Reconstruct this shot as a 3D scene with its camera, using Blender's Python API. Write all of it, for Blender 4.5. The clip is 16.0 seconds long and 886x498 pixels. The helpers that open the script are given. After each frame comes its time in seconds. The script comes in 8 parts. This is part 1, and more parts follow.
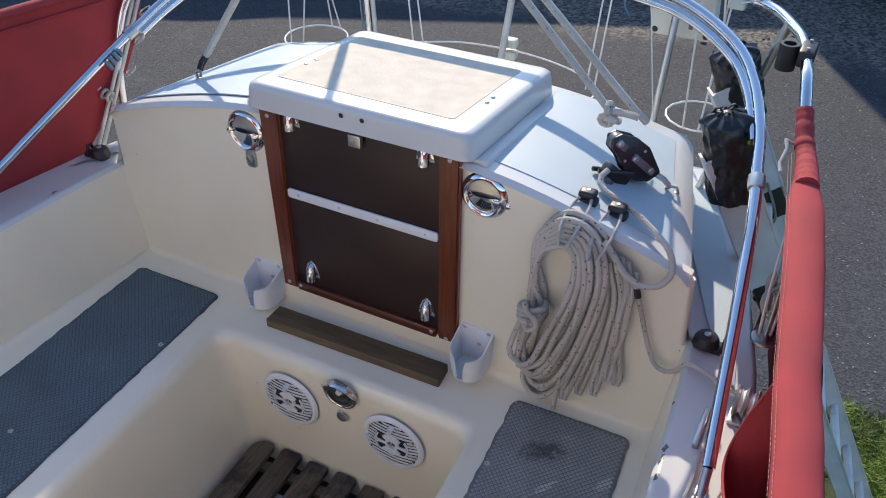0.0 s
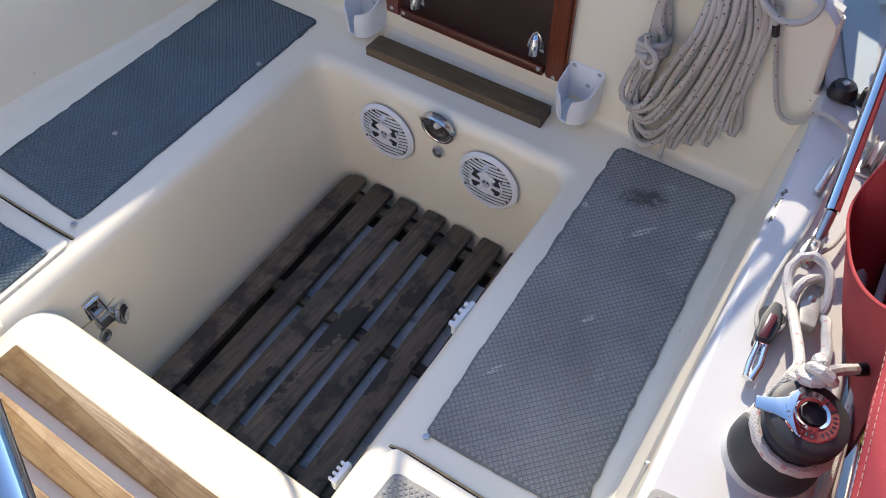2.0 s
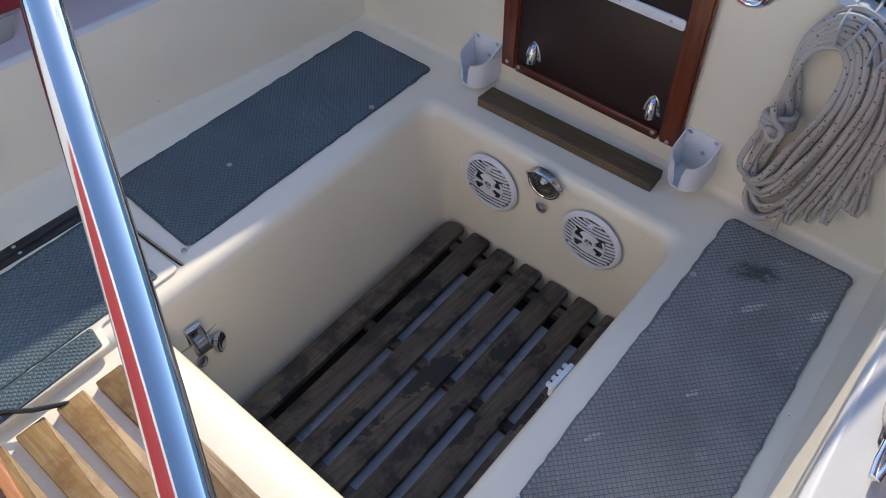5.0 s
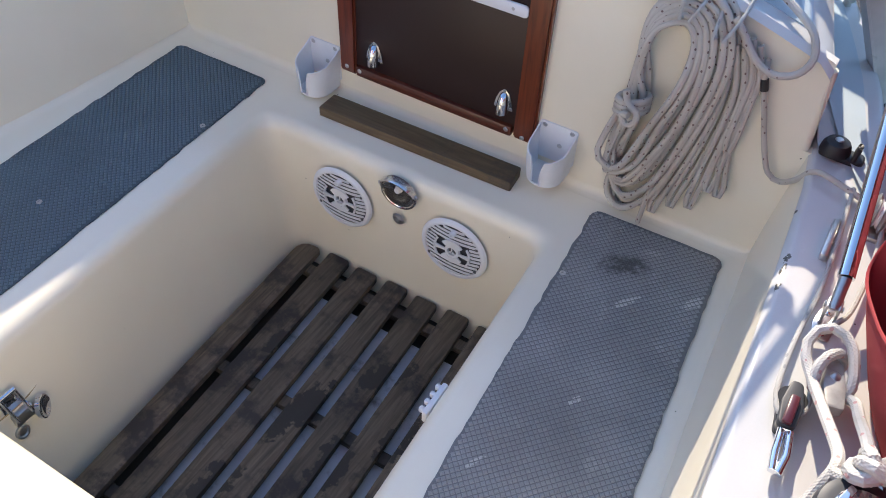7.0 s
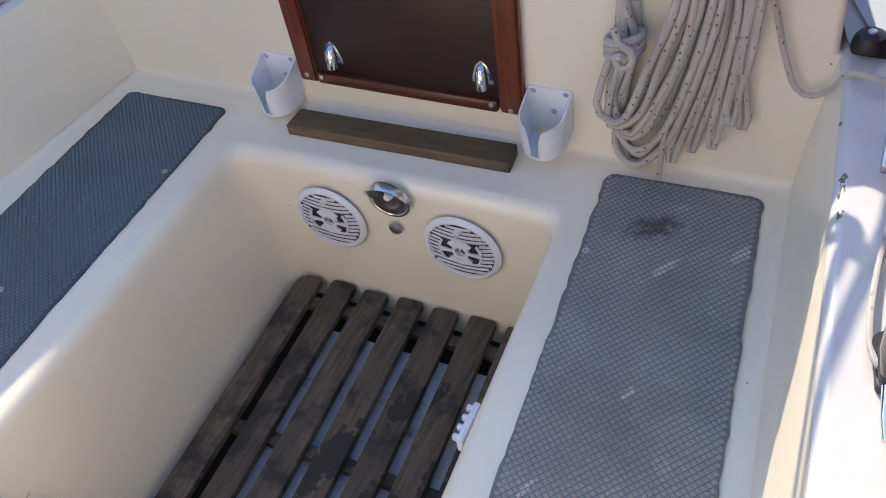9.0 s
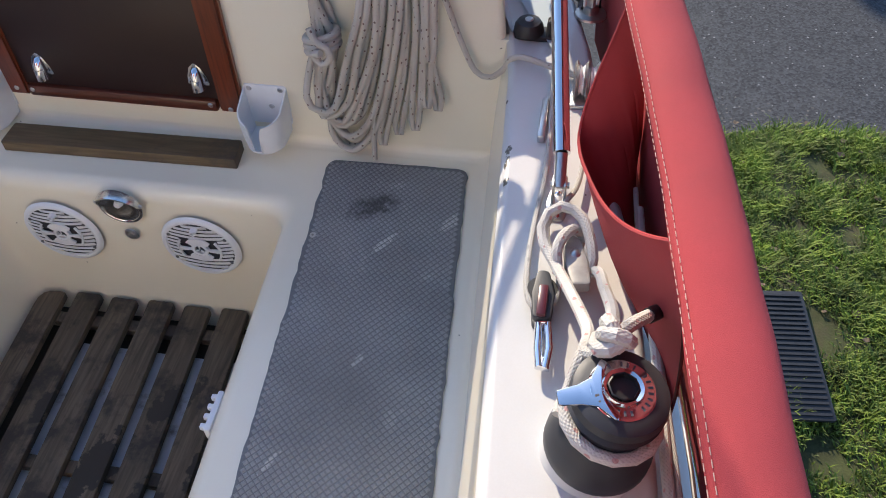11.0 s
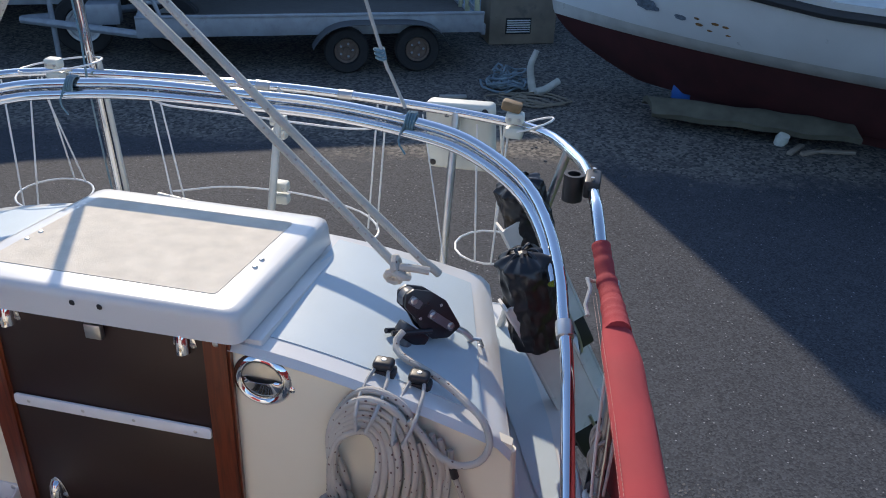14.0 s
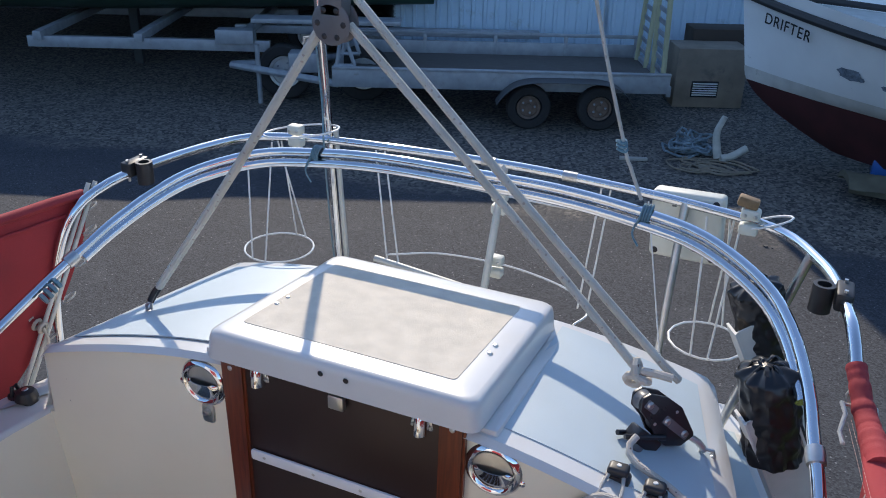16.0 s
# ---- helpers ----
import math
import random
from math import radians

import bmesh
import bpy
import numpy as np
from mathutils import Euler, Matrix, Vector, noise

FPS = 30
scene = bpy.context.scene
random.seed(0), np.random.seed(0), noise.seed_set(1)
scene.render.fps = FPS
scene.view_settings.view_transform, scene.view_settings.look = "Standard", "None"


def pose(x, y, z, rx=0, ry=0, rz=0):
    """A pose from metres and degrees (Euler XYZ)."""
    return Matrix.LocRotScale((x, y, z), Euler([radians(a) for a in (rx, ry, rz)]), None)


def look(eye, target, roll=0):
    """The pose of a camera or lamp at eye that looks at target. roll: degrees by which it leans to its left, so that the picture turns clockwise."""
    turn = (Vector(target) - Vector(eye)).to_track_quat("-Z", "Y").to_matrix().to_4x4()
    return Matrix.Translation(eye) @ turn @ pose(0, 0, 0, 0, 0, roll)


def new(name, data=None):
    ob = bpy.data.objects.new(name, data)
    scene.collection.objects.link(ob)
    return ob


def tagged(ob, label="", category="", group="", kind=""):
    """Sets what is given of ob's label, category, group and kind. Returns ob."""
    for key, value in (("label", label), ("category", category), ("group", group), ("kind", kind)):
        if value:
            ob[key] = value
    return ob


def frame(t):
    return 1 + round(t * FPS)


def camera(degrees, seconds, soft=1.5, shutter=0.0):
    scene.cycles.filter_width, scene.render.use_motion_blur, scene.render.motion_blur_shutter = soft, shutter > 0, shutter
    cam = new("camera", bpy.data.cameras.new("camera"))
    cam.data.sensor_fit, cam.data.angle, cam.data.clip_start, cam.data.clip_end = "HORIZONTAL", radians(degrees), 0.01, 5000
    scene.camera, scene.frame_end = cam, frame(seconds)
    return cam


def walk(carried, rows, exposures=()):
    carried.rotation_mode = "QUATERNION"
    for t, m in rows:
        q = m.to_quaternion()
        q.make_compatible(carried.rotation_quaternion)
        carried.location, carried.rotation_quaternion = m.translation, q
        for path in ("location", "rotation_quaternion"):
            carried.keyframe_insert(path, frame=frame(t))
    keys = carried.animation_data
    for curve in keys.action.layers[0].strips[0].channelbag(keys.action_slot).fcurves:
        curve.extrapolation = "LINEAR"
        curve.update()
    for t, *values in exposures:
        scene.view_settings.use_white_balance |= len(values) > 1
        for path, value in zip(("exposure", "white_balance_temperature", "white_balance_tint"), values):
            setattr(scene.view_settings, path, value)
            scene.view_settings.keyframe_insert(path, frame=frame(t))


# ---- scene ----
cam = camera(55.7, 16.0, soft=1.0)
PATH = [
    (0, (0.968, 0.289, 1.528), (0.22, 1.714, 0.341), -0.0),
    (0.5, (0.975, 0.268, 1.508), (0.233, 1.707, 0.334), 0.2),
    (1, (0.979, 0.247, 1.456), (0.273, 1.609, 0.173), 1.2),
    (1.5, (0.961, 0.239, 1.415), (0.271, 1.442, -0.026), 1.9),
    (2, (0.935, 0.22, 1.382), (0.213, 1.265, -0.162), -0.0),
    (2.5, (0.943, 0.211, 1.345), (0.245, 1.128, -0.29), -1.8),
    (3, (0.947, 0.207, 1.333), (0.255, 1.05, -0.343), -3.7),
    (3.5, (0.932, 0.2, 1.335), (0.197, 1.031, -0.329), -5.3),
    (4, (0.912, 0.196, 1.342), (0.163, 1.014, -0.322), -4.6),
    (4.5, (0.876, 0.196, 1.376), (0.04, 1.096, -0.202), -1.8),
    (4.7, (0.868, 0.194, 1.387), (-0.018, 1.141, -0.136), -1.5),
    (6.8, (0.845, 0.275, 1.285), (0.091, 1.486, -0.117), 1.7),
    (7, (0.832, 0.297, 1.262), (0.153, 1.512, -0.175), 3.1),
    (7.5, (0.822, 0.347, 1.2), (0.143, 1.501, -0.286), -3.4),
    (8, (0.812, 0.392, 1.157), (0.076, 1.596, -0.259), -4.4),
    (8.5, (0.804, 0.425, 1.118), (0.016, 1.633, -0.269), -6.3),
    (9, (0.808, 0.44, 1.11), (0.061, 1.629, -0.314), -10.6),
    (9.5, (0.841, 0.434, 1.13), (0.397, 1.549, -0.471), -7.3),
    (9.7, (0.875, 0.434, 1.125), (0.521, 1.532, -0.509), -5.3),
    (11.8, (0.95, 0.403, 1.255), (0.68, 1.868, -0.08), -1.8),
    (12, (0.949, 0.412, 1.271), (0.68, 1.912, -0.024), -1.8),
    (12.5, (0.954, 0.449, 1.329), (0.683, 2.011, 0.109), -1.9),
    (13, (0.949, 0.51, 1.386), (0.665, 2.124, 0.24), -1.9),
    (13.5, (0.92, 0.55, 1.452), (0.6, 2.249, 0.446), 0.7),
    (14, (0.893, 0.562, 1.486), (0.538, 2.283, 0.531), 2.1),
    (14.5, (0.865, 0.565, 1.505), (0.447, 2.29, 0.582), 2.7),
    (15, (0.826, 0.573, 1.527), (0.223, 2.271, 0.659), 1.5),
    (15.5, (0.781, 0.561, 1.536), (0.121, 2.238, 0.668), 1.7),
    (16, (0.717, 0.548, 1.561), (0.001, 2.202, 0.695), 1.5),
]
walk(cam, [(t, look(eye, target, roll)) for t, eye, target, roll in PATH], [(0.0, 1.14, 7450, 11), (1.0, 1.38, 7600, 11), (1.5, 1.54, 7500, 11), (2.0, 1.42, 7300, 11), (3.0, 1.10, 7250, 11), (4.0, 1.10, 7250, 11), (4.7, 1.06, 7250, 11), (6.8, 1.56, 7400, 11), (9.0, 1.62, 7600, 11), (9.7, 1.36, 7850, 11), (12.0, 1.45, 7600, 12), (13.0, 1.16, 7600, 13), (14.5, 0.88, 7300, 12), (16.0, 0.93, 7250, 12)])

# ---- world, sun ----
SUN_FROM = Vector((-0.82, 1.43, 1.0)).normalized()
sky_world = bpy.data.worlds.new("sky")
scene.world = sky_world
sky_world.use_nodes = True
wn = sky_world.node_tree
sky = wn.nodes.new("ShaderNodeTexSky")
sky.sky_type = "NISHITA"
sky.sun_disc = False
sky.dust_density = 0.3
sky.ozone_density = 6.0
sky.sun_elevation = math.asin(SUN_FROM.z)
sky.sun_rotation = math.atan2(SUN_FROM.x, SUN_FROM.y)
wn.nodes["Background"].inputs["Strength"].default_value = 0.140
wn.links.new(sky.outputs[0], wn.nodes["Background"].inputs["Color"])
sun = new("sun", bpy.data.lights.new("sun", "SUN"))
sun.data.energy = 2.35
sun.data.angle = radians(0.6)
sun.data.color = (1.0, 0.94, 0.85)
sun.matrix_world = look(SUN_FROM * 30, (0, 0, 0))

# ---- mesh helpers ----
GROUND = -1.28


def part(name, bm, material, parent=None, label="", smooth=True):
    """Links a bmesh as one mesh object, under a parent if given."""
    me = bpy.data.meshes.new(name)
    bm.normal_update()
    bm.to_mesh(me)
    bm.free()
    if smooth:
        for p in me.polygons:
            p.use_smooth = len(p.vertices) < 7
        me.set_sharp_from_angle(angle=radians(38))
    me.materials.append(material)
    ob = new(name, me)
    if parent:
        ob.parent = parent
        if parent.parent is None:
            ob.matrix_parent_inverse = Matrix.Translation(parent.location).inverted()
    if label:
        ob["label"] = label
    return ob


def thing(name, label, category, group="", kind="", at=(0, 0, 0)):
    e = new(name)
    e.empty_display_size = 0.05
    e.location = at
    return tagged(e, label, category, group, kind)


def solo(name, bm, material, label, category, group="", kind="", smooth=True):
    return tagged(part(name, bm, material, None, "", smooth), label, category, group, kind)


def box(bm, c, s, bevel=0.0, m=None, seg=2):
    """A bevelled box of centre c and size s."""
    r = bmesh.ops.create_cube(bm, size=1.0)
    vs = r["verts"]
    bmesh.ops.scale(bm, vec=s, verts=vs)
    if bevel:
        es = list({e for v in vs for e in v.link_edges})
        rb = bmesh.ops.bevel(bm, geom=es, offset=bevel, segments=seg, affect="EDGES", profile=0.5)
        vs = list({v for f in rb["faces"] for v in f.verts} | {v for v in vs if v.is_valid})
    bmesh.ops.translate(bm, vec=c, verts=vs)
    if m is not None:
        bmesh.ops.transform(bm, matrix=m, verts=vs)
    return vs


def basis(d):
    d = Vector(d).normalized()
    up = Vector((0, 0, 1)) if abs(d.z) < 0.95 else Vector((1, 0, 0))
    a = d.cross(up).normalized()
    return a, a.cross(d).normalized()


def rod(bm, a, b, r, r2=None, n=12, caps=True):
    """A round bar from a to b."""
    a, b = Vector(a), Vector(b)
    r2 = r if r2 is None else r2
    p, q = basis(b - a)
    rings = []
    for c, rad in ((a, r), (b, r2)):
        rings.append([bm.verts.new(c + rad * (math.cos(k * math.tau / n) * p + math.sin(k * math.tau / n) * q)) for k in range(n)])
    for k in range(n):
        bm.faces.new((rings[0][k], rings[0][(k + 1) % n], rings[1][(k + 1) % n], rings[1][k]))
    if caps:
        bm.faces.new(rings[0][::-1])
        bm.faces.new(rings[1])
    return rings[0] + rings[1]


def spline(pts, step=0.02, closed=False):
    """Catmull-Rom through pts, with points about a step apart."""
    P = [Vector(p) for p in pts]
    n = len(P)
    out = []
    for i in range(n if closed else n - 1):
        if closed:
            p0, p1, p2, p3 = P[i - 1], P[i], P[(i + 1) % n], P[(i + 2) % n]
        else:
            p1, p2 = P[i], P[i + 1]
            p0 = P[i - 1] if i else p1 * 2 - p2
            p3 = P[i + 2] if i + 2 < n else p2 * 2 - p1
        k = max(1, int((p2 - p1).length / step))
        for j in range(k):
            t = j / k
            out.append(0.5 * (2 * p1 + (p2 - p0) * t + (2 * p0 - 5 * p1 + 4 * p2 - p3) * t * t + (3 * p1 - p0 - 3 * p2 + p3) * t ** 3))
    if not closed:
        out.append(P[-1])
    return out


def sweep(bm, pts, r, n=10, closed=False, caps=True, flat=1.0):
    """A tube along pts, with UVs in metres along and turns around."""
    P = [Vector(p) for p in pts]
    uv = bm.loops.layers.uv.verify()
    N = len(P)
    tang = []
    for i in range(N):
        a = P[i - 1] if (i or closed) else P[0]
        b = P[(i + 1) % N] if (i < N - 1 or closed) else P[-1]
        tang.append((b - a).normalized())
    a, b = basis(tang[0])
    flat_n = Vector((0, 0, 0))
    if closed:
        for p, q in zip(P, P[1:] + P[:1]):
            flat_n += p.cross(q)
        flat_n.normalize()
    rings, dist = [], [(P[0].x * 77.1 + P[0].z * 131.3 + P[0].y * 53.7) % 1.0]
    for i in range(N):
        if i:
            dist.append(dist[-1] + (P[i] - P[i - 1]).length)
            a = (a - tang[i] * a.dot(tang[i])).normalized()
        if closed:
            a = (flat_n - tang[i] * flat_n.dot(tang[i])).normalized()
        b = tang[i].cross(a).normalized()
        rr = r(i / (N - 1)) if callable(r) else r
        rings.append([bm.verts.new(P[i] + rr * (math.cos(k * math.tau / n) * a + flat * math.sin(k * math.tau / n) * b)) for k in range(n)])
    M = N if closed else N - 1
    for i in range(M):
        j = (i + 1) % N
        for k in range(n):
            k2 = (k + 1) % n
            f = bm.faces.new((rings[i][k], rings[i][k2], rings[j][k2], rings[j][k]))
            d1 = dist[j] if j else dist[-1] + (P[0] - P[-1]).length
            for lp, (u, v) in zip(f.loops, ((dist[i], k / n), (dist[i], (k + 1) / n), (d1, (k + 1) / n), (d1, k / n))):
                lp[uv].uv = (u, v)
    if caps and not closed:
        bm.faces.new(rings[0][::-1])
        bm.faces.new(rings[-1])


def tube(pts, r, n=10, closed=False, step=0.02, smooth=True, flat=1.0):
    bm = bmesh.new()
    sweep(bm, spline(pts, step, closed) if smooth else pts, r, n, closed, flat=flat)
    return bm


def lathe(bm, prof, c=(0, 0, 0), axis=(0, 0, 1), n=32):
    """Turns a profile of (radius, height) pairs about an axis through c."""
    c, axis = Vector(c), Vector(axis).normalized()
    p, q = basis(axis)
    rings = []
    for r, h in prof:
        if r < 1e-5:
            rings.append([bm.verts.new(c + axis * h)])
        else:
            rings.append([bm.verts.new(c + axis * h + r * (math.cos(k * math.tau / n) * p + math.sin(k * math.tau / n) * q)) for k in range(n)])
    for A, B in zip(rings, rings[1:]):
        for k in range(n):
            k2 = (k + 1) % n
            if len(A) == 1 and len(B) == 1:
                continue
            if len(A) == 1:
                bm.faces.new((A[0], B[k], B[k2]))
            elif len(B) == 1:
                bm.faces.new((A[k], B[0], A[k2]))
            else:
                bm.faces.new((A[k], B[k], B[k2], A[k2]))
    bmesh.ops.recalc_face_normals(bm, faces=bm.faces)


def surf(f, nu, nv, thick=0.0):
    """A sheet f(u, v) over the unit square; with a thickness it gets a back and edges."""
    bm = bmesh.new()
    uv = bm.loops.layers.uv.verify()
    g = [[bm.verts.new(f(i / nu, j / nv)) for j in range(nv + 1)] for i in range(nu + 1)]
    for i in range(nu):
        for j in range(nv):
            fc = bm.faces.new((g[i][j], g[i + 1][j], g[i + 1][j + 1], g[i][j + 1]))
            for lp, (a, b) in zip(fc.loops, ((i, j), (i + 1, j), (i + 1, j + 1), (i, j + 1))):
                lp[uv].uv = (a / nu, b / nv)
    if thick:
        bm.normal_update()
        bmesh.ops.solidify(bm, geom=bm.faces[:], thickness=thick)
    return bm


def plate(outline, z0, z1, bevel=0.0, m=None):
    """A flat plate with a polygon outline of (x, y) from z0 to z1, its upper rim bevelled."""
    bm = bmesh.new()
    top = [bm.verts.new((x, y, z1)) for x, y in outline]
    f = bm.faces.new(top)
    if f.normal.z < 0 or sum(a[0] * b[1] - b[0] * a[1] for a, b in zip(outline, outline[1:] + outline[:1])) < 0:
        f.normal_flip()
    r = bmesh.ops.extrude_face_region(bm, geom=[f])
    vs = [v for v in r["geom"] if isinstance(v, bmesh.types.BMVert)]
    bmesh.ops.translate(bm, vec=(0, 0, z0 - z1), verts=vs)
    bmesh.ops.recalc_face_normals(bm, faces=bm.faces)
    if bevel:
        es = [e for e in bm.edges if all(abs(v.co.z - z1) < 1e-6 for v in e.verts)]
        bmesh.ops.bevel(bm, geom=es, offset=bevel, segments=2, affect="EDGES", profile=0.5)
    if m is not None:
        bmesh.ops.transform(bm, matrix=m, verts=bm.verts)
    return bm


def rounded(corners, r, n=5):
    """A polygon with its corners rounded by r (one number, or one each)."""
    out = []
    m = len(corners)
    for i in range(m):
        p, a, b = Vector(corners[i]), Vector(corners[i - 1]), Vector(corners[(i + 1) % m])
        rr = r[i] if isinstance(r, (list, tuple)) else r
        if rr <= 0:
            out.append(tuple(p))
            continue
        d1, d2 = (a - p).normalized(), (b - p).normalized()
        half = math.acos(max(-1, min(1, d1.dot(d2)))) / 2
        cut = rr / math.tan(half)
        for k in range(n + 1):
            t = k / n
            p1, p2 = p + d1 * cut, p + d2 * cut
            out.append(tuple((1 - t) ** 2 * p1 + 2 * t * (1 - t) * p + t * t * p2))
    return out


def rect(x0, x1, y0, y1):
    return [(x0, y0), (x1, y0), (x1, y1), (x0, y1)]


def lerp(table, y):
    """Linear look-up in rows of (y, value)."""
    if y <= table[0][0]:
        return table[0][1]
    for (a, va), (b, vb) in zip(table, table[1:]):
        if y <= b:
            return va + (vb - va) * (y - a) / (b - a)
    return table[-1][1]


# ---- materials ----
def shader(name):
    m = bpy.data.materials.new(name)
    m.use_nodes = True
    nt = m.node_tree
    return m, nt, nt.nodes["Principled BSDF"]


def mat(name, col, rough=0.5, metal=0.0, var=0.12, scale=6.0, fine=0.0, fscale=400.0, bump=0.0, dirt=None, dirt_at=0.62, dscale=9.0, coat=0.0, spec=0.5, rvar=0.1, specks=0.0, speck_scale=70.0):
    """A surface of one base colour with broad and fine variation, stains and relief, in object space."""
    m, nt, b = shader(name)
    N, L = nt.nodes, nt.links
    tc = N.new("ShaderNodeTexCoord")
    n1 = N.new("ShaderNodeTexNoise")
    n1.inputs["Scale"].default_value, n1.inputs["Detail"].default_value = scale, 5
    n2 = N.new("ShaderNodeTexNoise")
    n2.inputs["Scale"].default_value, n2.inputs["Detail"].default_value = fscale, 2
    L.new(tc.outputs["Object"], n1.inputs["Vector"])
    L.new(tc.outputs["Object"], n2.inputs["Vector"])
    ramp = N.new("ShaderNodeValToRGB")
    ramp.color_ramp.elements[0].position, ramp.color_ramp.elements[1].position = 0.3, 0.7
    ramp.color_ramp.elements[0].color = (*[c * (1 - var) for c in col], 1)
    ramp.color_ramp.elements[1].color = (*[min(1, c * (1 + var)) for c in col], 1)
    L.new(n1.outputs["Fac"], ramp.inputs["Fac"])
    out = ramp.outputs["Color"]
    if fine:
        mx = N.new("ShaderNodeMix")
        mx.data_type, mx.blend_type = "RGBA", "OVERLAY"
        mx.inputs["Factor"].default_value = fine
        L.new(out, mx.inputs[6])
        L.new(n2.outputs["Fac"], mx.inputs[7])
        out = mx.outputs[2]
    if dirt:
        n3 = N.new("ShaderNodeTexNoise")
        n3.inputs["Scale"].default_value, n3.inputs["Detail"].default_value, n3.inputs["Roughness"].default_value = dscale, 8, 0.7
        L.new(tc.outputs["Object"], n3.inputs["Vector"])
        r3 = N.new("ShaderNodeValToRGB")
        r3.color_ramp.elements[0].position, r3.color_ramp.elements[1].position = dirt_at, dirt_at + 0.16
        L.new(n3.outputs["Fac"], r3.inputs["Fac"])
        mx = N.new("ShaderNodeMix")
        mx.data_type = "RGBA"
        L.new(r3.outputs["Color"], mx.inputs["Factor"])
        L.new(out, mx.inputs[6])
        mx.inputs[7].default_value = (*dirt, 1)
        out = mx.outputs[2]
    if specks:
        vs = N.new("ShaderNodeTexVoronoi")
        vs.inputs["Scale"].default_value = speck_scale
        wv = N.new("ShaderNodeVectorMath")
        wv.operation = "MULTIPLY_ADD"
        wv.inputs[1].default_value = (0.02, 0.02, 0.02)
        L.new(n1.outputs["Color"], wv.inputs[0])
        L.new(tc.outputs["Object"], wv.inputs[2])
        L.new(wv.outputs[0], vs.inputs["Vector"])
        sp = N.new("ShaderNodeSeparateColor")
        L.new(vs.outputs["Color"], sp.inputs[0])
        g1, g2, g3 = N.new("ShaderNodeMath"), N.new("ShaderNodeMath"), N.new("ShaderNodeMath")
        g1.operation, g1.inputs[1].default_value = "GREATER_THAN", 1 - specks
        g2.operation, g2.inputs[1].default_value = "LESS_THAN", 0.11
        g3.operation = "MULTIPLY"
        L.new(sp.outputs[0], g1.inputs[0])
        L.new(vs.outputs["Distance"], g2.inputs[0])
        L.new(g1.outputs[0], g3.inputs[0])
        L.new(g2.outputs[0], g3.inputs[1])
        mx = N.new("ShaderNodeMix")
        mx.data_type = "RGBA"
        L.new(g3.outputs[0], mx.inputs["Factor"])
        L.new(out, mx.inputs[6])
        mx.inputs[7].default_value = (0.10, 0.085, 0.065, 1)
        out = mx.outputs[2]
    L.new(out, b.inputs["Base Color"])
    rr = N.new("ShaderNodeMapRange")
    rr.inputs["To Min"].default_value, rr.inputs["To Max"].default_value = max(0.02, rough - rvar * rough), min(1, rough + rvar * rough)
    L.new(n1.outputs["Fac"], rr.inputs["Value"])
    L.new(rr.outputs[0], b.inputs["Roughness"])
    b.inputs["Metallic"].default_value = metal
    b.inputs["Coat Weight"].default_value = coat
    b.inputs["Specular IOR Level"].default_value = spec
    if bump:
        bp = N.new("ShaderNodeBump")
        bp.inputs["Strength"].default_value, bp.inputs["Distance"].default_value = min(1, bump), 0.002
        L.new(n2.outputs["Fac"], bp.inputs["Height"])
        L.new(bp.outputs[0], b.inputs["Normal"])
    return m


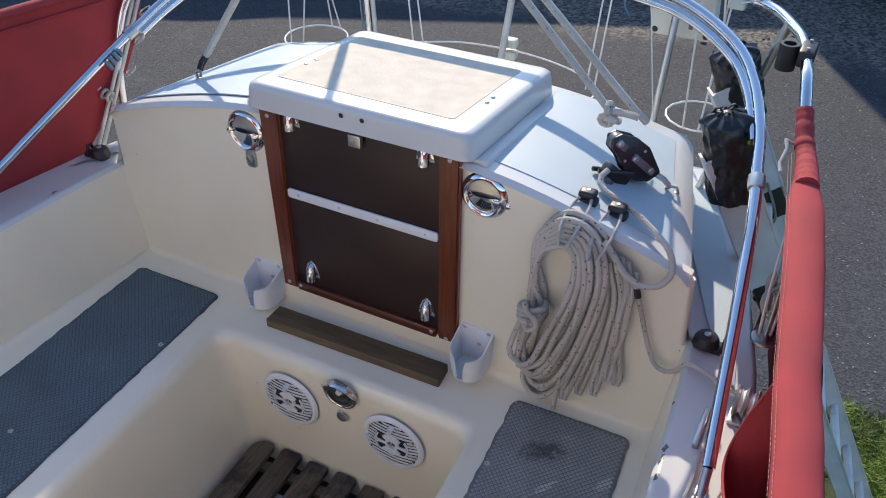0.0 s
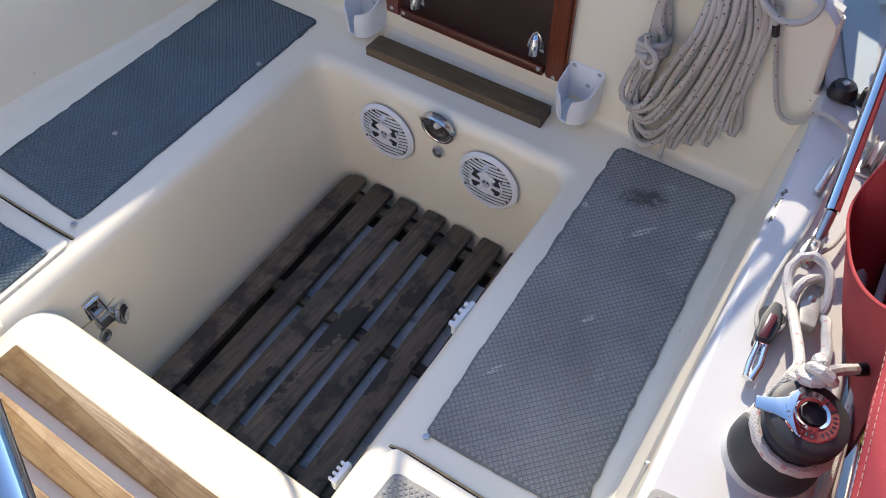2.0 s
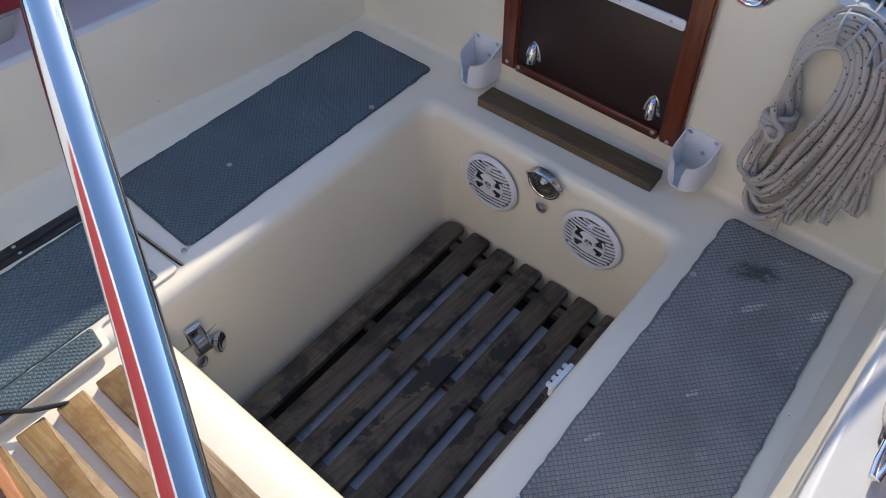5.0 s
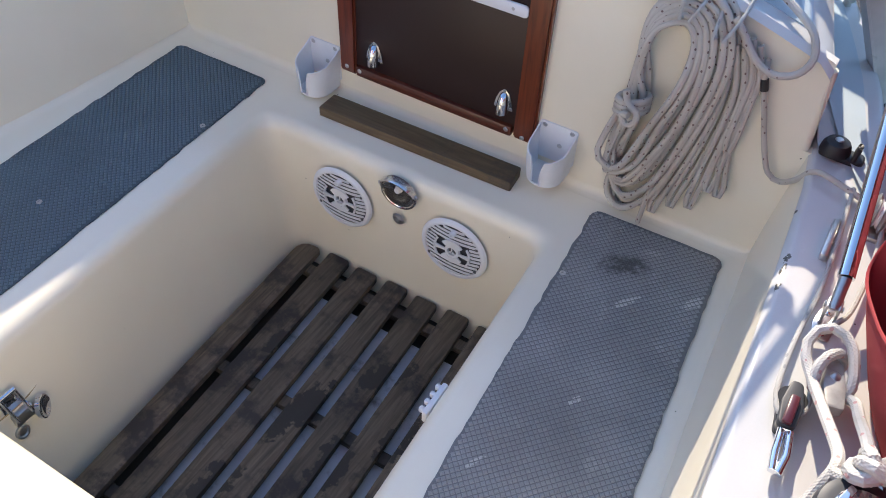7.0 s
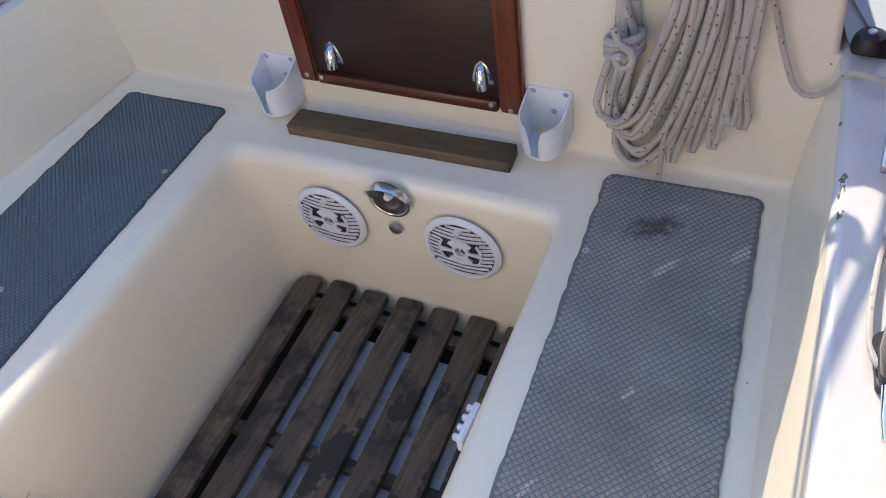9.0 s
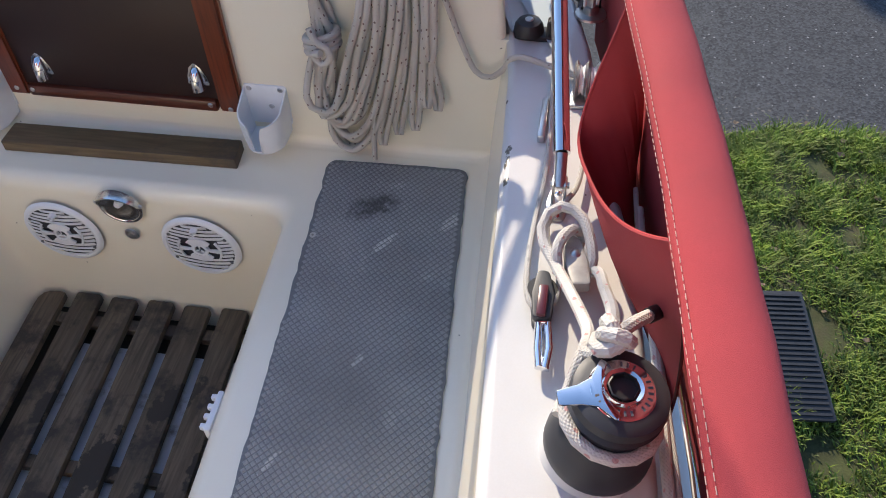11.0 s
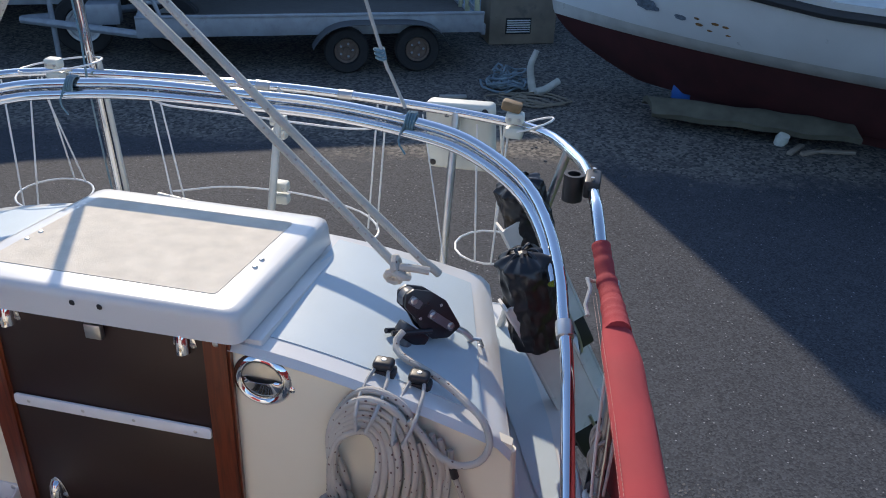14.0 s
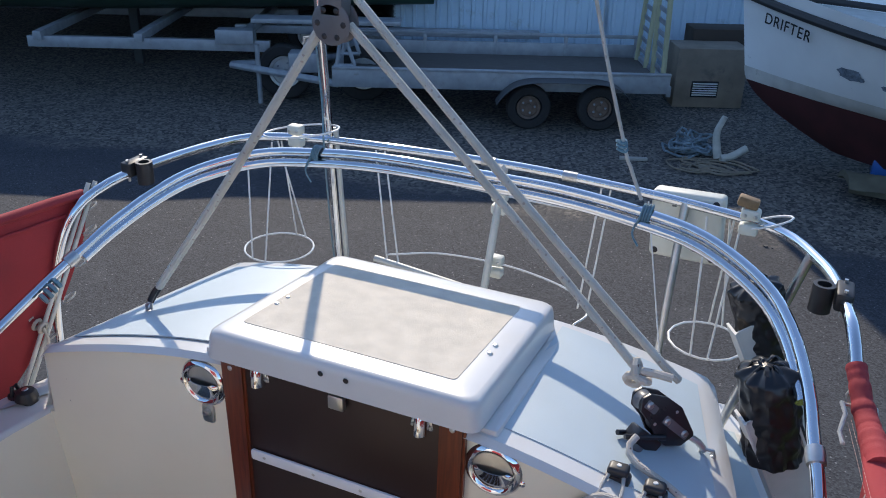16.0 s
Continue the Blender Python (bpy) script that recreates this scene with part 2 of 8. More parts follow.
def wood(name, dark, light, rough=0.5, coat=0.0, along="Y", stretch=14.0, scale=9.0, stain=None, bump=0.3, each=0.25):
    """Straight-grained timber, the grain along one axis; pieces differ a little in tone."""
    m, nt, b = shader(name)
    N, L = nt.nodes, nt.links
    tc, mp, oi = N.new("ShaderNodeTexCoord"), N.new("ShaderNodeMapping"), N.new("ShaderNodeObjectInfo")
    s = {"X": (1, stretch, stretch), "Y": (stretch, 1, stretch), "Z": (stretch, stretch, 1)}[along]
    mp.inputs["Scale"].default_value = s
    L.new(tc.outputs["Object"], mp.inputs["Vector"])
    ad = N.new("ShaderNodeVectorMath")
    sc = N.new("ShaderNodeMath")
    sc.operation = "MULTIPLY"
    sc.inputs[1].default_value = 37.0
    L.new(oi.outputs["Random"], sc.inputs[0])
    L.new(mp.outputs[0], ad.inputs[0])
    L.new(sc.outputs[0], ad.inputs[1])
    n1 = N.new("ShaderNodeTexNoise")
    n1.inputs["Scale"].default_value, n1.inputs["Detail"].default_value, n1.inputs["Distortion"].default_value = scale, 8, 0.6
    L.new(ad.outputs[0], n1.inputs["Vector"])
    r = N.new("ShaderNodeValToRGB")
    r.color_ramp.elements[0].position, r.color_ramp.elements[1].position = 0.3, 0.72
    r.color_ramp.elements[0].color, r.color_ramp.elements[1].color = (*dark, 1), (*light, 1)
    L.new(n1.outputs["Fac"], r.inputs["Fac"])
    out = r.outputs["Color"]
    if stain:
        n3 = N.new("ShaderNodeTexNoise")
        n3.inputs["Scale"].default_value, n3.inputs["Detail"].default_value, n3.inputs["Roughness"].default_value = 9, 7, 0.65
        L.new(tc.outputs["Object"], n3.inputs["Vector"])
        r3 = N.new("ShaderNodeValToRGB")
        r3.color_ramp.elements[0].position, r3.color_ramp.elements[1].position = 0.5, 0.6
        L.new(n3.outputs["Fac"], r3.inputs["Fac"])
        mx = N.new("ShaderNodeMix")
        mx.data_type = "RGBA"
        L.new(r3.outputs["Color"], mx.inputs["Factor"])
        L.new(out, mx.inputs[6])
        mx.inputs[7].default_value = (*stain, 1)
        out = mx.outputs[2]
    hv = N.new("ShaderNodeHueSaturation")
    mr = N.new("ShaderNodeMapRange")
    mr.inputs["To Min"].default_value, mr.inputs["To Max"].default_value = 1 - each, 1 + each
    L.new(oi.outputs["Random"], mr.inputs["Value"])
    L.new(mr.outputs[0], hv.inputs["Value"])
    L.new(out, hv.inputs["Color"])
    L.new(hv.outputs[0], b.inputs["Base Color"])
    b.inputs["Roughness"].default_value = rough
    b.inputs["Coat Weight"].default_value = coat
    b.inputs["Coat Roughness"].default_value = 0.15
    bp = N.new("ShaderNodeBump")
    bp.inputs["Strength"].default_value, bp.inputs["Distance"].default_value = bump, 0.001
    L.new(n1.outputs["Fac"], bp.inputs["Height"])
    L.new(bp.outputs[0], b.inputs["Normal"])
    return m


def rope_mat(name, base, fleck, pitch=0.055, rows=3.0, amount=0.5, dirty=(0.33, 0.29, 0.24)):
    """Braided rope: a plaited relief and short coloured flecks, by its length and turn."""
    m, nt, b = shader(name)
    N, L = nt.nodes, nt.links
    uv = N.new("ShaderNodeUVMap")
    mp = N.new("ShaderNodeMapping")
    mp.inputs["Scale"].default_value = (1 / pitch, rows, 1)
    mp.inputs["Rotation"].default_value = (0, 0, 0.25)
    L.new(uv.outputs[0], mp.inputs["Vector"])
    vo = N.new("ShaderNodeTexVoronoi")
    vo.inputs["Scale"].default_value, vo.inputs["Randomness"].default_value = 1.0, 0.35
    L.new(mp.outputs[0], vo.inputs["Vector"])
    r = N.new("ShaderNodeValToRGB")
    r.color_ramp.elements[0].position, r.color_ramp.elements[1].position = 0.14, 0.18
    r.color_ramp.elements[0].color, r.color_ramp.elements[1].color = (1, 1, 1, 1), (0, 0, 0, 1)
    L.new(vo.outputs["Distance"], r.inputs["Fac"])
    tc = N.new("ShaderNodeTexCoord")
    n1 = N.new("ShaderNodeTexNoise")
    n1.inputs["Scale"].default_value, n1.inputs["Detail"].default_value = 14, 6
    L.new(tc.outputs["Object"], n1.inputs["Vector"])
    r1 = N.new("ShaderNodeValToRGB")
    r1.color_ramp.elements[0].position, r1.color_ramp.elements[1].position = 0.42, 0.7
    r1.color_ramp.elements[0].color, r1.color_ramp.elements[1].color = (*base, 1), (*[0.55 * c + 0.45 * d for c, d in zip(base, dirty)], 1)
    L.new(n1.outputs["Fac"], r1.inputs["Fac"])
    mx = N.new("ShaderNodeMix")
    mx.data_type = "RGBA"
    mu = N.new("ShaderNodeMath")
    mu.operation = "MULTIPLY"
    mu.inputs[1].default_value = amount
    L.new(r.outputs["Color"], mu.inputs[0])
    L.new(mu.outputs[0], mx.inputs["Factor"])
    L.new(r1.outputs["Color"], mx.inputs[6])
    mx.inputs[7].default_value = (*fleck, 1)
    L.new(mx.outputs[2], b.inputs["Base Color"])
    b.inputs["Roughness"].default_value = 0.85
    m2 = N.new("ShaderNodeMapping")
    m2.inputs["Scale"].default_value = (260, 14, 1)
    m2.inputs["Rotation"].default_value = (0, 0, 0.785)
    L.new(uv.outputs[0], m2.inputs["Vector"])
    ck = N.new("ShaderNodeTexVoronoi")
    ck.inputs["Scale"].default_value, ck.inputs["Randomness"].default_value = 1.0, 0.1
    L.new(m2.outputs[0], ck.inputs["Vector"])
    bp = N.new("ShaderNodeBump")
    bp.inputs["Strength"].default_value, bp.inputs["Distance"].default_value = 0.8, 0.0015
    bp.invert = True
    L.new(ck.outputs["Distance"], bp.inputs["Height"])
    L.new(bp.outputs[0], b.inputs["Normal"])
    return m


CREAM = mat("cream_gelcoat", (0.86, 0.795, 0.64), 0.33, var=0.04, scale=3, fine=0.05, dirt=(0.72, 0.65, 0.52), dirt_at=0.66, dscale=4, coat=0.35, specks=0.005)
WHITE = mat("white_gelcoat", (0.61, 0.605, 0.585), 0.3, var=0.04, scale=4, fine=0.05, dirt=(0.55, 0.53, 0.48), dirt_at=0.68, dscale=14, coat=0.2, specks=0.006)
DECK = mat("pale_blue_deck_paint", (0.45, 0.535, 0.575), 0.5, var=0.04, scale=5, fine=0.12, fscale=900, bump=0.15)
TAN = mat("sand_grip_paint", (0.65, 0.585, 0.485), 0.8, var=0.1, scale=22, fine=0.35, fscale=700, bump=0.6)
MAT = mat("grey_rubber_mat", (0.158, 0.163, 0.162), 0.6, var=0.16, scale=5, fine=0.25, fscale=600, bump=0.2, dirt=(0.15, 0.145, 0.13), dirt_at=0.6, dscale=7)
MATP = mat("blue_grey_rubber_mat", (0.047, 0.077, 0.09), 0.55, var=0.16, scale=5, fine=0.25, fscale=600, bump=0.2, dirt=(0.10, 0.12, 0.14), dirt_at=0.62, dscale=7)
CHROME = mat("polished_steel", (0.72, 0.73, 0.75), 0.08, metal=1.0, var=0.04, scale=20)
STEEL = mat("dull_steel", (0.55, 0.55, 0.54), 0.35, metal=1.0, var=0.1, scale=30, dirt=(0.3, 0.27, 0.22), dirt_at=0.65, dscale=40)
ALU = mat("weathered_aluminium", (0.56, 0.56, 0.51), 0.55, metal=0.25, var=0.12, scale=12, dirt=(0.36, 0.37, 0.30), dirt_at=0.62, dscale=20)
BLACK = mat("black_plastic", (0.018, 0.018, 0.02), 0.45, var=0.2, scale=30)
GREYP = mat("grey_plastic", (0.11, 0.115, 0.125), 0.42, var=0.1, scale=30)
WPLAS = mat("white_plastic", (0.76, 0.78, 0.80), 0.4, var=0.03, scale=30)
OFFW = mat("yellowed_plastic", (0.62, 0.62, 0.54), 0.5, var=0.07, scale=25, dirt=(0.35, 0.34, 0.27), dirt_at=0.64, dscale=30)
RED = mat("red_canvas", (0.36, 0.035, 0.04), 0.85, var=0.14, scale=7, fine=0.3, fscale=1500, bump=0.35)
STITCH = mat("pale_thread", (0.50, 0.32, 0.26), 0.9)
BROWN = mat("brown_painted_board", (0.026, 0.011, 0.009), 0.42, var=0.12, scale=5, fine=0.1)
TEAKRED = wood("varnished_mahogany", (0.085, 0.013, 0.004), (0.21, 0.040, 0.011), 0.35, coat=0.5, along="Z", each=0.08)
TEAKREDX = wood("varnished_mahogany_rail", (0.05, 0.008, 0.004), (0.12, 0.024, 0.009), 0.35, coat=0.5, along="X", each=0.08)
SLAT = wood("weathered_dark_teak", (0.052, 0.040, 0.028), (0.138, 0.106, 0.074), 0.7, along="Y", stain=(0.032, 0.025, 0.022), bump=0.6)
STEPW = wood("worn_oiled_teak", (0.07, 0.045, 0.022), (0.14, 0.095, 0.05), 0.6, along="X", stain=(0.06, 0.045, 0.03))
SEATW = wood("golden_grey_teak", (0.215, 0.13, 0.05), (0.33, 0.22, 0.105), 0.5, along="X", stain=(0.20, 0.11, 0.04), bump=0.8, coat=0.1)
SOLE = mat("blue_grey_paint", (0.46, 0.52, 0.60), 0.6, var=0.15, scale=8, dirt=(0.12, 0.12, 0.12), dirt_at=0.55, dscale=10)
ROPE = rope_mat("cream_braid_rope", (0.54, 0.50, 0.44), (0.09, 0.03, 0.028), pitch=0.0165, rows=3.2, amount=0.85)
ROPEW = rope_mat("white_braid_rope", (0.62, 0.60, 0.56), (0.50, 0.10, 0.10), pitch=0.024, rows=2.6, amount=0.55)
ROPEG = rope_mat("grey_weathered_braid", (0.52, 0.51, 0.46), (0.26, 0.20, 0.18), pitch=0.016, rows=3.0, amount=0.6, dirty=(0.30, 0.30, 0.25))
CORD = rope_mat("grey_cord", (0.50, 0.49, 0.46), (0.2, 0.2, 0.2), pitch=0.03, rows=2)
TEAL = rope_mat("teal_cord", (0.12, 0.24, 0.30), (0.5, 0.55, 0.55), pitch=0.02, rows=2)
WIRE = mat("white_coated_wire", (0.74, 0.74, 0.72), 0.4, var=0.04)
BAG = mat("black_bin_bag", (0.012, 0.012, 0.014), 0.32, var=0.2, scale=20, fscale=16, bump=0.22)
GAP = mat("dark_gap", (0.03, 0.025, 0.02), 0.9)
SEAL = mat("yellowed_sealant", (0.42, 0.32, 0.17), 0.8, var=0.2, scale=40)


def marked(m, spots, colour, scale=60.0, at=0.5, soft=0.06):
    """Adds worn, stained or painted-glint patches of their own shape: spots of (x, y, angle, half length, half width),
    broken up by noise.
    """
    nt = m.node_tree
    N, L = nt.nodes, nt.links
    b = N["Principled BSDF"]
    src = b.inputs["Base Color"].links[0].from_socket
    tc = N.new("ShaderNodeTexCoord")
    fac = None
    for x, y, a, hl, hw in spots:
        mp = N.new("ShaderNodeMapping")
        mp.vector_type = "TEXTURE"
        mp.inputs["Location"].default_value = (x, y, 0)
        mp.inputs["Rotation"].default_value = (0, 0, radians(a))
        mp.inputs["Scale"].default_value = (hl, hw, 1000.0)
        L.new(tc.outputs["Object"], mp.inputs["Vector"])
        ln = N.new("ShaderNodeVectorMath")
        ln.operation = "LENGTH"
        L.new(mp.outputs[0], ln.inputs[0])
        iv = N.new("ShaderNodeMapRange")
        iv.inputs["From Min"].default_value, iv.inputs["From Max"].default_value = 0.2, 1.0
        iv.inputs["To Min"].default_value, iv.inputs["To Max"].default_value = 1.0, 0.0
        L.new(ln.outputs["Value"], iv.inputs["Value"])
        if fac is None:
            fac = iv.outputs[0]
        else:
            mxm = N.new("ShaderNodeMath")
            mxm.operation = "MAXIMUM"
            L.new(fac, mxm.inputs[0])
            L.new(iv.outputs[0], mxm.inputs[1])
            fac = mxm.outputs[0]
    nz = N.new("ShaderNodeTexNoise")
    nz.inputs["Scale"].default_value, nz.inputs["Detail"].default_value, nz.inputs["Roughness"].default_value = scale, 5, 0.6
    L.new(tc.outputs["Object"], nz.inputs["Vector"])
    mu = N.new("ShaderNodeMath")
    mu.operation = "MULTIPLY"
    L.new(fac, mu.inputs[0])
    L.new(nz.outputs["Fac"], mu.inputs[1])
    st = N.new("ShaderNodeMapRange")
    st.inputs["From Min"].default_value, st.inputs["From Max"].default_value = at * 0.6, at * 0.6 + soft
    L.new(mu.outputs[0], st.inputs["Value"])
    mx = N.new("ShaderNodeMix")
    mx.data_type = "RGBA"
    L.new(st.outputs[0], mx.inputs["Factor"])
    L.new(src, mx.inputs[6])
    mx.inputs[7].default_value = (*colour, 1)
    L.new(mx.outputs[2], b.inputs["Base Color"])
    return m


# damp patches on the sole slats
marked(SLAT, [(0.06, 1.06, 70, 0.22, 0.09), (0.20, 0.98, 95, 0.20, 0.08), (0.17, 1.24, 60, 0.16, 0.07), (0.29, 1.12, 85, 0.18, 0.06), (0.02, 0.82, 80, 0.14, 0.08), (-0.10, 1.20, 75, 0.12, 0.05)], (0.026, 0.021, 0.017), 38, 0.53, 0.05)
SMUDGES = [(0.832, 1.526, 75, 0.02, 0.008), (0.852, 1.40, 80, 0.03, 0.01), (0.856, 1.329, 80, 0.025, 0.009), (0.853, 1.373, 80, 0.03, 0.008), (-0.86, 1.5, 90, 0.03, 0.01), (0.443, 1.50, 70, 0.035, 0.008), (0.450, 1.40, 78, 0.03, 0.006), (0.449, 1.54, 60, 0.02, 0.005), (0.462, 1.24, 85, 0.02, 0.004), (-0.415, 1.30, 95, 0.03, 0.006)]
marked(WHITE, SMUDGES, (0.10, 0.09, 0.075), 160, 0.62, 0.03)

# ---- ground ----
GRAVEL_Y = 7.1


def grid_sheet(x0, x1, y0, y1, nx, ny, f):
    return surf(lambda u, v: Vector((x0 + (x1 - x0) * u, y0 + (y1 - y0) * v, f(x0 + (x1 - x0) * u, y0 + (y1 - y0) * v))), nx, ny)


def asphalt_material():
    m, nt, b = shader("worn_asphalt")
    N, L = nt.nodes, nt.links
    tc = N.new("ShaderNodeTexCoord")

    def noise_node(scale, detail=4, rough=0.6):
        n = N.new("ShaderNodeTexNoise")
        n.inputs["Scale"].default_value, n.inputs["Detail"].default_value, n.inputs["Roughness"].default_value = scale, detail, rough
        L.new(tc.outputs["Object"], n.inputs["Vector"])
        return n

    def ramp(src, p0, c0, p1, c1):
        r = N.new("ShaderNodeValToRGB")
        r.color_ramp.elements[0].position, r.color_ramp.elements[1].position = p0, p1
        r.color_ramp.elements[0].color, r.color_ramp.elements[1].color = (*c0, 1), (*c1, 1)
        L.new(src, r.inputs["Fac"])
        return r.outputs["Color"]

    def mix(fac, a, c):
        x = N.new("ShaderNodeMix")
        x.data_type = "RGBA"
        L.new(fac, x.inputs["Factor"])
        L.new(a, x.inputs[6])
        L.new(c, x.inputs[7])
        return x.outputs[2]

    vo = N.new("ShaderNodeTexVoronoi")
    vo.inputs["Scale"].default_value = 95
    L.new(tc.outputs["Object"], vo.inputs["Vector"])
    stones = ramp(vo.outputs["Color"], 0.10, (0.006, 0.008, 0.012), 0.98, (0.094, 0.101, 0.114))
    broad = ramp(noise_node(0.8, 7, 0.7).outputs["Fac"], 0.36, (0.016, 0.020, 0.027), 0.64, (0.030, 0.034, 0.041))
    asphalt = N.new("ShaderNodeMix")
    asphalt.data_type, asphalt.blend_type = "RGBA", "MIX"
    asphalt.inputs["Factor"].default_value = 0.55
    L.new(broad, asphalt.inputs[6])
    L.new(stones, asphalt.inputs[7])
    pale = ramp(noise_node(2.3, 9, 0.72).outputs["Fac"], 0.53, (0, 0, 0), 0.70, (0.42, 0.42, 0.42))
    dust = N.new("ShaderNodeRGB")
    dust.outputs[0].default_value = (0.078, 0.081, 0.086, 1)
    top = mix(pale, asphalt.outputs[2], dust.outputs[0])
    v2 = N.new("ShaderNodeTexVoronoi")
    v2.inputs["Scale"].default_value = 36
    L.new(tc.outputs["Object"], v2.inputs["Vector"])
    chips = N.new("ShaderNodeTexVoronoi")
    chips.inputs["Scale"].default_value = 42
    L.new(tc.outputs["Object"], chips.inputs["Vector"])
    chip_id = N.new("ShaderNodeSeparateColor")
    L.new(chips.outputs["Color"], chip_id.inputs[0])
    few = N.new("ShaderNodeMath")
    few.operation, few.inputs[1].default_value = "GREATER_THAN", 0.90
    L.new(chip_id.outputs[0], few.inputs[0])
    small = N.new("ShaderNodeMath")
    small.operation, small.inputs[1].default_value = "LESS_THAN", 0.22
    L.new(chips.outputs["Distance"], small.inputs[0])
    both = N.new("ShaderNodeMath")
    both.operation = "MULTIPLY"
    L.new(few.outputs[0], both.inputs[0])
    L.new(small.outputs[0], both.inputs[1])
    chip_col = N.new("ShaderNodeRGB")
    chip_col.outputs[0].default_value = (0.20, 0.205, 0.21, 1)
    top = mix(both.outputs[0], top, chip_col.outputs[0])
    gravel = ramp(v2.outputs["Color"], 0.2, (0.034, 0.033, 0.033), 0.98, (0.23, 0.205, 0.175))
    sp = N.new("ShaderNodeSeparateXYZ")
    L.new(tc.outputs["Object"], sp.inputs[0])
    wob = noise_node(1.1, 6, 0.7)
    ad = N.new("ShaderNodeMath")
    ad.operation = "MULTIPLY_ADD"
    ad.inputs[1].default_value = 1.8
    L.new(wob.outputs["Fac"], ad.inputs[0])
    L.new(sp.outputs["Y"], ad.inputs[2])
    xs = N.new("ShaderNodeMath")
    xs.operation = "MULTIPLY_ADD"
    xs.inputs[1].default_value = -0.12
    L.new(sp.outputs["X"], xs.inputs[0])
    L.new(ad.outputs[0], xs.inputs[2])
    edge = N.new("ShaderNodeMapRange")
    edge.inputs["From Min"].default_value, edge.inputs["From Max"].default_value = GRAVEL_Y + 0.9, GRAVEL_Y + 1.3
    L.new(xs.outputs[0], edge.inputs["Value"])
    L.new(mix(edge.outputs[0], top, gravel), b.inputs["Base Color"])
    b.inputs["Roughness"].default_value = 0.88
    bp = N.new("ShaderNodeBump")
    bp.inputs["Strength"].default_value, bp.inputs["Distance"].default_value = 0.45, 0.006
    L.new(vo.outputs["Distance"], bp.inputs["Height"])
    L.new(bp.outputs[0], b.inputs["Normal"])
    return m


ASPHALT = asphalt_material()
bm = bmesh.new()
xs = [-600, -60, -20, -12] + [-9 + i * 0.5 for i in range(37)] + [12, 20, 60, 600]
ys = [-600, -60, -20, -8] + [-4 + i * 0.5 for i in range(41)] + [20, 30, 60, 600]
gv = [[bm.verts.new((x, y, GROUND + 0.012 * noise.noise((x * 0.6, y * 0.6, 0)) * (abs(x) < 15 and abs(y) < 20))) for y in ys] for x in xs]
for i in range(len(xs) - 1):
    for j in range(len(ys) - 1):
        bm.faces.new((gv[i][j], gv[i + 1][j], gv[i + 1][j + 1], gv[i][j + 1]))
solo("ground", bm, ASPHALT, "worn grey asphalt yard turning to gravel by the shed", "ground", kind="structure")

# ---- the boat's moulding ----
boat = thing("sailboat", "cream and white glassfibre sailing boat ashore", "boat", at=(0, 1, GROUND))

# seat level with the footwell let into it: loops of four corners (front left, front right, near right, near left)
def loop4(c, r, z, n=7):
    return [Vector((x, y, z)) for x, y in rounded(c, r, n)]


def loft(loops, close_last=True):
    bm = bmesh.new()
    rows = [[bm.verts.new(p) for p in lp] for lp in loops]
    n = len(rows[0])
    for a, b in zip(rows, rows[1:]):
        for k in range(n):
            bm.faces.new((a[k], a[(k + 1) % n], b[(k + 1) % n], b[k]))
    if close_last:
        bm.faces.new(rows[-1])
    bmesh.ops.recalc_face_normals(bm, faces=bm.faces)
    return bm


def inset(c, d, left=None):
    (ax, ay), (bx, by), (cx, cy), (dx, dy) = c
    left = d if left is None else left
    return [(ax + left, ay - d), (bx - d, by - d), (cx - d, cy + d), (dx + left, dy + d)]


MOUTH = [(-0.392, 1.543), (0.428, 1.543), (0.505, -0.42), (-0.305, -0.42)]
SEAT_OUT = [(-0.80, 1.71), (0.80, 1.71), (0.93, -0.5), (-0.93, -0.5)]
loops = [loop4(SEAT_OUT, 0.02, 0.03), loop4(inset(SEAT_OUT, 0.010), 0.03, 0.011), loop4(inset(SEAT_OUT, 0.028), 0.03, 0.0), loop4(inset(MOUTH, -0.002), 0.055, 0.0)]
for k in range(6):
    a = (k + 1) / 6 * math.pi / 2
    loops.append(loop4(inset(MOUTH, -0.002 + 0.034 * math.sin(a)), 0.055, -0.04 * (1 - math.cos(a))))
loops.append(loop4(inset(MOUTH, 0.038, 0.075), 0.055, -0.30))
loops.append(loop4(inset(MOUTH, 0.044, 0.095), 0.05, -0.42))
loops.append(loop4(inset(MOUTH, 0.052, 0.103), 0.045, -0.445))
loops.append(loop4(inset(MOUTH, 0.07, 0.12), 0.04, -0.452))
part("cockpit_well", loft(loops), CREAM, boat, "cream cockpit seats and footwell with rounded edges")
bm = bmesh.new()
box(bm, (0.125, 0.99, -0.429), (0.50, 0.78, 0.05))
part("well_floor", bm, SOLE, boat, "blue-grey painted footwell floor")
# the darkness of the gaps beside the panel is put into this sheet's colour
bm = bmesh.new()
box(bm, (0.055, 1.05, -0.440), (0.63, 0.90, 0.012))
part("dark_gap_sheet", bm, GAP, boat, "near-black sheet that darkens the slat gaps beside the painted panel")

# bulkhead with the doorway left open
def roof_z(x, y):
    a = max(0.0, abs(x) - 0.26) / 0.54
    return 0.604 - 0.125 * a ** 1.5 - 0.07 * (y - 1.70)


DOOR_L, DOOR_R, DOOR_B = -0.215, 0.238, 0.115


def bulkhead_piece(x0, x1, z0, top):
    n = max(2, int((x1 - x0) / 0.03))
    return surf(lambda u, v: Vector((x0 + (x1 - x0) * u, 1.70, z0 + (top(x0 + (x1 - x0) * u) - z0) * v)), n, 6)


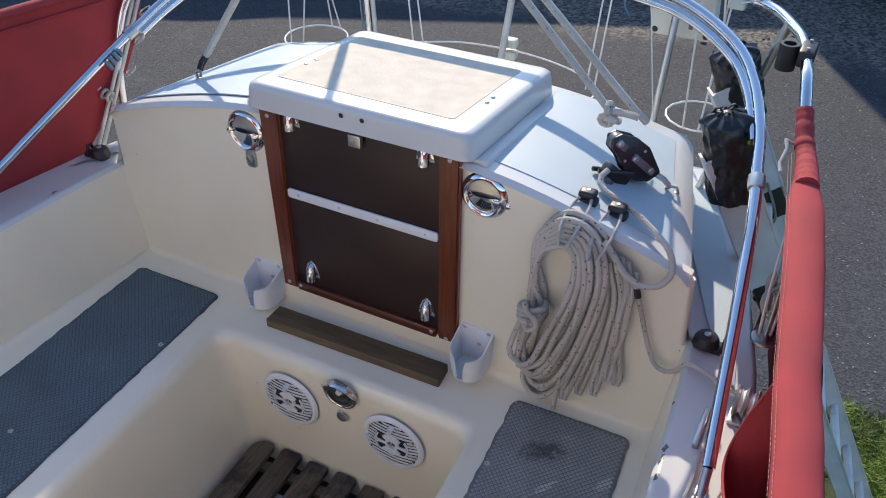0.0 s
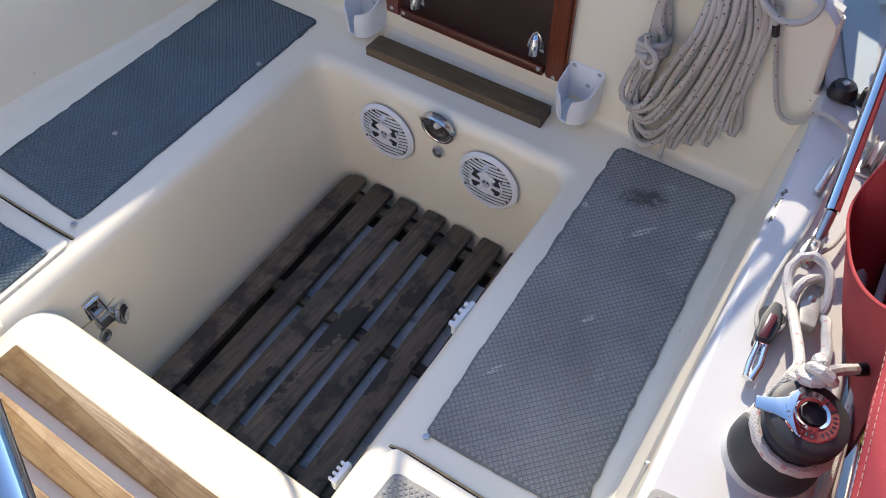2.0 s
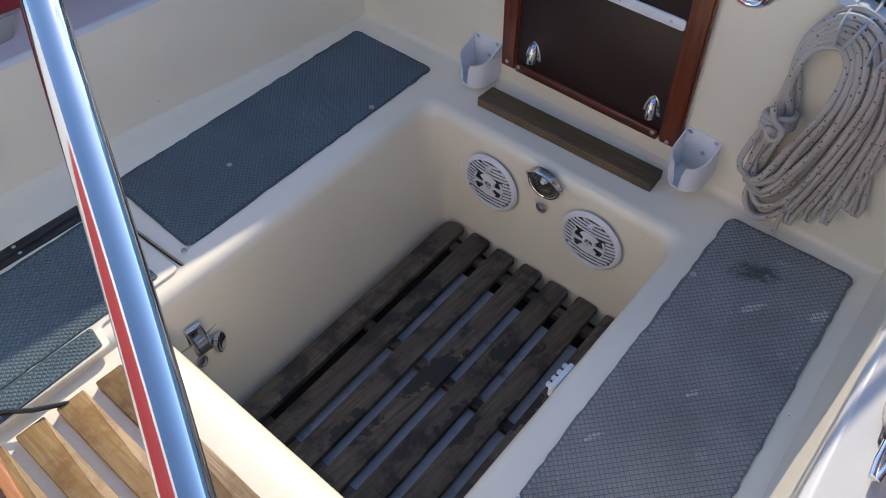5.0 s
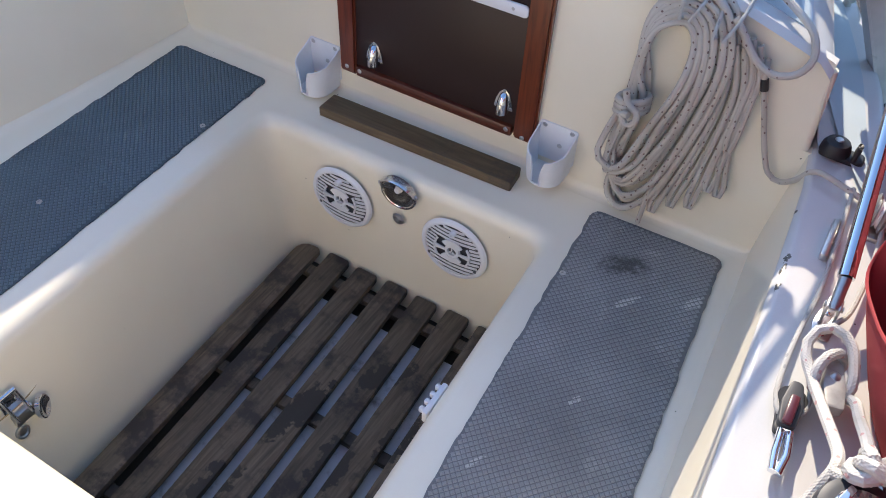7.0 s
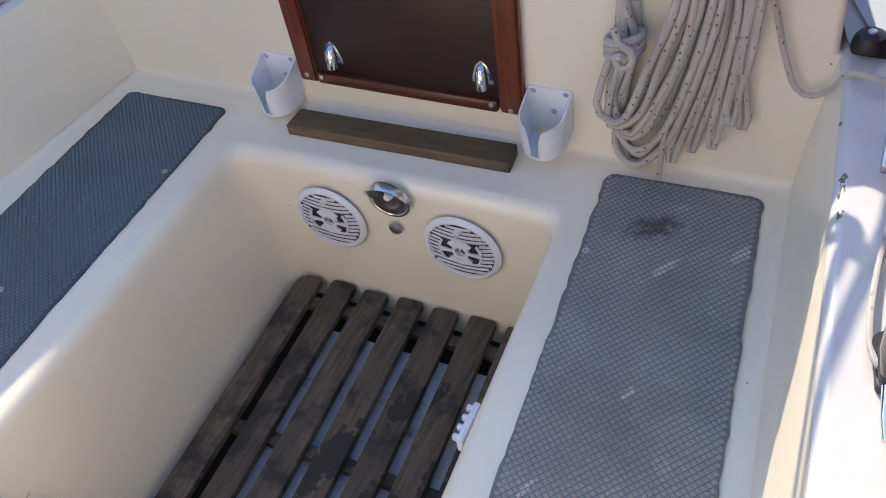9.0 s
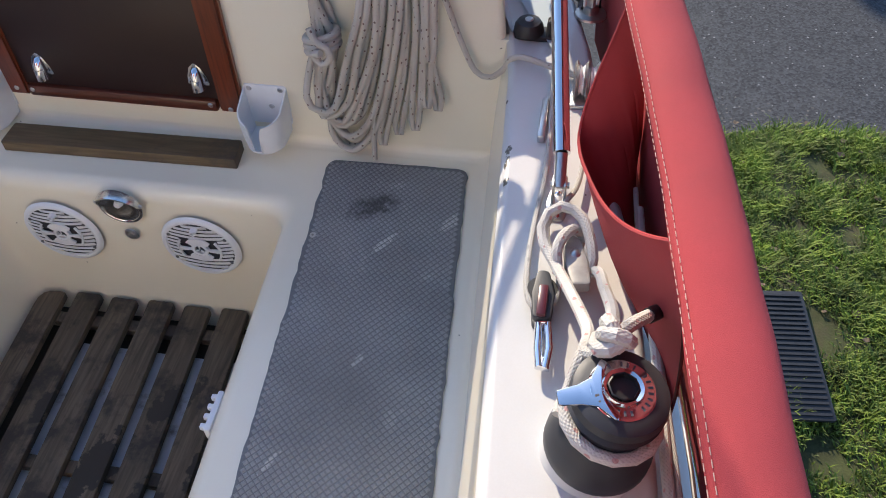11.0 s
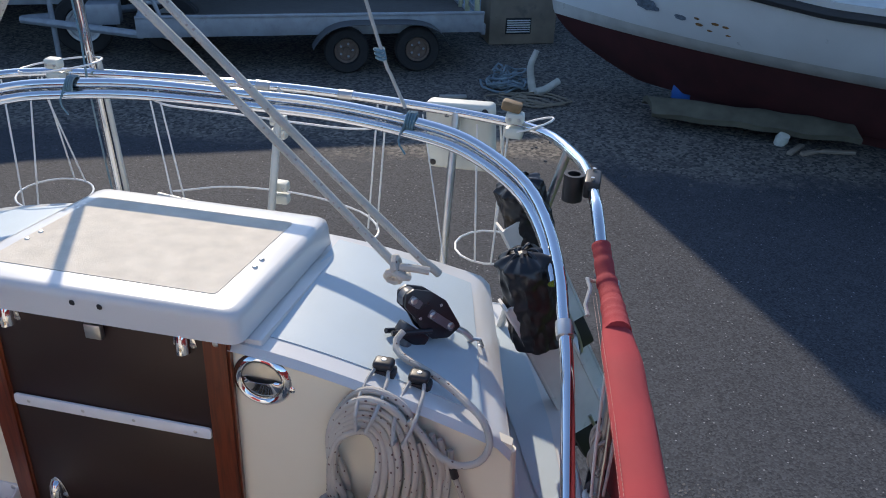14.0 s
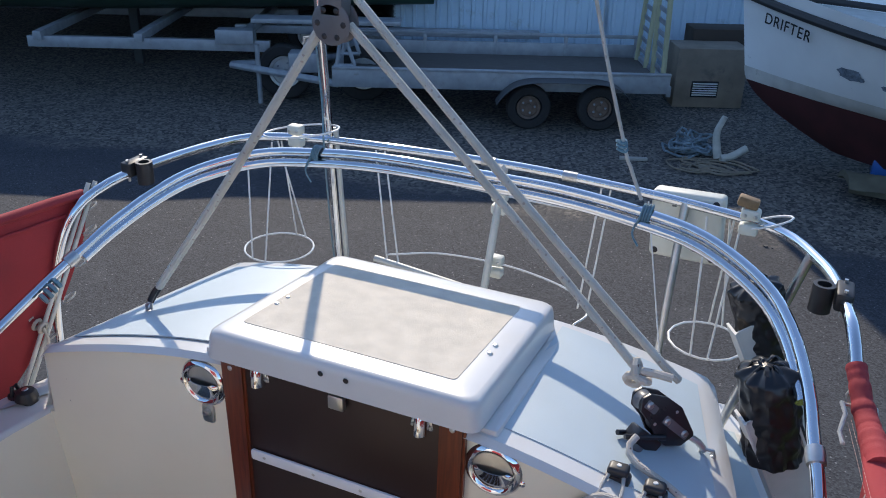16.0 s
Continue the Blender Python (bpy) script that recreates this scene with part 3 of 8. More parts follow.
bm = bmesh.new()
for x0, x1, z0, top in ((-0.795, DOOR_L, 0.0, lambda x: roof_z(x, 1.7)), (DOOR_R, 0.795, 0.0, lambda x: roof_z(x, 1.7)), (DOOR_L, DOOR_R, 0.0, lambda x: DOOR_B), (0.795, 0.83, 0.0, lambda x: 0.296), (-0.83, -0.795, 0.0, lambda x: 0.296)):
    piece = bulkhead_piece(x0, x1, z0, top)
    me = bpy.data.meshes.new("tmp")
    piece.to_mesh(me)
    bm.from_mesh(me)
    piece.free()
    bpy.data.meshes.remove(me)
bm.normal_update()
for f in bm.faces:
    if f.normal.y > 0:
        f.normal_flip()
bmesh.ops.solidify(bm, geom=bm.faces[:], thickness=0.02)
part("bulkhead", bm, CREAM, boat, "cream cabin bulkhead")
# rounded outer corners of the bulkhead
for sx in (1, -1):
    bm = bmesh.new()
    rod(bm, (sx * 0.7985, 1.7125, 0.285), (sx * 0.7895, 1.7125, 0.462), 0.0125, 0.0125, 20)
    part("bulkhead_corner", bm, CREAM, boat)
# soft cove between bulkhead and seat level
part("bulkhead_cove", surf(lambda u, v: Vector((-0.79 + 1.58 * u, 1.70 - 0.022 * (1 - math.sin(v * math.pi / 2)), 0.001 + 0.022 * (1 - math.cos(v * math.pi / 2)))), 30, 5), CREAM, boat)

# coach roof
ROOF_W = [(1.70, 0.795), (1.95, 0.735), (2.27, 0.655)]


def roof_back(x):
    return 2.214 + 0.046 * (x / 0.66) ** 2


def roof_pt(u, v):
    a = 2 * u - 1
    y = 1.685 + (roof_back(0.66 * a) - 1.685) * v
    x = a * lerp(ROOF_W, y)
    if abs(x) < 0.247:
        y = max(y, 1.745)
    e = max(abs(a) - 0.96, 0) / 0.04
    e2 = max(0.02 - v, 0) / 0.02
    e3 = max(v - 0.97, 0) / 0.03
    return Vector((x, y, roof_z(x, y) + 0.004 - 0.016 * e * e - 0.012 * e2 * e2 - 0.014 * e3 * e3))


part("coach_roof", surf(roof_pt, 64, 40), WHITE, boat, "white cambered cabin roof")
EDGE = [(0.795 - 0.137 * k / 20, 1.70 + 0.545 * k / 20) for k in range(21)]
EDGE += [(0.658 - 0.018, 2.258)] + [(0.62 - 1.24 * k / 20, roof_back(0.62 - 1.24 * k / 20)) for k in range(21)] + [(-0.64, 2.258)]
EDGE += [(-x, y) for x, y in EDGE[20::-1]]


def roof_side(u, v):
    x, y = EDGE[round(u * (len(EDGE) - 1))]
    z = roof_z(x, y) - 0.010
    back = max(0.0, min(1.0, (y - 2.15) / 0.1))
    return Vector((x + math.copysign(0.012 * v + 0.030 * v ** 4, x) * (abs(x) > 0.6), y + 0.03 * v * back, z + (0.29 - z) * v))


part("cabin_side", surf(roof_side, len(EDGE) - 1, 14), WHITE, boat, "white cabin side")

# side decks, coamings and hull, mirrored
IN_TOP = [(-5.6, 0.0), (-5.2, 0.1), (-4.2, 0.45), (-2.6, 0.80), (-0.5, 0.962), (0.8, 0.885), (1.2, 0.855), (1.6, 0.828), (1.72, 0.81), (2.0, 0.70), (2.2, 0.62), (2.45, 0.40)]
OUT_TOP = [(-5.6, 0.04), (-5.2, 0.30), (-4.6, 0.58), (-3.6, 0.88), (-2.2, 1.09), (-0.5, 1.13), (0.6, 1.105), (0.9, 1.085), (1.08, 1.068), (1.24, 1.047), (1.4, 1.012), (1.7, 0.965), (2.0, 0.89), (2.13, 0.845), (2.37, 0.755), (2.45, 0.69)]
SEAT_X = [(-0.5, 0.93), (1.02, 0.834), (1.37, 0.807), (1.70, 0.785)]


def ease(a):
    a = max(0.0, min(1.0, a))
    return a * a * (3 - 2 * a)


def deck_drop(x, y):
    """Depth of the shelf that is let into the coaming top forward of the winch."""
    r = math.hypot(x - 1.014, y - 0.900)
    return 0.070 * ease((x - 0.970) / 0.024) * ease((0.780 + 0.9 * (x - 0.972) - y) / 0.034) * ease((r - 0.080) / 0.036)


def side_deck(s):
    def f(u, v):
        y = lerp([(0.0, -5.6), (0.2, -0.4), (0.75, 1.2), (1.0, 2.45)], u)
        a, b = lerp(IN_TOP, y), lerp(OUT_TOP, y)
        e = min(v, 1 - v) * (b - a)
        x = a + (b - a) * v
        return Vector((s * x, y, 0.302 - 0.012 * max(0, 1 - e / 0.014) ** 2 - 0.006 * v - deck_drop(x, y)))
    return surf(f, 560, 64)


def coaming_wall(s):
    def f(u, v):
        y = -0.5 + 2.21 * u
        a, b = lerp(SEAT_X, y), lerp(IN_TOP, y)
        w = v ** 1.2
        return Vector((s * (a + (b - a) * w), y, 0.012 + 0.279 * v))
    return surf(f, 40, 8)


def hull_side(s):
    def f(u, v):
        y = -5.6 + 8.05 * u
        b = lerp(OUT_TOP, y)
        return Vector((s * b * (1 - 0.72 * v ** 2.2), y - 0.12 * v * (u > 0.9), 0.285 - 1.05 * v))
    return surf(f, 90, 12)


for s, side in ((1, "starboard"), (-1, "port")):
    part("side_deck", side_deck(s), WHITE, boat, "white side deck and coaming top")
    part("coaming_wall", coaming_wall(s), CREAM, boat, "cream inner face of the coaming")
    part("hull_side", hull_side(s), WHITE, boat, "white hull side")
part("side_ledge", surf(lambda u, v: Vector((lerp(OUT_TOP, -0.4 + 1.85 * u) - 0.01 + v * lerp([(-0.4, 0.11), (0.8, 0.105), (1.2, 0.08), (1.45, 0.03)], -0.4 + 1.85 * u), -0.4 + 1.85 * u, 0.125 - 0.02 * v)), 40, 4, 0.015), WHITE, boat, "white ledge of the deck under the cloth")
part("foredeck", surf(lambda u, v: Vector(((2 * u - 1) * (lerp(IN_TOP, -5.55 + 5.3 * v) + 0.02), -5.55 + 5.3 * v, 0.294)), 12, 40), WHITE, boat, "white foredeck")
bm = bmesh.new()
box(bm, (0, -0.9, -0.98), (0.16, 3.2, 0.62), 0.03)
part("keel", bm, BLACK, boat, "dark keel standing on the ground")
bm = surf(lambda u, v: Vector(((2 * u - 1) * 0.69 * (1 - 0.72 * v ** 2.2), 2.45 - 0.12 * v, 0.285 - 1.05 * v)), 20, 10)
part("transom", bm, WHITE, boat, "white stern")
# stern deck behind the cabin
part("stern_deck", surf(lambda u, v: Vector(((2 * u - 1) * lerp([(2.1, 0.72), (2.45, 0.69)], 2.1 + 0.36 * v), 2.1 + 0.36 * v, 0.292)), 20, 8), WHITE, boat)

# pale blue grip panels on roof and side deck
def roof_panel(s):
    def f(u, v):
        y = 1.742 + 0.445 * v
        w = lerp(ROOF_W, y)
        x = s * (0.312 + (w - 0.05 - 0.312) * u)
        return Vector((x, y, roof_z(x, y) + 0.0062))
    return surf(f, 24, 30, 0.003)


for s in (1, -1):
    part("grip_panel", roof_panel(s), DECK, boat, "pale blue non-slip deck panel")

    def deck_panel(u, v, s=s):
        y = 1.62 + 0.72 * v
        a, b = lerp(IN_TOP, y) + 0.055, lerp(OUT_TOP, y) - 0.045
        if v < 0.25:
            a += (1 - v / 0.25) ** 2 * (b - a) * 0.9
        return Vector((s * (a + (b - a) * u), y, 0.3065 - 0.006 * u))
    part("grip_panel", surf(deck_panel, 8, 24), DECK, boat, "pale blue non-slip deck panel")

# helm seat box between the lockers


def helm(u, v):
    x0, x1 = -0.372, 0.462
    x = x0 + (x1 - x0) * u
    k = v * 10
    if k < 5:
        a = k / 5 * math.pi / 2
        y, z = 0.605 - 0.085 * (1 - math.cos(a)), -0.105 + 0.085 * math.sin(a)
    else:
        y, z = 0.52 - 0.95 * (k - 5) / 5, -0.02
    return Vector((x, y, z))


part("helm_seat_box", surf(helm, 12, 20), CREAM, boat, "cream rounded helm seat")
part("helm_seat_face", surf(lambda u, v: Vector((-0.372 + 0.834 * u, 0.605, -0.46 + 0.357 * v)), 6, 4), CREAM, boat)

# unseen white wall, added to close the cockpit abaft the helm and bounce light
bm = plate(rounded([(-0.98, 0.0), (0.98, 0.0), (0.90, 1.58), (0.66, 1.72), (-0.66, 1.72), (-0.90, 1.58)], [0.01, 0.01, 0.1, 0.1, 0.1, 0.1]), 0.0, 2.4, 0.012, Matrix.Translation((0, -0.15, 0)) @ Matrix.Rotation(radians(90), 4, "X"))
part("unseen_bounce_wall", bm, WHITE, boat, "unseen white wall added to bounce light into the cockpit")
# added red panel, out of view, for the chrome tube to reflect
bm = bmesh.new()
box(bm, (0.17, -0.142, 1.14), (0.80, 0.012, 0.76), 0.004)
part("reflected_red_panel", bm, RED, boat, "unseen red panel added for the chrome to reflect")

# ---- doorway: frame, washboards ----
frame_ob = thing("companionway_frame", "varnished mahogany door frame on the bulkhead", "door frame", at=(0.01, 1.68, 0.09))
for (xa, xb), (xc, xd) in (((-0.262, -0.203), (-0.257, -0.211)), ((0.226, 0.279), (0.221, 0.273))):
    bm = bmesh.new()
    vs = []
    for z, (p, q) in ((0.080, (xc, xd)), (0.622, (xa, xb))):
        vs.append([bm.verts.new((x, y, z)) for x, y in ((p, 1.681), (q, 1.681), (q, 1.7005), (p, 1.7005))])
    for k in range(4):
        bm.faces.new((vs[0][k], vs[0][(k + 1) % 4], vs[1][(k + 1) % 4], vs[1][k]))
    bm.faces.new(vs[0][::-1])
    bm.faces.new(vs[1])
    bmesh.ops.recalc_face_normals(bm, faces=bm.faces)
    bmesh.ops.bevel(bm, geom=bm.edges[:], offset=0.005, segments=2, affect="EDGES")
    part("jamb", bm, TEAKRED, frame_ob)
bm = bmesh.new()
box(bm, (0.005, 1.689, 0.096), (0.426, 0.024, 0.028), 0.006)
part("sill", bm, TEAKREDX, frame_ob, "varnished mahogany sill rail")
for x, z in ((-0.236, 0.600), (0.254, 0.610), (-0.236, 0.098), (0.245, 0.090), (-0.196, 0.100), (0.205, 0.100)):
    bm = bmesh.new()
    lathe(bm, [(0.0, 0.0025), (0.004, 0.002), (0.006, 0.0)], (x, 1.6805 if abs(x) > 0.21 else 1.6765, z), (0, -1, 0), 12)
    part("screw", bm, STEEL, frame_ob, "steel screw")

for z0, z1 in ((0.108, 0.392), (0.394, 0.66)):
    board = thing("washboard", "dark brown painted plywood washboard", "door board", "washboards in the doorway", at=(0.01, 1.69, z0))
    bm = bmesh.new()
    box(bm, (0.0115, 1.694, (z0 + z1) / 2), (0.447, 0.012, z1 - z0), 0.002)
    part("panel", bm, BROWN, board)
strip = thing("joint_strip", "white aluminium strip across the washboards", "strip", at=(0.01, 1.685, 0.39))
bm = plate(rounded(rect(-0.203, 0.223, 0.381, 0.407), 0.008), 0.0, 0.005, 0.0015, Matrix.Translation((0, 1.686, 0)) @ Matrix.Rotation(radians(90), 4, "X"))
part("bar", bm, WPLAS, strip)
for x in (-0.17, -0.05, 0.06, 0.19):
    bm = bmesh.new()
    lathe(bm, [(0.0, 0.0015), (0.003, 0.001), (0.004, 0.0)], (x, 1.681, 0.394), (0, -1, 0), 10)
    part("screw", bm, STEEL, strip, "steel screw")

# ---- sliding hatch ----
hatch = thing("sliding_hatch", "white sliding hatch with a sand-coloured grip top", "hatch", at=(0.02, 1.9, 0.62))


def hatch_z(y):
    return 0.682 - 0.096 * (y - 1.675)


def hatch_shell():
    c = [(-0.286, 1.672), (0.302, 1.676), (0.296, 2.182), (-0.282, 2.182)]
    c = [c[3], c[2], c[1], c[0]]
    prof = [(-0.004, -0.062), (-0.003, -0.055), (0.000, -0.020), (0.003, -0.008), (0.009, -0.002), (0.018, 0.0), (0.06, 0.001)]
    loops = []
    for d, dz in prof:
        q = [(x + (d if x < 0 else -d), y + (d if y < 1.9 else -d)) for x, y in c]
        loops.append([Vector((p.x, p.y, hatch_z(p.y) + dz)) for p in loop4(q, 0.03 if d < 0.03 else 0.012, 0)])
    return loft(loops)


part("shell", hatch_shell(), WHITE, hatch)
bm = plate(rounded(rect(-0.240, 0.234, 1.738, 2.112), 0.012), 0, 0.0012)
for v in bm.verts:
    v.co.z += hatch_z(v.co.y) + 0.001
part("grip_top", bm, TAN, hatch, "sand-coloured non-slip panel")
for x, y in ((-0.230, 1.845), (-0.228, 1.885), (0.252, 1.868), (0.250, 1.905)):
    bm = bmesh.new()
    lathe(bm, [(0.0, 0.006), (0.004, 0.005), (0.0065, 0.0)], (x, y, hatch_z(y)), (0, 0, 1), 12)
    part("screw", bm, STEEL, hatch, "steel screw head")
for x in (-0.016, 0.039):
    bm = bmesh.new()
    lathe(bm, [(0.0, 0.0015), (0.005, 0.001), (0.006, 0.0)], (x, 1.6725, 0.657), (0, -1, 0), 12)
    part("bolt", bm, BLACK, hatch, "dark bolt head")
for x0, x1 in ((-0.316, -0.262), (0.276, 0.332)):
    runner = plate(rounded(rect(x0, x1, 1.706, 2.165), 0.008), -0.030, 0.0, 0.006)
    for v in runner.verts:
        v.co.z += hatch_z(v.co.y) - 0.0640
    part("runner", runner, WHITE, boat, "white hatch runner on the roof")
lip = bmesh.new()
box(lip, (0.006, 1.95, 0.590), (0.50, 0.46, 0.03), 0.01)
part("hatch_base", lip, WHITE, boat)

# ---- cockpit: seats, mats, lockers ----
def tread(corners, r, pitch_x, pitch_y, z, size):
    """Raised diamonds inside a rounded four-cornered mat, as one mesh."""
    poly = rounded(corners, r)
    (ax, ay), (bx, by), (cx, cy), (dx, dy) = corners
    area = [(p, q) for p, q in zip(poly, poly[1:] + poly[:1])]
    xs = [p[0] for p in poly]
    ys = [p[1] for p in poly]
    verts, faces = [], []
    row, y = 0, min(ys) + 0.008
    skew = (((dx + cx) - (ax + bx)) / 2) / max(1e-6, ((dy + cy) - (ay + by)) / 2)
    ymid = (min(ys) + max(ys)) / 2
    while y < max(ys) - 0.006:
        off = skew * (y - ymid)
        x = min(xs) - 0.1 + (pitch_x / 2 if row % 2 else 0)
        while x < max(xs) + 0.1:
            px, inside = x + off, False
            for (x1, y1), (x2, y2) in area:
                if (y1 > y) != (y2 > y) and px < (x2 - x1) * (y - y1) / (y2 - y1) + x1:
                    inside = not inside
            if inside:
                ok = all(abs((x2 - x1) * (y1 - y) - (x1 - px) * (y2 - y1)) / max(1e-9, math.hypot(x2 - x1, y2 - y1)) > 0.006 or math.hypot(x2 - x1, y2 - y1) < 0.01 for (x1, y1), (x2, y2) in area)
                if ok:
                    k = len(verts)
                    w, h = size
                    for q in (1.0, 0.5):
                        verts += [(px - w * q, y, z + (0.0018 if q < 1 else 0)), (px, y - h * q, z + (0.0018 if q < 1 else 0)), (px + w * q, y, z + (0.0018 if q < 1 else 0)), (px, y + h * q, z + (0.0018 if q < 1 else 0))]
                    faces += [(k + 4, k + 5, k + 6, k + 7)] + [(k + i, k + (i + 1) % 4, k + 4 + (i + 1) % 4, k + 4 + i) for i in range(4)]
            x += pitch_x
        y += pitch_y / 2
        row += 1
    me = bpy.data.meshes.new("tread")
    me.from_pydata(verts, [], faces)
    return me


def ragged(poly, amount=0.0045):
    """Breaks a cut edge up a little."""
    out = []
    for (x1, y1), (x2, y2) in zip(poly, poly[1:] + poly[:1]):
        n = max(1, int(math.hypot(x2 - x1, y2 - y1) / 0.02))
        for k in range(n):
            x, y = x1 + (x2 - x1) * k / n, y1 + (y2 - y1) * k / n
            j = amount * noise.noise((x * 45, y * 45, 3.1))
            out.append((x + j, y + j * 0.5))
    return out


def rubber_mat(label, corners, r, z, material, group="seat mats", pitch=(0.0125, 0.0135), size=(0.0052, 0.0057), open_edges=None):
    ob = thing("seat_mat", label, "rubber mat", group, at=(sum(c[0] for c in corners) / len(corners), sum(c[1] for c in corners) / len(corners), z))
    part("sheet", plate(ragged(rounded(corners, r)), z, z + 0.003, 0.0008), material, ob)
    if len(corners) == 4:
        me = tread(corners, r, pitch[0], pitch[1], z + 0.003, size)
    else:
        me = tread(corners[:4], 0.02, pitch[0], pitch[1], z + 0.003, size)
    me.materials.append(PALE_TREAD.get(material.name, material))
    t = new("tread", me)
    t.parent = ob
    t.matrix_parent_inverse = Matrix.Translation(ob.location).inverted()
    tagged(t, "raised diamond tread", kind="stuff")
    return ob


MATL = mat("light_grey_rubber_mat", (0.21, 0.215, 0.21), 0.6, var=0.14, scale=7, fine=0.2, fscale=600, bump=0.2)
# lighter copies of the mat colours make the raised diamonds stand out
PALE_TREAD = {
    "grey_rubber_mat": mat("glinting_grey_tread", (0.27, 0.275, 0.27), 0.45, var=0.2, scale=5, fine=0.2, fscale=600, dirt=(0.50, 0.50, 0.47), dirt_at=0.61, dscale=9),
    "blue_grey_rubber_mat": mat("pale_blue_tread", (0.10, 0.152, 0.178), 0.45, var=0.16, scale=5, fine=0.2, fscale=600),
    "light_grey_rubber_mat": mat("pale_light_tread", (0.29, 0.295, 0.285), 0.5, var=0.14, scale=7),
}
for m in (MAT, PALE_TREAD[MAT.name]):
    marked(m, [(0.577, 1.53, 30, 0.10, 0.06)], (0.085, 0.086, 0.082), 70, 0.42, 0.22)
# pale streaks on the grey tread: sun glints painted into its colour
marked(PALE_TREAD[MAT.name], [(0.733, 1.504, 64, 0.06, 0.025), (0.619, 1.437, 59, 0.07, 0.018), (0.632, 1.169, 63, 0.035, 0.012), (0.540, 0.963, 62, 0.045, 0.012)], (0.50, 0.50, 0.47), 140, 0.56, 0.04)
rubber_mat("grey diamond-tread rubber mat on the seat", [(0.506, 0.780), (0.812, 0.80), (0.745, 1.66), (0.452, 1.652)], 0.025, 0.001, MAT)
rubber_mat("dark blue-grey diamond-tread rubber mat on the seat", [(-0.724, 0.772), (-0.412, 0.764), (-0.452, 1.628), (-0.748, 1.624)], 0.02, 0.001, MATP)
rubber_mat("grey diamond-tread mat on a locker lid, notched at one corner", [(0.508, 0.10), (0.763, 0.10), (0.760, 0.706), (0.506, 0.69)], 0.022, 0.007, MATL)
rubber_mat("dark blue-grey diamond-tread mat on a locker lid", [(-0.640, 0.10), (-0.372, 0.10), (-0.387, 0.668), (-0.655, 0.660)], 0.014, 0.007, MATP)
ob = thing("seat_mat", "narrow strip of grey tread mat on a locker lid", "rubber mat", "seat mats", at=(0.48, 0.3, 0.007))
part("sheet", plate(rounded([(0.458, 0.10), (0.506, 0.10), (0.5055, 0.50), (0.452, 0.488)], 0.008), 0.007, 0.010, 0.0008), MATL, ob)
me = tread([(0.458, 0.10), (0.506, 0.10), (0.5055, 0.50), (0.452, 0.488)], 0.008, 0.0125, 0.0135, 0.010, (0.0052, 0.0057))
me.materials.append(PALE_TREAD[MATL.name])
t = new("tread", me)
t.parent = ob
t.matrix_parent_inverse = Matrix.Translation(ob.location).inverted()
tagged(t, "raised diamond tread", kind="stuff")

ob = thing("seat_mat", "narrow strip of blue-grey tread mat on a locker lid", "rubber mat", "seat mats", at=(-0.345, 0.3, 0.007))
STRIP = [(-0.3715, 0.10), (-0.300, 0.10), (-0.320, 0.484), (-0.376, 0.494)]
part("sheet", plate(rounded(STRIP, 0.008), 0.007, 0.010, 0.0008), MATP, ob)
me = tread(STRIP, 0.008, 0.0125, 0.0135, 0.010, (0.0052, 0.0057))
me.materials.append(PALE_TREAD[MATP.name])
t = new("tread", me)
t.parent = ob
t.matrix_parent_inverse = Matrix.Translation(ob.location).inverted()
tagged(t, "raised diamond tread", kind="stuff")

# mat screws
for x, y in ((0.478, 1.437), (0.514, 0.776), (-0.456, 1.392), (-0.412, 0.752), (-0.56, 1.0)):
    bm = bmesh.new()
    lathe(bm, [(0.0, 0.001), (0.003, 0.001), (0.0035, 0.003), (0.006, 0.003), (0.007, 0.0)], (x, y, 0.004), (0, 0, 1), 14)
    solo("snap_fastener", bm, STEEL, "steel snap stud on the seat", "fastener", "snap studs")

# locker lids
for s, x0, x1, xi in ((1, 0.478, 0.815, 0.437), (-1, -0.775, -0.39, -0.345)):
    lid = thing("locker_lid", "cream locker lid with a yellowed joint", "locker lid", "locker lids", at=(s * 0.62, 0.4, 0))
    if s > 0:
        c = [(0.445, -0.3), (0.85, -0.3), (0.80, 0.735), (0.478, 0.728)]
    else:
        c = [(-0.80, -0.3), (-0.290, -0.3), (-0.312, 0.497), (-0.368, 0.507), (-0.375, 0.712), (-0.775, 0.71)]
    part("panel", plate(rounded(c, 0.018), 0.0, 0.0065, 0.002), CREAM, lid)
    if s > 0:
        seam = [(0.80, 0.741, 0.002), (0.65, 0.737, 0.002), (0.50, 0.733, 0.002), (0.462, 0.727, -0.004), (0.437, 0.722, -0.02), (0.42, 0.70, -0.06), (0.415, 0.66, -0.09)]
    else:
        seam = [(-0.775, 0.714, 0.002), (-0.60, 0.717, 0.002), (-0.45, 0.722, 0.002), (-0.382, 0.727, -0.002), (-0.345, 0.738, -0.035), (-0.322, 0.744, -0.094), (-0.312, 0.735, -0.138), (-0.306, 0.674, -0.150), (-0.304, 0.609, -0.145)]
    part("joint", tube(seam, 0.0035, 6), SEAL, lid, "yellowed sealant joint")
    part("joint_gap", tube([(x, y - 0.004, z + 0.001) for x, y, z in seam], 0.0022, 6), GAP, lid, "dark open joint")

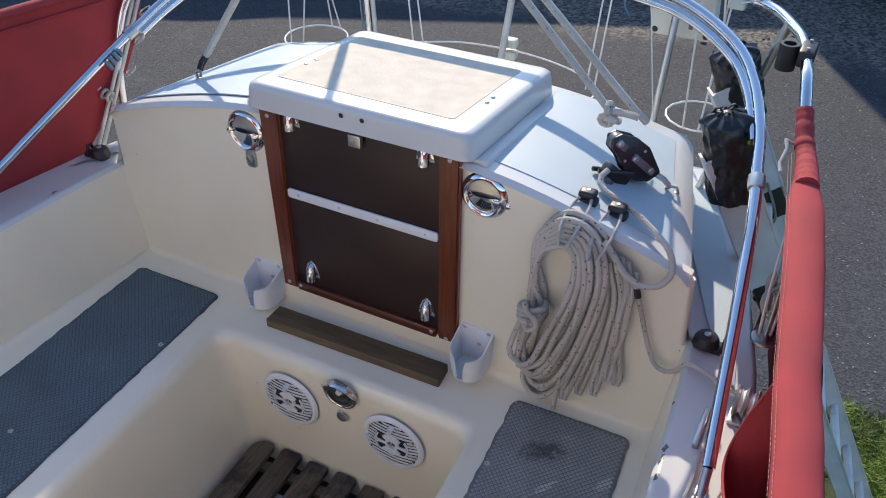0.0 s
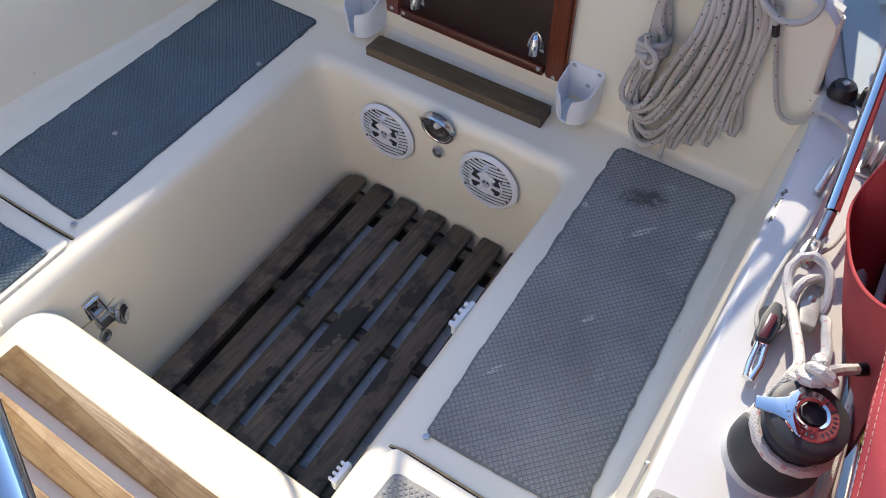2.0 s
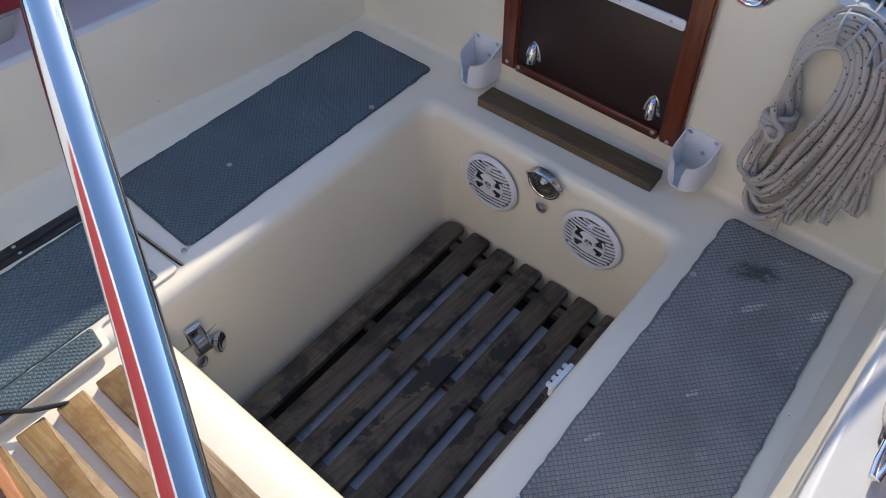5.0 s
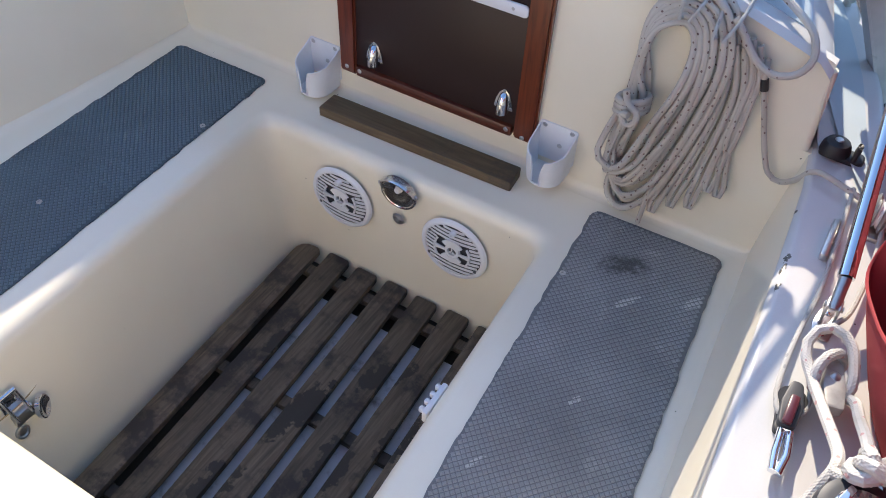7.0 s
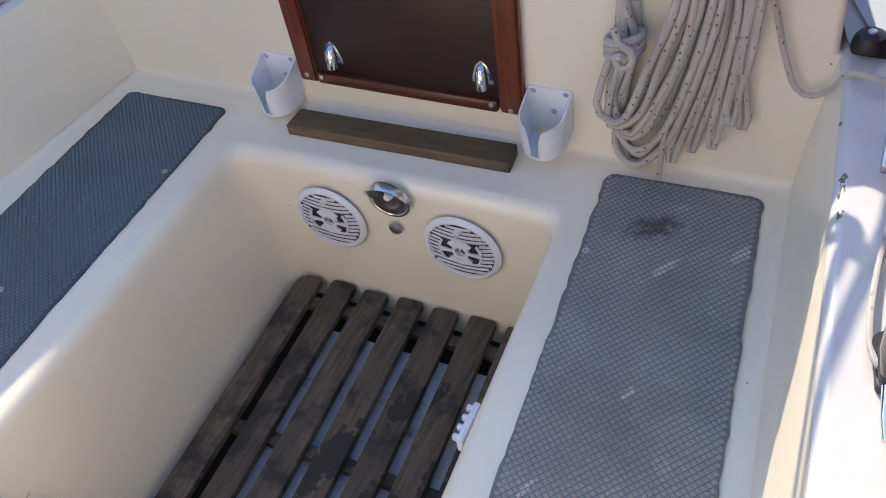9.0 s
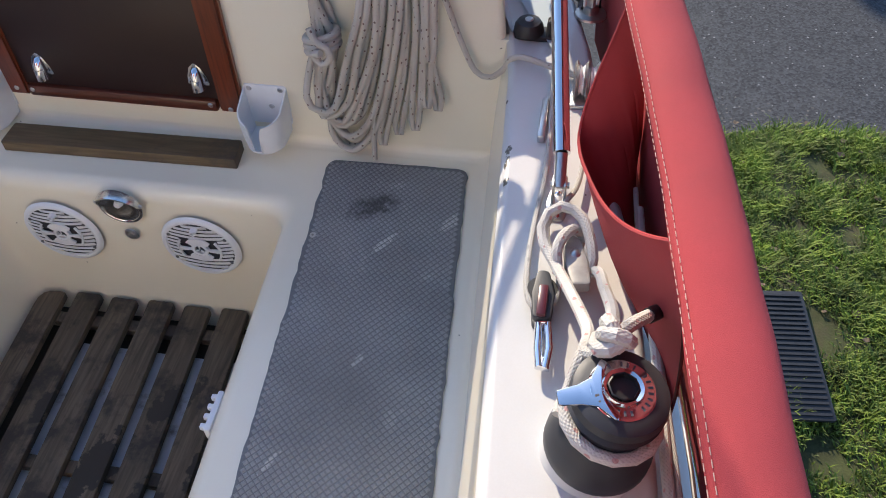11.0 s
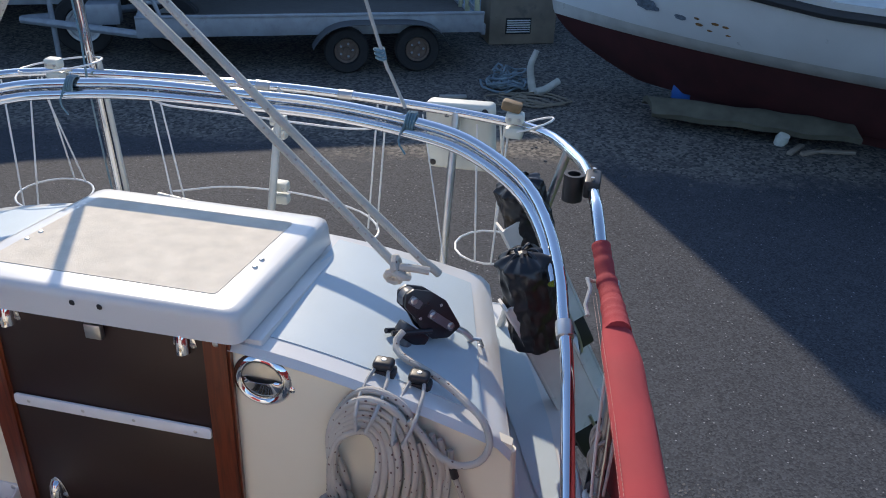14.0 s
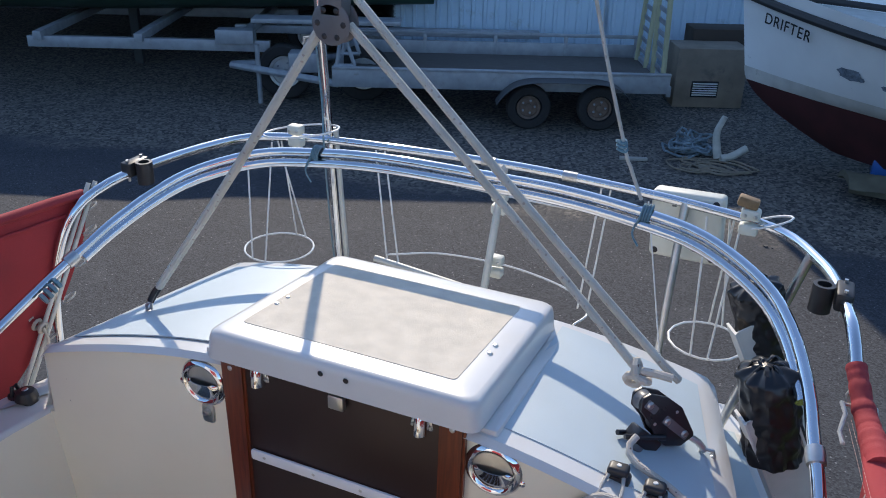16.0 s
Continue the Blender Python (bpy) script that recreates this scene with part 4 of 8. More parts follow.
# black hinges of the lids
for s, y0 in ((1, 0.735), (-1, 0.705)):
    hinge = thing("lid_hinge", "black plastic hinge of a locker lid", "hinge", "lid hinges", at=(s * 0.79, 0.6, 0.01))
    x = 0.790 * s if s > 0 else -0.688
    for dx in (-0.0135, 0.0135):
        bm = plate(rounded(rect(x + dx - 0.012, x + dx + 0.012, y0 - 0.30, y0), 0.006), 0.006, 0.011, 0.002)
        part("leaf", bm, BLACK, hinge)
    bm = bmesh.new()
    rod(bm, (x, y0 - 0.3, 0.011), (x, y0, 0.011), 0.0045)
    part("pin", bm, BLACK, hinge)
    for dx in (-0.0135, 0.0135):
        for yy in (y0 - 0.03, y0 - 0.2):
            bm = bmesh.new()
            lathe(bm, [(0, 0.002), (0.003, 0.0018), (0.005, 0)], (x + dx, yy, 0.0112), (0, 0, 1), 10)
            part("screw", bm, STEEL, hinge, "steel screw")

# toggle latch on the port locker
latch = thing("toggle_latch", "chrome toggle latch and keeper on the locker side", "latch", at=(-0.305, 0.67, -0.16))
bm = plate(rounded(rect(-0.020, 0.020, -0.026, 0.026), 0.005), 0, 0.004, 0.001, Matrix.Translation((-0.306, 0.663, -0.122)) @ Matrix.Rotation(radians(90), 4, "Y") @ Matrix.Rotation(radians(90), 4, "Z"))
part("keeper_plate", bm, CHROME, latch)
for dy in (-0.016, 0.016):
    bm = bmesh.new()
    rod(bm, (-0.300, 0.663 + dy, -0.098), (-0.290, 0.672 + dy, -0.172), 0.004, n=10)
    part("bail_arm", bm, CHROME, latch)
bm = bmesh.new()
rod(bm, (-0.300, 0.645, -0.098), (-0.300, 0.681, -0.098), 0.0055, n=12)
part("hook", bm, CHROME, latch)
bm = bmesh.new()
box(bm, (-0.298, 0.672, -0.172), (0.018, 0.046, 0.032), 0.005)
part("lever_base", bm, STEEL, latch)
bm = bmesh.new()
lathe(bm, [(0.0, 0.010), (0.014, 0.011), (0.022, 0.016), (0.0245, 0.015), (0.024, 0.006), (0.014, 0.0), (0.0, 0.0)], (-0.292, 0.700, -0.178), (0.75, 0.55, 0.15), 24)
part("lever_dish", bm, CHROME, latch)
bm = bmesh.new()
lathe(bm, [(0.0, 0.014), (0.009, 0.014), (0.011, 0.017), (0.015, 0.016), (0.016, 0.0)], (-0.304, 0.652, -0.208), (1, 0.1, 0.2), 22)
part("key_barrel", bm, STEEL, latch)

# small plastic hinges at the well's edge
for y, z, L in ((1.055, -0.040, 0.078), (0.655, -0.072, 0.05)):
    clip = thing("plastic_hinge", "white plastic hinge at the edge of the footwell", "hinge", "well-edge hinges", at=(0.405, y, z))
    bm = bmesh.new()
    box(bm, (0.409, y, z), (0.012, L, 0.032), 0.004)
    part("plate", bm, WPLAS, clip)
    for k in range(4):
        bm = bmesh.new()
        box(bm, (0.400, y - L * 0.36 + k * L * 0.24, z + 0.006), (0.014, L * 0.13, 0.012), 0.003)
        part("knuckle", bm, WPLAS, clip)

# ---- slatted footwell grating ----
grating = thing("floor_grating", "weathered dark teak slatted floor grating", "grating", at=(0.03, 1.08, -0.44))
SL_X = [-0.240 + 0.0912 * i for i in range(7)]
for i, x in enumerate(SL_X):
    dx, end = 0.047, 1.490 + 0.004 * (i % 2) + 0.001 * i
    right = x + (0.032 if i < 6 else 0.018)
    near_r = right + dx
    bm = plate(rounded([(x - 0.032 + dx, 0.615), (near_r, 0.615), (right, end), (x - 0.032, end)], [0.004, 0.004, 0.010, 0.010] if i else [0.004, 0.004, 0.012, 0.040], 4), -0.378, -0.360, 0.004)
    part("slat", bm, SLAT, grating)
for y in (0.70, 1.07, 1.43):
    bm = bmesh.new()
    box(bm, (0.048 - 0.05 * (y - 1.07), y, -0.390), (0.60, 0.030, 0.022), 0.003)
    part("bearer", bm, SLAT, grating)

# teak step on the bridge
bm = plate(rounded([(-0.256, 1.586), (0.268, 1.599), (0.262, 1.662), (-0.256, 1.650)], 0.004), 0.001, 0.026, 0.003)
solo("step_board", bm, STEPW, "weathered brown teak board lying on the seat level", "wooden board")

# helm seat slats
helm_slats = thing("slatted_seat_top", "golden-grey weathered teak slats on the helm seat", "slatted seat", at=(0.06, 0.3, -0.02))
for i in range(5):
    y = 0.455 - i * 0.0835
    bm = plate(rounded([(-0.262 - 0.004 * i, y - 0.03), (0.400 + 0.004 * i, y - 0.03), (0.395 + 0.004 * i, y + 0.03), (-0.262 - 0.004 * i, y + 0.03)], 0.004), -0.021, 0.0, 0.004)
    part("slat", bm, SEATW, helm_slats)
# cable at the port end of the helm seat
solo("cable", tube([(-0.48, 0.02, 0.016), (-0.40, 0.16, 0.016), (-0.33, 0.26, 0.016), (-0.285, 0.31, 0.012), (-0.262, 0.36, 0.0), (-0.258, 0.40, -0.03)], 0.005, 8), BLACK, "black cable running into the moulding", "cable")

# ---- bulkhead fittings ----
DARKC = mat("grey_speaker_cone", (0.055, 0.058, 0.068), 0.7, var=0.2, scale=40)


def speaker(x, z):
    sp = thing("marine_speaker", "round white marine loudspeaker with slotted grille", "speaker", "cockpit speakers", at=(x, 1.497, z))
    F = 1.500

    def at(r, a, h):
        return Vector((x + r * math.cos(a), F - h, z + r * math.sin(a)))

    bm = bmesh.new()
    lathe(bm, [(0.0745, 0.004), (0.0755, 0.0078), (0.078, 0.0086), (0.082, 0.0078), (0.086, 0.0050), (0.0890, 0.0)], (x, F, z), (0, -1, 0), 48)
    part("rim", bm, WPLAS, sp)
    bm = bmesh.new()
    lathe(bm, [(0.0, 0.0012), (0.075, 0.0012)], (x, F, z), (0, -1, 0), 40)
    part("cone", bm, DARKC, sp, "dark cone behind the grille")

    # sagging louvre bars with dark slots between, broken by the hub in the middle
    def bar(zz, lo, hi):
        def f(u, v):
            xx = lo + (hi - lo) * u
            return Vector((x + xx, F - 0.0058 - 0.0030 * v, z + zz + (v - 0.5) * 0.0092 + 2.3 * xx * xx - 0.003))
        part("grille_bar", surf(f, 12, 1, 0.0016), WPLAS, sp)

    for k in range(-6, 7):
        zz = k * 0.0112
        w = math.sqrt(max(0, 0.0745 ** 2 - (zz + 0.002) ** 2))
        if abs(k) <= 2:
            bar(zz, -w, -0.044)
            bar(zz, 0.044, w)
        else:
            bar(zz, -w, w)
    # hub: frame above and below, side spokes, dark openings between
    for a0, a1, r0, r1 in ((38, 142, 0.019, 0.034), (218, 322, 0.019, 0.034), (-7, 7, 0.016, 0.047), (173, 187, 0.016, 0.047), (-34, 34, 0.0445, 0.049), (146, 214, 0.0445, 0.049)):
        bm = surf(lambda u, v, a0=a0, a1=a1, r0=r0, r1=r1: at(r0 + (r1 - r0) * v, radians(a0 + (a1 - a0) * u), 0.0088), 10, 2, 0.004)
        part("hub_sector", bm, WPLAS, sp)
    bm = bmesh.new()
    lathe(bm, [(0.012, 0.004), (0.012, 0.012), (0.015, 0.0128), (0.019, 0.0115), (0.020, 0.005)], (x, F, z), (0, -1, 0), 28)
    part("tweeter_ring", bm, WPLAS, sp)
    for a in (math.pi / 2, math.pi * 7 / 6, math.pi * 11 / 6):
        bm = bmesh.new()
        rod(bm, at(0.002, a, 0.011), at(0.013, a, 0.011), 0.0018, n=6)
        part("tweeter_spoke", bm, WPLAS, sp)
    bm = bmesh.new()
    lathe(bm, [(0.0, 0.009), (0.006, 0.007), (0.012, 0.003)], (x, F, z), (0, -1, 0), 20)
    part("tweeter_dome", bm, GREYP, sp, "grey dome")
    bm = bmesh.new()
    lathe(bm, [(0.0038, 0.008), (0.0038, 0.020), (0.0065, 0.020), (0.0078, 0.006)], at(0.058, math.pi / 2, 0), (0, -1, 0), 16)
    part("screw_tube", bm, WPLAS, sp)
    for a in (0.52, 2.62, 3.67, 5.76):
        bm = bmesh.new()
        lathe(bm, [(0.0, 0.0012), (0.0035, 0.0012), (0.0045, 0.0)], at(0.0725, a, 0.0076), (0, -1, 0), 10)
        part("screw", bm, GREYP, sp, "grey screw")
    bm = bmesh.new()
    for k in range(6):
        box(bm, (x - 0.0145 + 0.0058 * k, F - 0.0085, z - 0.031), (0.0030, 0.0008, 0.0045), 0)
    part("maker_mark", bm, GREYP, sp, "small grey maker's mark")


speaker(-0.132, -0.145)
speaker(0.189, -0.144)

cowl = thing("cockpit_light", "chrome hooded round light on the footwell wall", "light", at=(0.045, 1.497, -0.04))


def hooded_bowl(u, v):
    a = u * math.tau
    h = 0.004 + 0.020 * max(0.0, math.sin(a)) ** 0.7
    prof = [(0.0505, 0.0), (0.0500, h * 0.7), (0.0475, h), (0.0445, h), (0.043, h * 0.7), (0.036, 0.0045), (0.024, 0.002), (0.010, 0.0012), (0.0, 0.001)]
    r, y = prof[round(v * 8)]
    return Vector((0.034 + r * math.cos(a), 1.5005 - y, -0.044 + 0.94 * r * math.sin(a)))


part("hood", surf(hooded_bowl, 48, 8), mat("brushed_bright_steel", (0.78, 0.76, 0.72), 0.22, metal=1.0, var=0.05, scale=30), cowl)
bm = bmesh.new()
lathe(bm, [(0.0, 0.012), (0.007, 0.010), (0.010, 0.0)], (0.036, 1.499, -0.032), (0, -1, 0), 16)
part("bulb", bm, WPLAS, cowl, "small white bulb")
for a in (0.2, 2.94):
    bm = bmesh.new()
    lathe(bm, [(0.0, 0.004), (0.004, 0.003), (0.006, 0.0)], (0.034 + 0.050 * math.cos(a), 1.497, -0.044 + 0.047 * math.sin(a)), (0, -1, 0), 12)
    part("screw", bm, STEEL, cowl)
bm = bmesh.new()
lathe(bm, [(0.0, -0.006), (0.009, -0.006), (0.010, 0.003), (0.015, 0.002), (0.016, 0.0)], (0.034, 1.4985, -0.128), (0, -1, 0), 24)
solo("drain_outlet", bm, STEEL, "small steel drain outlet in the well", "drain")


def finger_shell(x, z, s):
    ob = thing("shell_vent", "polished round chrome shell vent on the bulkhead", "vent", "shell vents", at=(x, 1.699, z))
    bm = bmesh.new()
    lathe(bm, [(0.038, 0.001), (0.042, 0.007), (0.047, 0.009), (0.053, 0.006), (0.057, 0.0)], (x, 1.7, z), (0, -1, 0), 44)
    part("flange", bm, CHROME, ob)

    def hood(u, v):
        a = math.pi * (0.04 + 0.92 * u) + math.pi
        b = v * math.pi / 2 * 0.96
        return Vector((x + 0.043 * math.cos(a) * math.cos(b * 0.55), 1.698 - 0.015 * math.sin(b) * abs(math.sin(a)) ** 0.5, z + 0.006 + 0.046 * math.sin(a) * math.cos(b)))
    part("hood", surf(hood, 28, 12, 0.0015), CHROME, ob)
    bm = bmesh.new()
    lathe(bm, [(0.0, 0.003), (0.020, 0.004), (0.040, 0.001)], (x, 1.699, z), (0, -1, 0), 28)
    part("recess", bm, STEEL, ob)
    for a in (-0.35, math.pi + 0.35):
        bm = bmesh.new()
        lathe(bm, [(0.0, 0.003), (0.004, 0.003), (0.008, 0.0)], (x + 0.059 * math.cos(a), 1.699, z - 0.012), (0, -1, 0), 12)
        part("lug", bm, CHROME, ob)


finger_shell(-0.325, 0.527, -1)
finger_shell(0.330, 0.533, 1)

lock = thing("lock_plate", "small tarnished steel lock plate on the bulkhead", "lock", at=(-0.318, 1.698, 0.45))
bm = plate(rounded(rect(-0.334, -0.303, 0.428, 0.475), 0.01), 0, 0.006, 0.002, Matrix.Translation((0, 1.70, 0)) @ Matrix.Rotation(radians(90), 4, "X"))
part("plate", bm, STEEL, lock)
bm = bmesh.new()
lathe(bm, [(0.0, 0.004), (0.005, 0.004), (0.006, 0.009), (0.010, 0.008), (0.011, 0.0)], (-0.318, 1.694, 0.457), (0, -1, 0), 18)
part("barrel", bm, STEEL, lock)


def clam_vent(x, z, up):
    ob = thing("clamshell_vent", "small chrome clamshell vent on a washboard", "vent", "washboard vents", at=(x, 1.687, z))
    s = 1 if up else -1
    edge = [(-0.024, -0.024), (-0.020, -0.003), (-0.012, 0.018), (0.0, 0.029), (0.012, 0.018), (0.020, -0.003), (0.024, -0.024), (0.013, -0.026), (-0.013, -0.026)]
    bm = plate(rounded([(x + a, z + s * b) for a, b in edge], 0.004, 3), 0, 0.002, 0.0006, Matrix.Translation((0, 1.6875, 0)) @ Matrix.Rotation(radians(90), 4, "X"))
    part("flange", bm, CHROME, ob)
    bm = surf(lambda u, v: Vector((x + 0.0135 * math.cos(math.pi * u) * math.sqrt(max(0, 1.0 - 0.9 * v ** 2.4)), 1.686 - 0.021 * math.sin(math.pi * u) * math.sqrt(max(0, 1 - v ** 2.2)), z + s * (-0.030 + 0.048 * v))), 18, 12, 0.0015)
    part("scoop", bm, CHROME, ob)
    for dx, dz in ((-0.0185, -0.019), (0.0185, -0.019), (0.0, 0.023)):
        bm = bmesh.new()
        lathe(bm, [(0.0, 0.002), (0.003, 0.002), (0.004, 0.0)], (x + dx, 1.6853, z + s * dz), (0, -1, 0), 12)
        part("screw", bm, STEEL, ob)


clam_vent(-0.157, 0.163, True)
clam_vent(0.189, 0.169, True)
clam_vent(-0.168, 0.612, True)
clam_vent(0.191, 0.614, True)

padlock = thing("padlock", "small steel padlock hanging under the hatch edge", "padlock", at=(0.02, 1.655, 0.61))
bm = bmesh.new()
box(bm, (0.016, 1.676, 0.600), (0.034, 0.013, 0.032), 0.003)
part("body", bm, STEEL, padlock)
part("shackle", tube([(0.005, 1.678, 0.613), (0.005, 1.678, 0.632), (0.010, 1.680, 0.640), (0.022, 1.680, 0.640), (0.027, 1.678, 0.632), (0.027, 1.678, 0.613)], 0.003, 8), CHROME, padlock)


def cup_holder(x, top):
    """An open cup with a slotted front on a back plate whose upper edge is at the given height."""
    ob = thing("winch_handle_holder", "white plastic open-fronted holder on the bulkhead", "holder", "plastic holders", at=(x, 1.66, top - 0.12))
    bot, R, cy = top - 0.112, 0.046, 1.652
    bm = plate(rounded(rect(x - 0.046, x + 0.046, top - 0.098, top), 0.008), 0, 0.004, 0.0015, Matrix.Translation((0, 1.70, 0)) @ Matrix.Rotation(radians(90), 4, "X"))
    part("back_plate", bm, WPLAS, ob)

    def wall(u, v):
        # two straight flanks joined by a half round
        q = abs(2 * u - 1)
        side = math.copysign(1, 2 * u - 1)
        if q > 0.62:
            px, py = side * R, cy + (1.697 - cy) * (q - 0.62) / 0.38
        else:
            a = q / 0.62 * math.pi / 2
            px, py = side * R * math.sin(a), cy - R * math.cos(a)
        rim = bot + 0.072 + 0.034 * q ** 1.7
        slot = abs(px + 0.004) / 0.010
        if py < cy and slot < 1.7:
            e = max(0.0, min(1.0, (slot - 1.0) / 0.7))
            rim = bot + 0.012 + (rim - bot - 0.012) * (e ** 0.35 if slot > 1 else 0.0)
        k = 1 - 0.10 * (1 - v) ** 2
        return Vector((x + px * k, 1.697 + (py - 1.697) * k, bot + (rim - bot) * v))
    part("pocket", surf(wall, 120, 10, 0.0032), WPLAS, ob)
    ring = [wall(i / 40, 0.0) for i in range(41)]
    bm = plate([(p.x, p.y) for p in ring], bot - 0.002, bot + 0.002)
    part("bottom", bm, WPLAS, ob)
    for dx, dz in ((-0.033, -0.009), (0.033, -0.009), (0.008, -0.052)):
        bm = bmesh.new()
        lathe(bm, [(0.0, 0.002), (0.004, 0.002), (0.006, 0.0)], (x + dx, 1.6955, top + dz), (0, -1, 0), 12)
        part("screw", bm, STEEL, ob, "steel screw")


cup_holder(-0.3145, 0.130)
cup_holder(0.323, 0.148)

# ---- ropes on the bulkhead ----
def rope(name, label, category, pts, r, material, step=0.012, group="", n=9):
    return solo(name, tube(pts, r, n, step=step), material, label, category, group)


coil_rng = random.Random(7)
R_COIL = 0.0070
rope_coil = thing("rope_coil", "thick coil of cream flecked sheet rope hanging on the bulkhead", "rope", at=(0.56, 1.67, 0.0))
# each turn runs over the crest, down the right side, back to the low left belly and up through the waist
INNER = [(0.505, 0.473), (0.548, 0.496), (0.573, 0.459), (0.573, 0.381), (0.543, 0.271), (0.504, 0.164), (0.466, 0.135), (0.451, 0.183), (0.463, 0.25), (0.485, 0.306), (0.486, 0.363), (0.489, 0.429)]
OUTER = [(0.487, 0.500), (0.543, 0.560), (0.610, 0.540), (0.644, 0.458), (0.645, 0.351), (0.612, 0.213), (0.575, 0.075), (0.522, 0.010), (0.478, 0.055), (0.474, 0.184), (0.480, 0.291), (0.477, 0.403)]
for layer, turns, back in ((0, 6, 0.0), (1, 6, 0.017)):
    for k in range(turns):
        f = (k + 0.45 * layer) / (turns - 0.55)
        pts = []
        for j, ((ax, az), (bx, bz)) in enumerate(zip(INNER, OUTER)):
            low = 4 <= j <= 8
            jit = 0.008 if low else 0.002
            x = ax - 0.010 + (bx - ax) * f + coil_rng.uniform(-jit, jit)
            z = az + (bz - az) * f + coil_rng.uniform(-jit, jit) * (2.0 if low else 1.0)
            if j in (9, 10):
                x += coil_rng.uniform(-0.014, 0.020)
            front = (1 - f) * (0.030 if 3 <= j <= 7 else 0.012)
            y = 1.668 - front + back + (0.010 if j in (8, 9, 10) else 0.0)
            pts.append((x, min(1.690, y), max(0.010, z)))
        bm = bmesh.new()
        sweep(bm, spline(pts, 0.013, True), R_COIL, 9, True)
        part("turn", bm, ROPE, rope_coil)
# loose bights hanging at the right, each a narrow fold of two parts
BIGHTS = [[(0.636, 0.49), (0.666, 0.397), (0.675, 0.266), (0.694, 0.140)], [(0.653, 0.49), (0.680, 0.402), (0.679, 0.299), (0.673, 0.147)], [(0.644, 0.473), (0.668, 0.376), (0.660, 0.251), (0.648, 0.092)], [(0.633, 0.469), (0.651, 0.370), (0.639, 0.234), (0.611, 0.070)], [(0.668, 0.481), (0.688, 0.419), (0.687, 0.362), (0.684, 0.255)], [(0.620, 0.47), (0.636, 0.370), (0.618, 0.234), (0.578, 0.045)]]
for i, fold in enumerate(BIGHTS):
    (x0, z0), (x1, z1), (x2, z2), (x3, z3) = [(a - 0.008, b) for a, b in fold]
    y = 1.684 - 0.004 * (i % 3)
    down = [(x0 - 0.006, y, z0), (x1 - 0.0068, y, z1), (x2 - 0.0068, y - 0.004, z2), (x3 - 0.0074, y - 0.008, z3 + 0.022), (x3 - 0.004, y - 0.010, z3 + 0.004)]
    up = [(x3 + 0.004, y - 0.010, z3 + 0.004), (x3 + 0.0074, y - 0.006, z3 + 0.024), (x2 + 0.0068, y, z2), (x1 + 0.0068, y + 0.002, z1), (x0 + 0.008, y + 0.002, z0)]
    bm = bmesh.new()
    sweep(bm, spline(down + up, 0.011), R_COIL * 0.86, 9)
    part("bight", bm, ROPE, rope_coil)
# turns round the waist of the coil and the hitch that holds them
for dz in (-0.013, 0.0, 0.013):
    bm = bmesh.new()
    sweep(bm, spline([(0.479 + 0.030 * math.cos(a), 1.655 + 0.030 * math.sin(a), 0.298 + dz + 0.010 * math.cos(a + 0.6)) for a in [i * math.tau / 9 for i in range(9)]], 0.01, True), R_COIL, 9, True)
    part("waist_turn", bm, ROPE, rope_coil)
bm = bmesh.new()
sweep(bm, spline([(0.470, 1.622, 0.345), (0.480, 1.616, 0.322), (0.500, 1.612, 0.312), (0.504, 1.612, 0.290), (0.486, 1.610, 0.278), (0.473, 1.614, 0.296), (0.489, 1.606, 0.303)], 0.008), R_COIL, 9)
part("waist_hitch", bm, ROPE, rope_coil)
bm = bmesh.new()
sweep(bm, spline([(0.556, 1.664, 0.12), (0.553, 1.660, 0.06), (0.551, 1.657, 0.012)], 0.01), R_COIL * 0.8, 9)
part("rope_end", bm, ROPE, rope_coil)
rope("rope_tail", "cream flecked rope leading from the coil to the coaming", "rope", [(0.688, 1.684, 0.46), (0.696, 1.680, 0.412), (0.711, 1.682, 0.366), (0.732, 1.684, 0.297), (0.758, 1.680, 0.238), (0.786, 1.672, 0.232), (0.812, 1.652, 0.265), (0.838, 1.632, 0.311), (0.90, 1.61, 0.312), (0.96, 1.585, 0.31)], 0.0055, ROPE)
solo("rope_whipping", tube([(0.694, 1.680, 0.424), (0.700, 1.680, 0.402)], 0.0075, 10), BLACK, "dark whipping on a rope", "whipping")

for i, (x, y, z) in enumerate(((0.546, 1.752, 0.568), (0.612, 1.755, 0.550))):
    ob = thing("line_organiser", "black plastic fairlead on the cabin edge", "fairlead", "cabin-edge fairleads", at=(x, y, z - 0.02))
    bm = bmesh.new()
    box(bm, (x, y, z - 0.012), (0.046, 0.028, 0.018), 0.005)
    part("base", bm, BLACK, ob)
    bm = bmesh.new()
    box(bm, (x, y - 0.001, z + 0.006), (0.038, 0.030, 0.018), 0.007, None, 3)
    part("cap", bm, BLACK, ob)
    bm = bmesh.new()
    lathe(bm, [(0.0, 0.001), (0.004, 0.001), (0.005, 0.0)], (x, y, z + 0.0152), (0, 0, 1), 10)
    part("screw", bm, STEEL, ob)
    for dx in (-0.019, 0.017):
        solo("lanyard", tube([(x + dx * 0.7, y - 0.010, z + 0.002), (x + dx, 1.715, z - 0.004), (x + dx * 1.1, 1.676, z - 0.010), (x + dx * 0.9 - 0.002, 1.650 - 0.010 * (i == 0), z - 0.028), (x + dx * 0.5 - 0.008, 1.636, z - 0.058), (x + dx * 0.3 - 0.010, 1.672, z - 0.072)], 0.0036, 7), CORD, "thin grey lanyard from a fairlead", "cord", "lanyards")

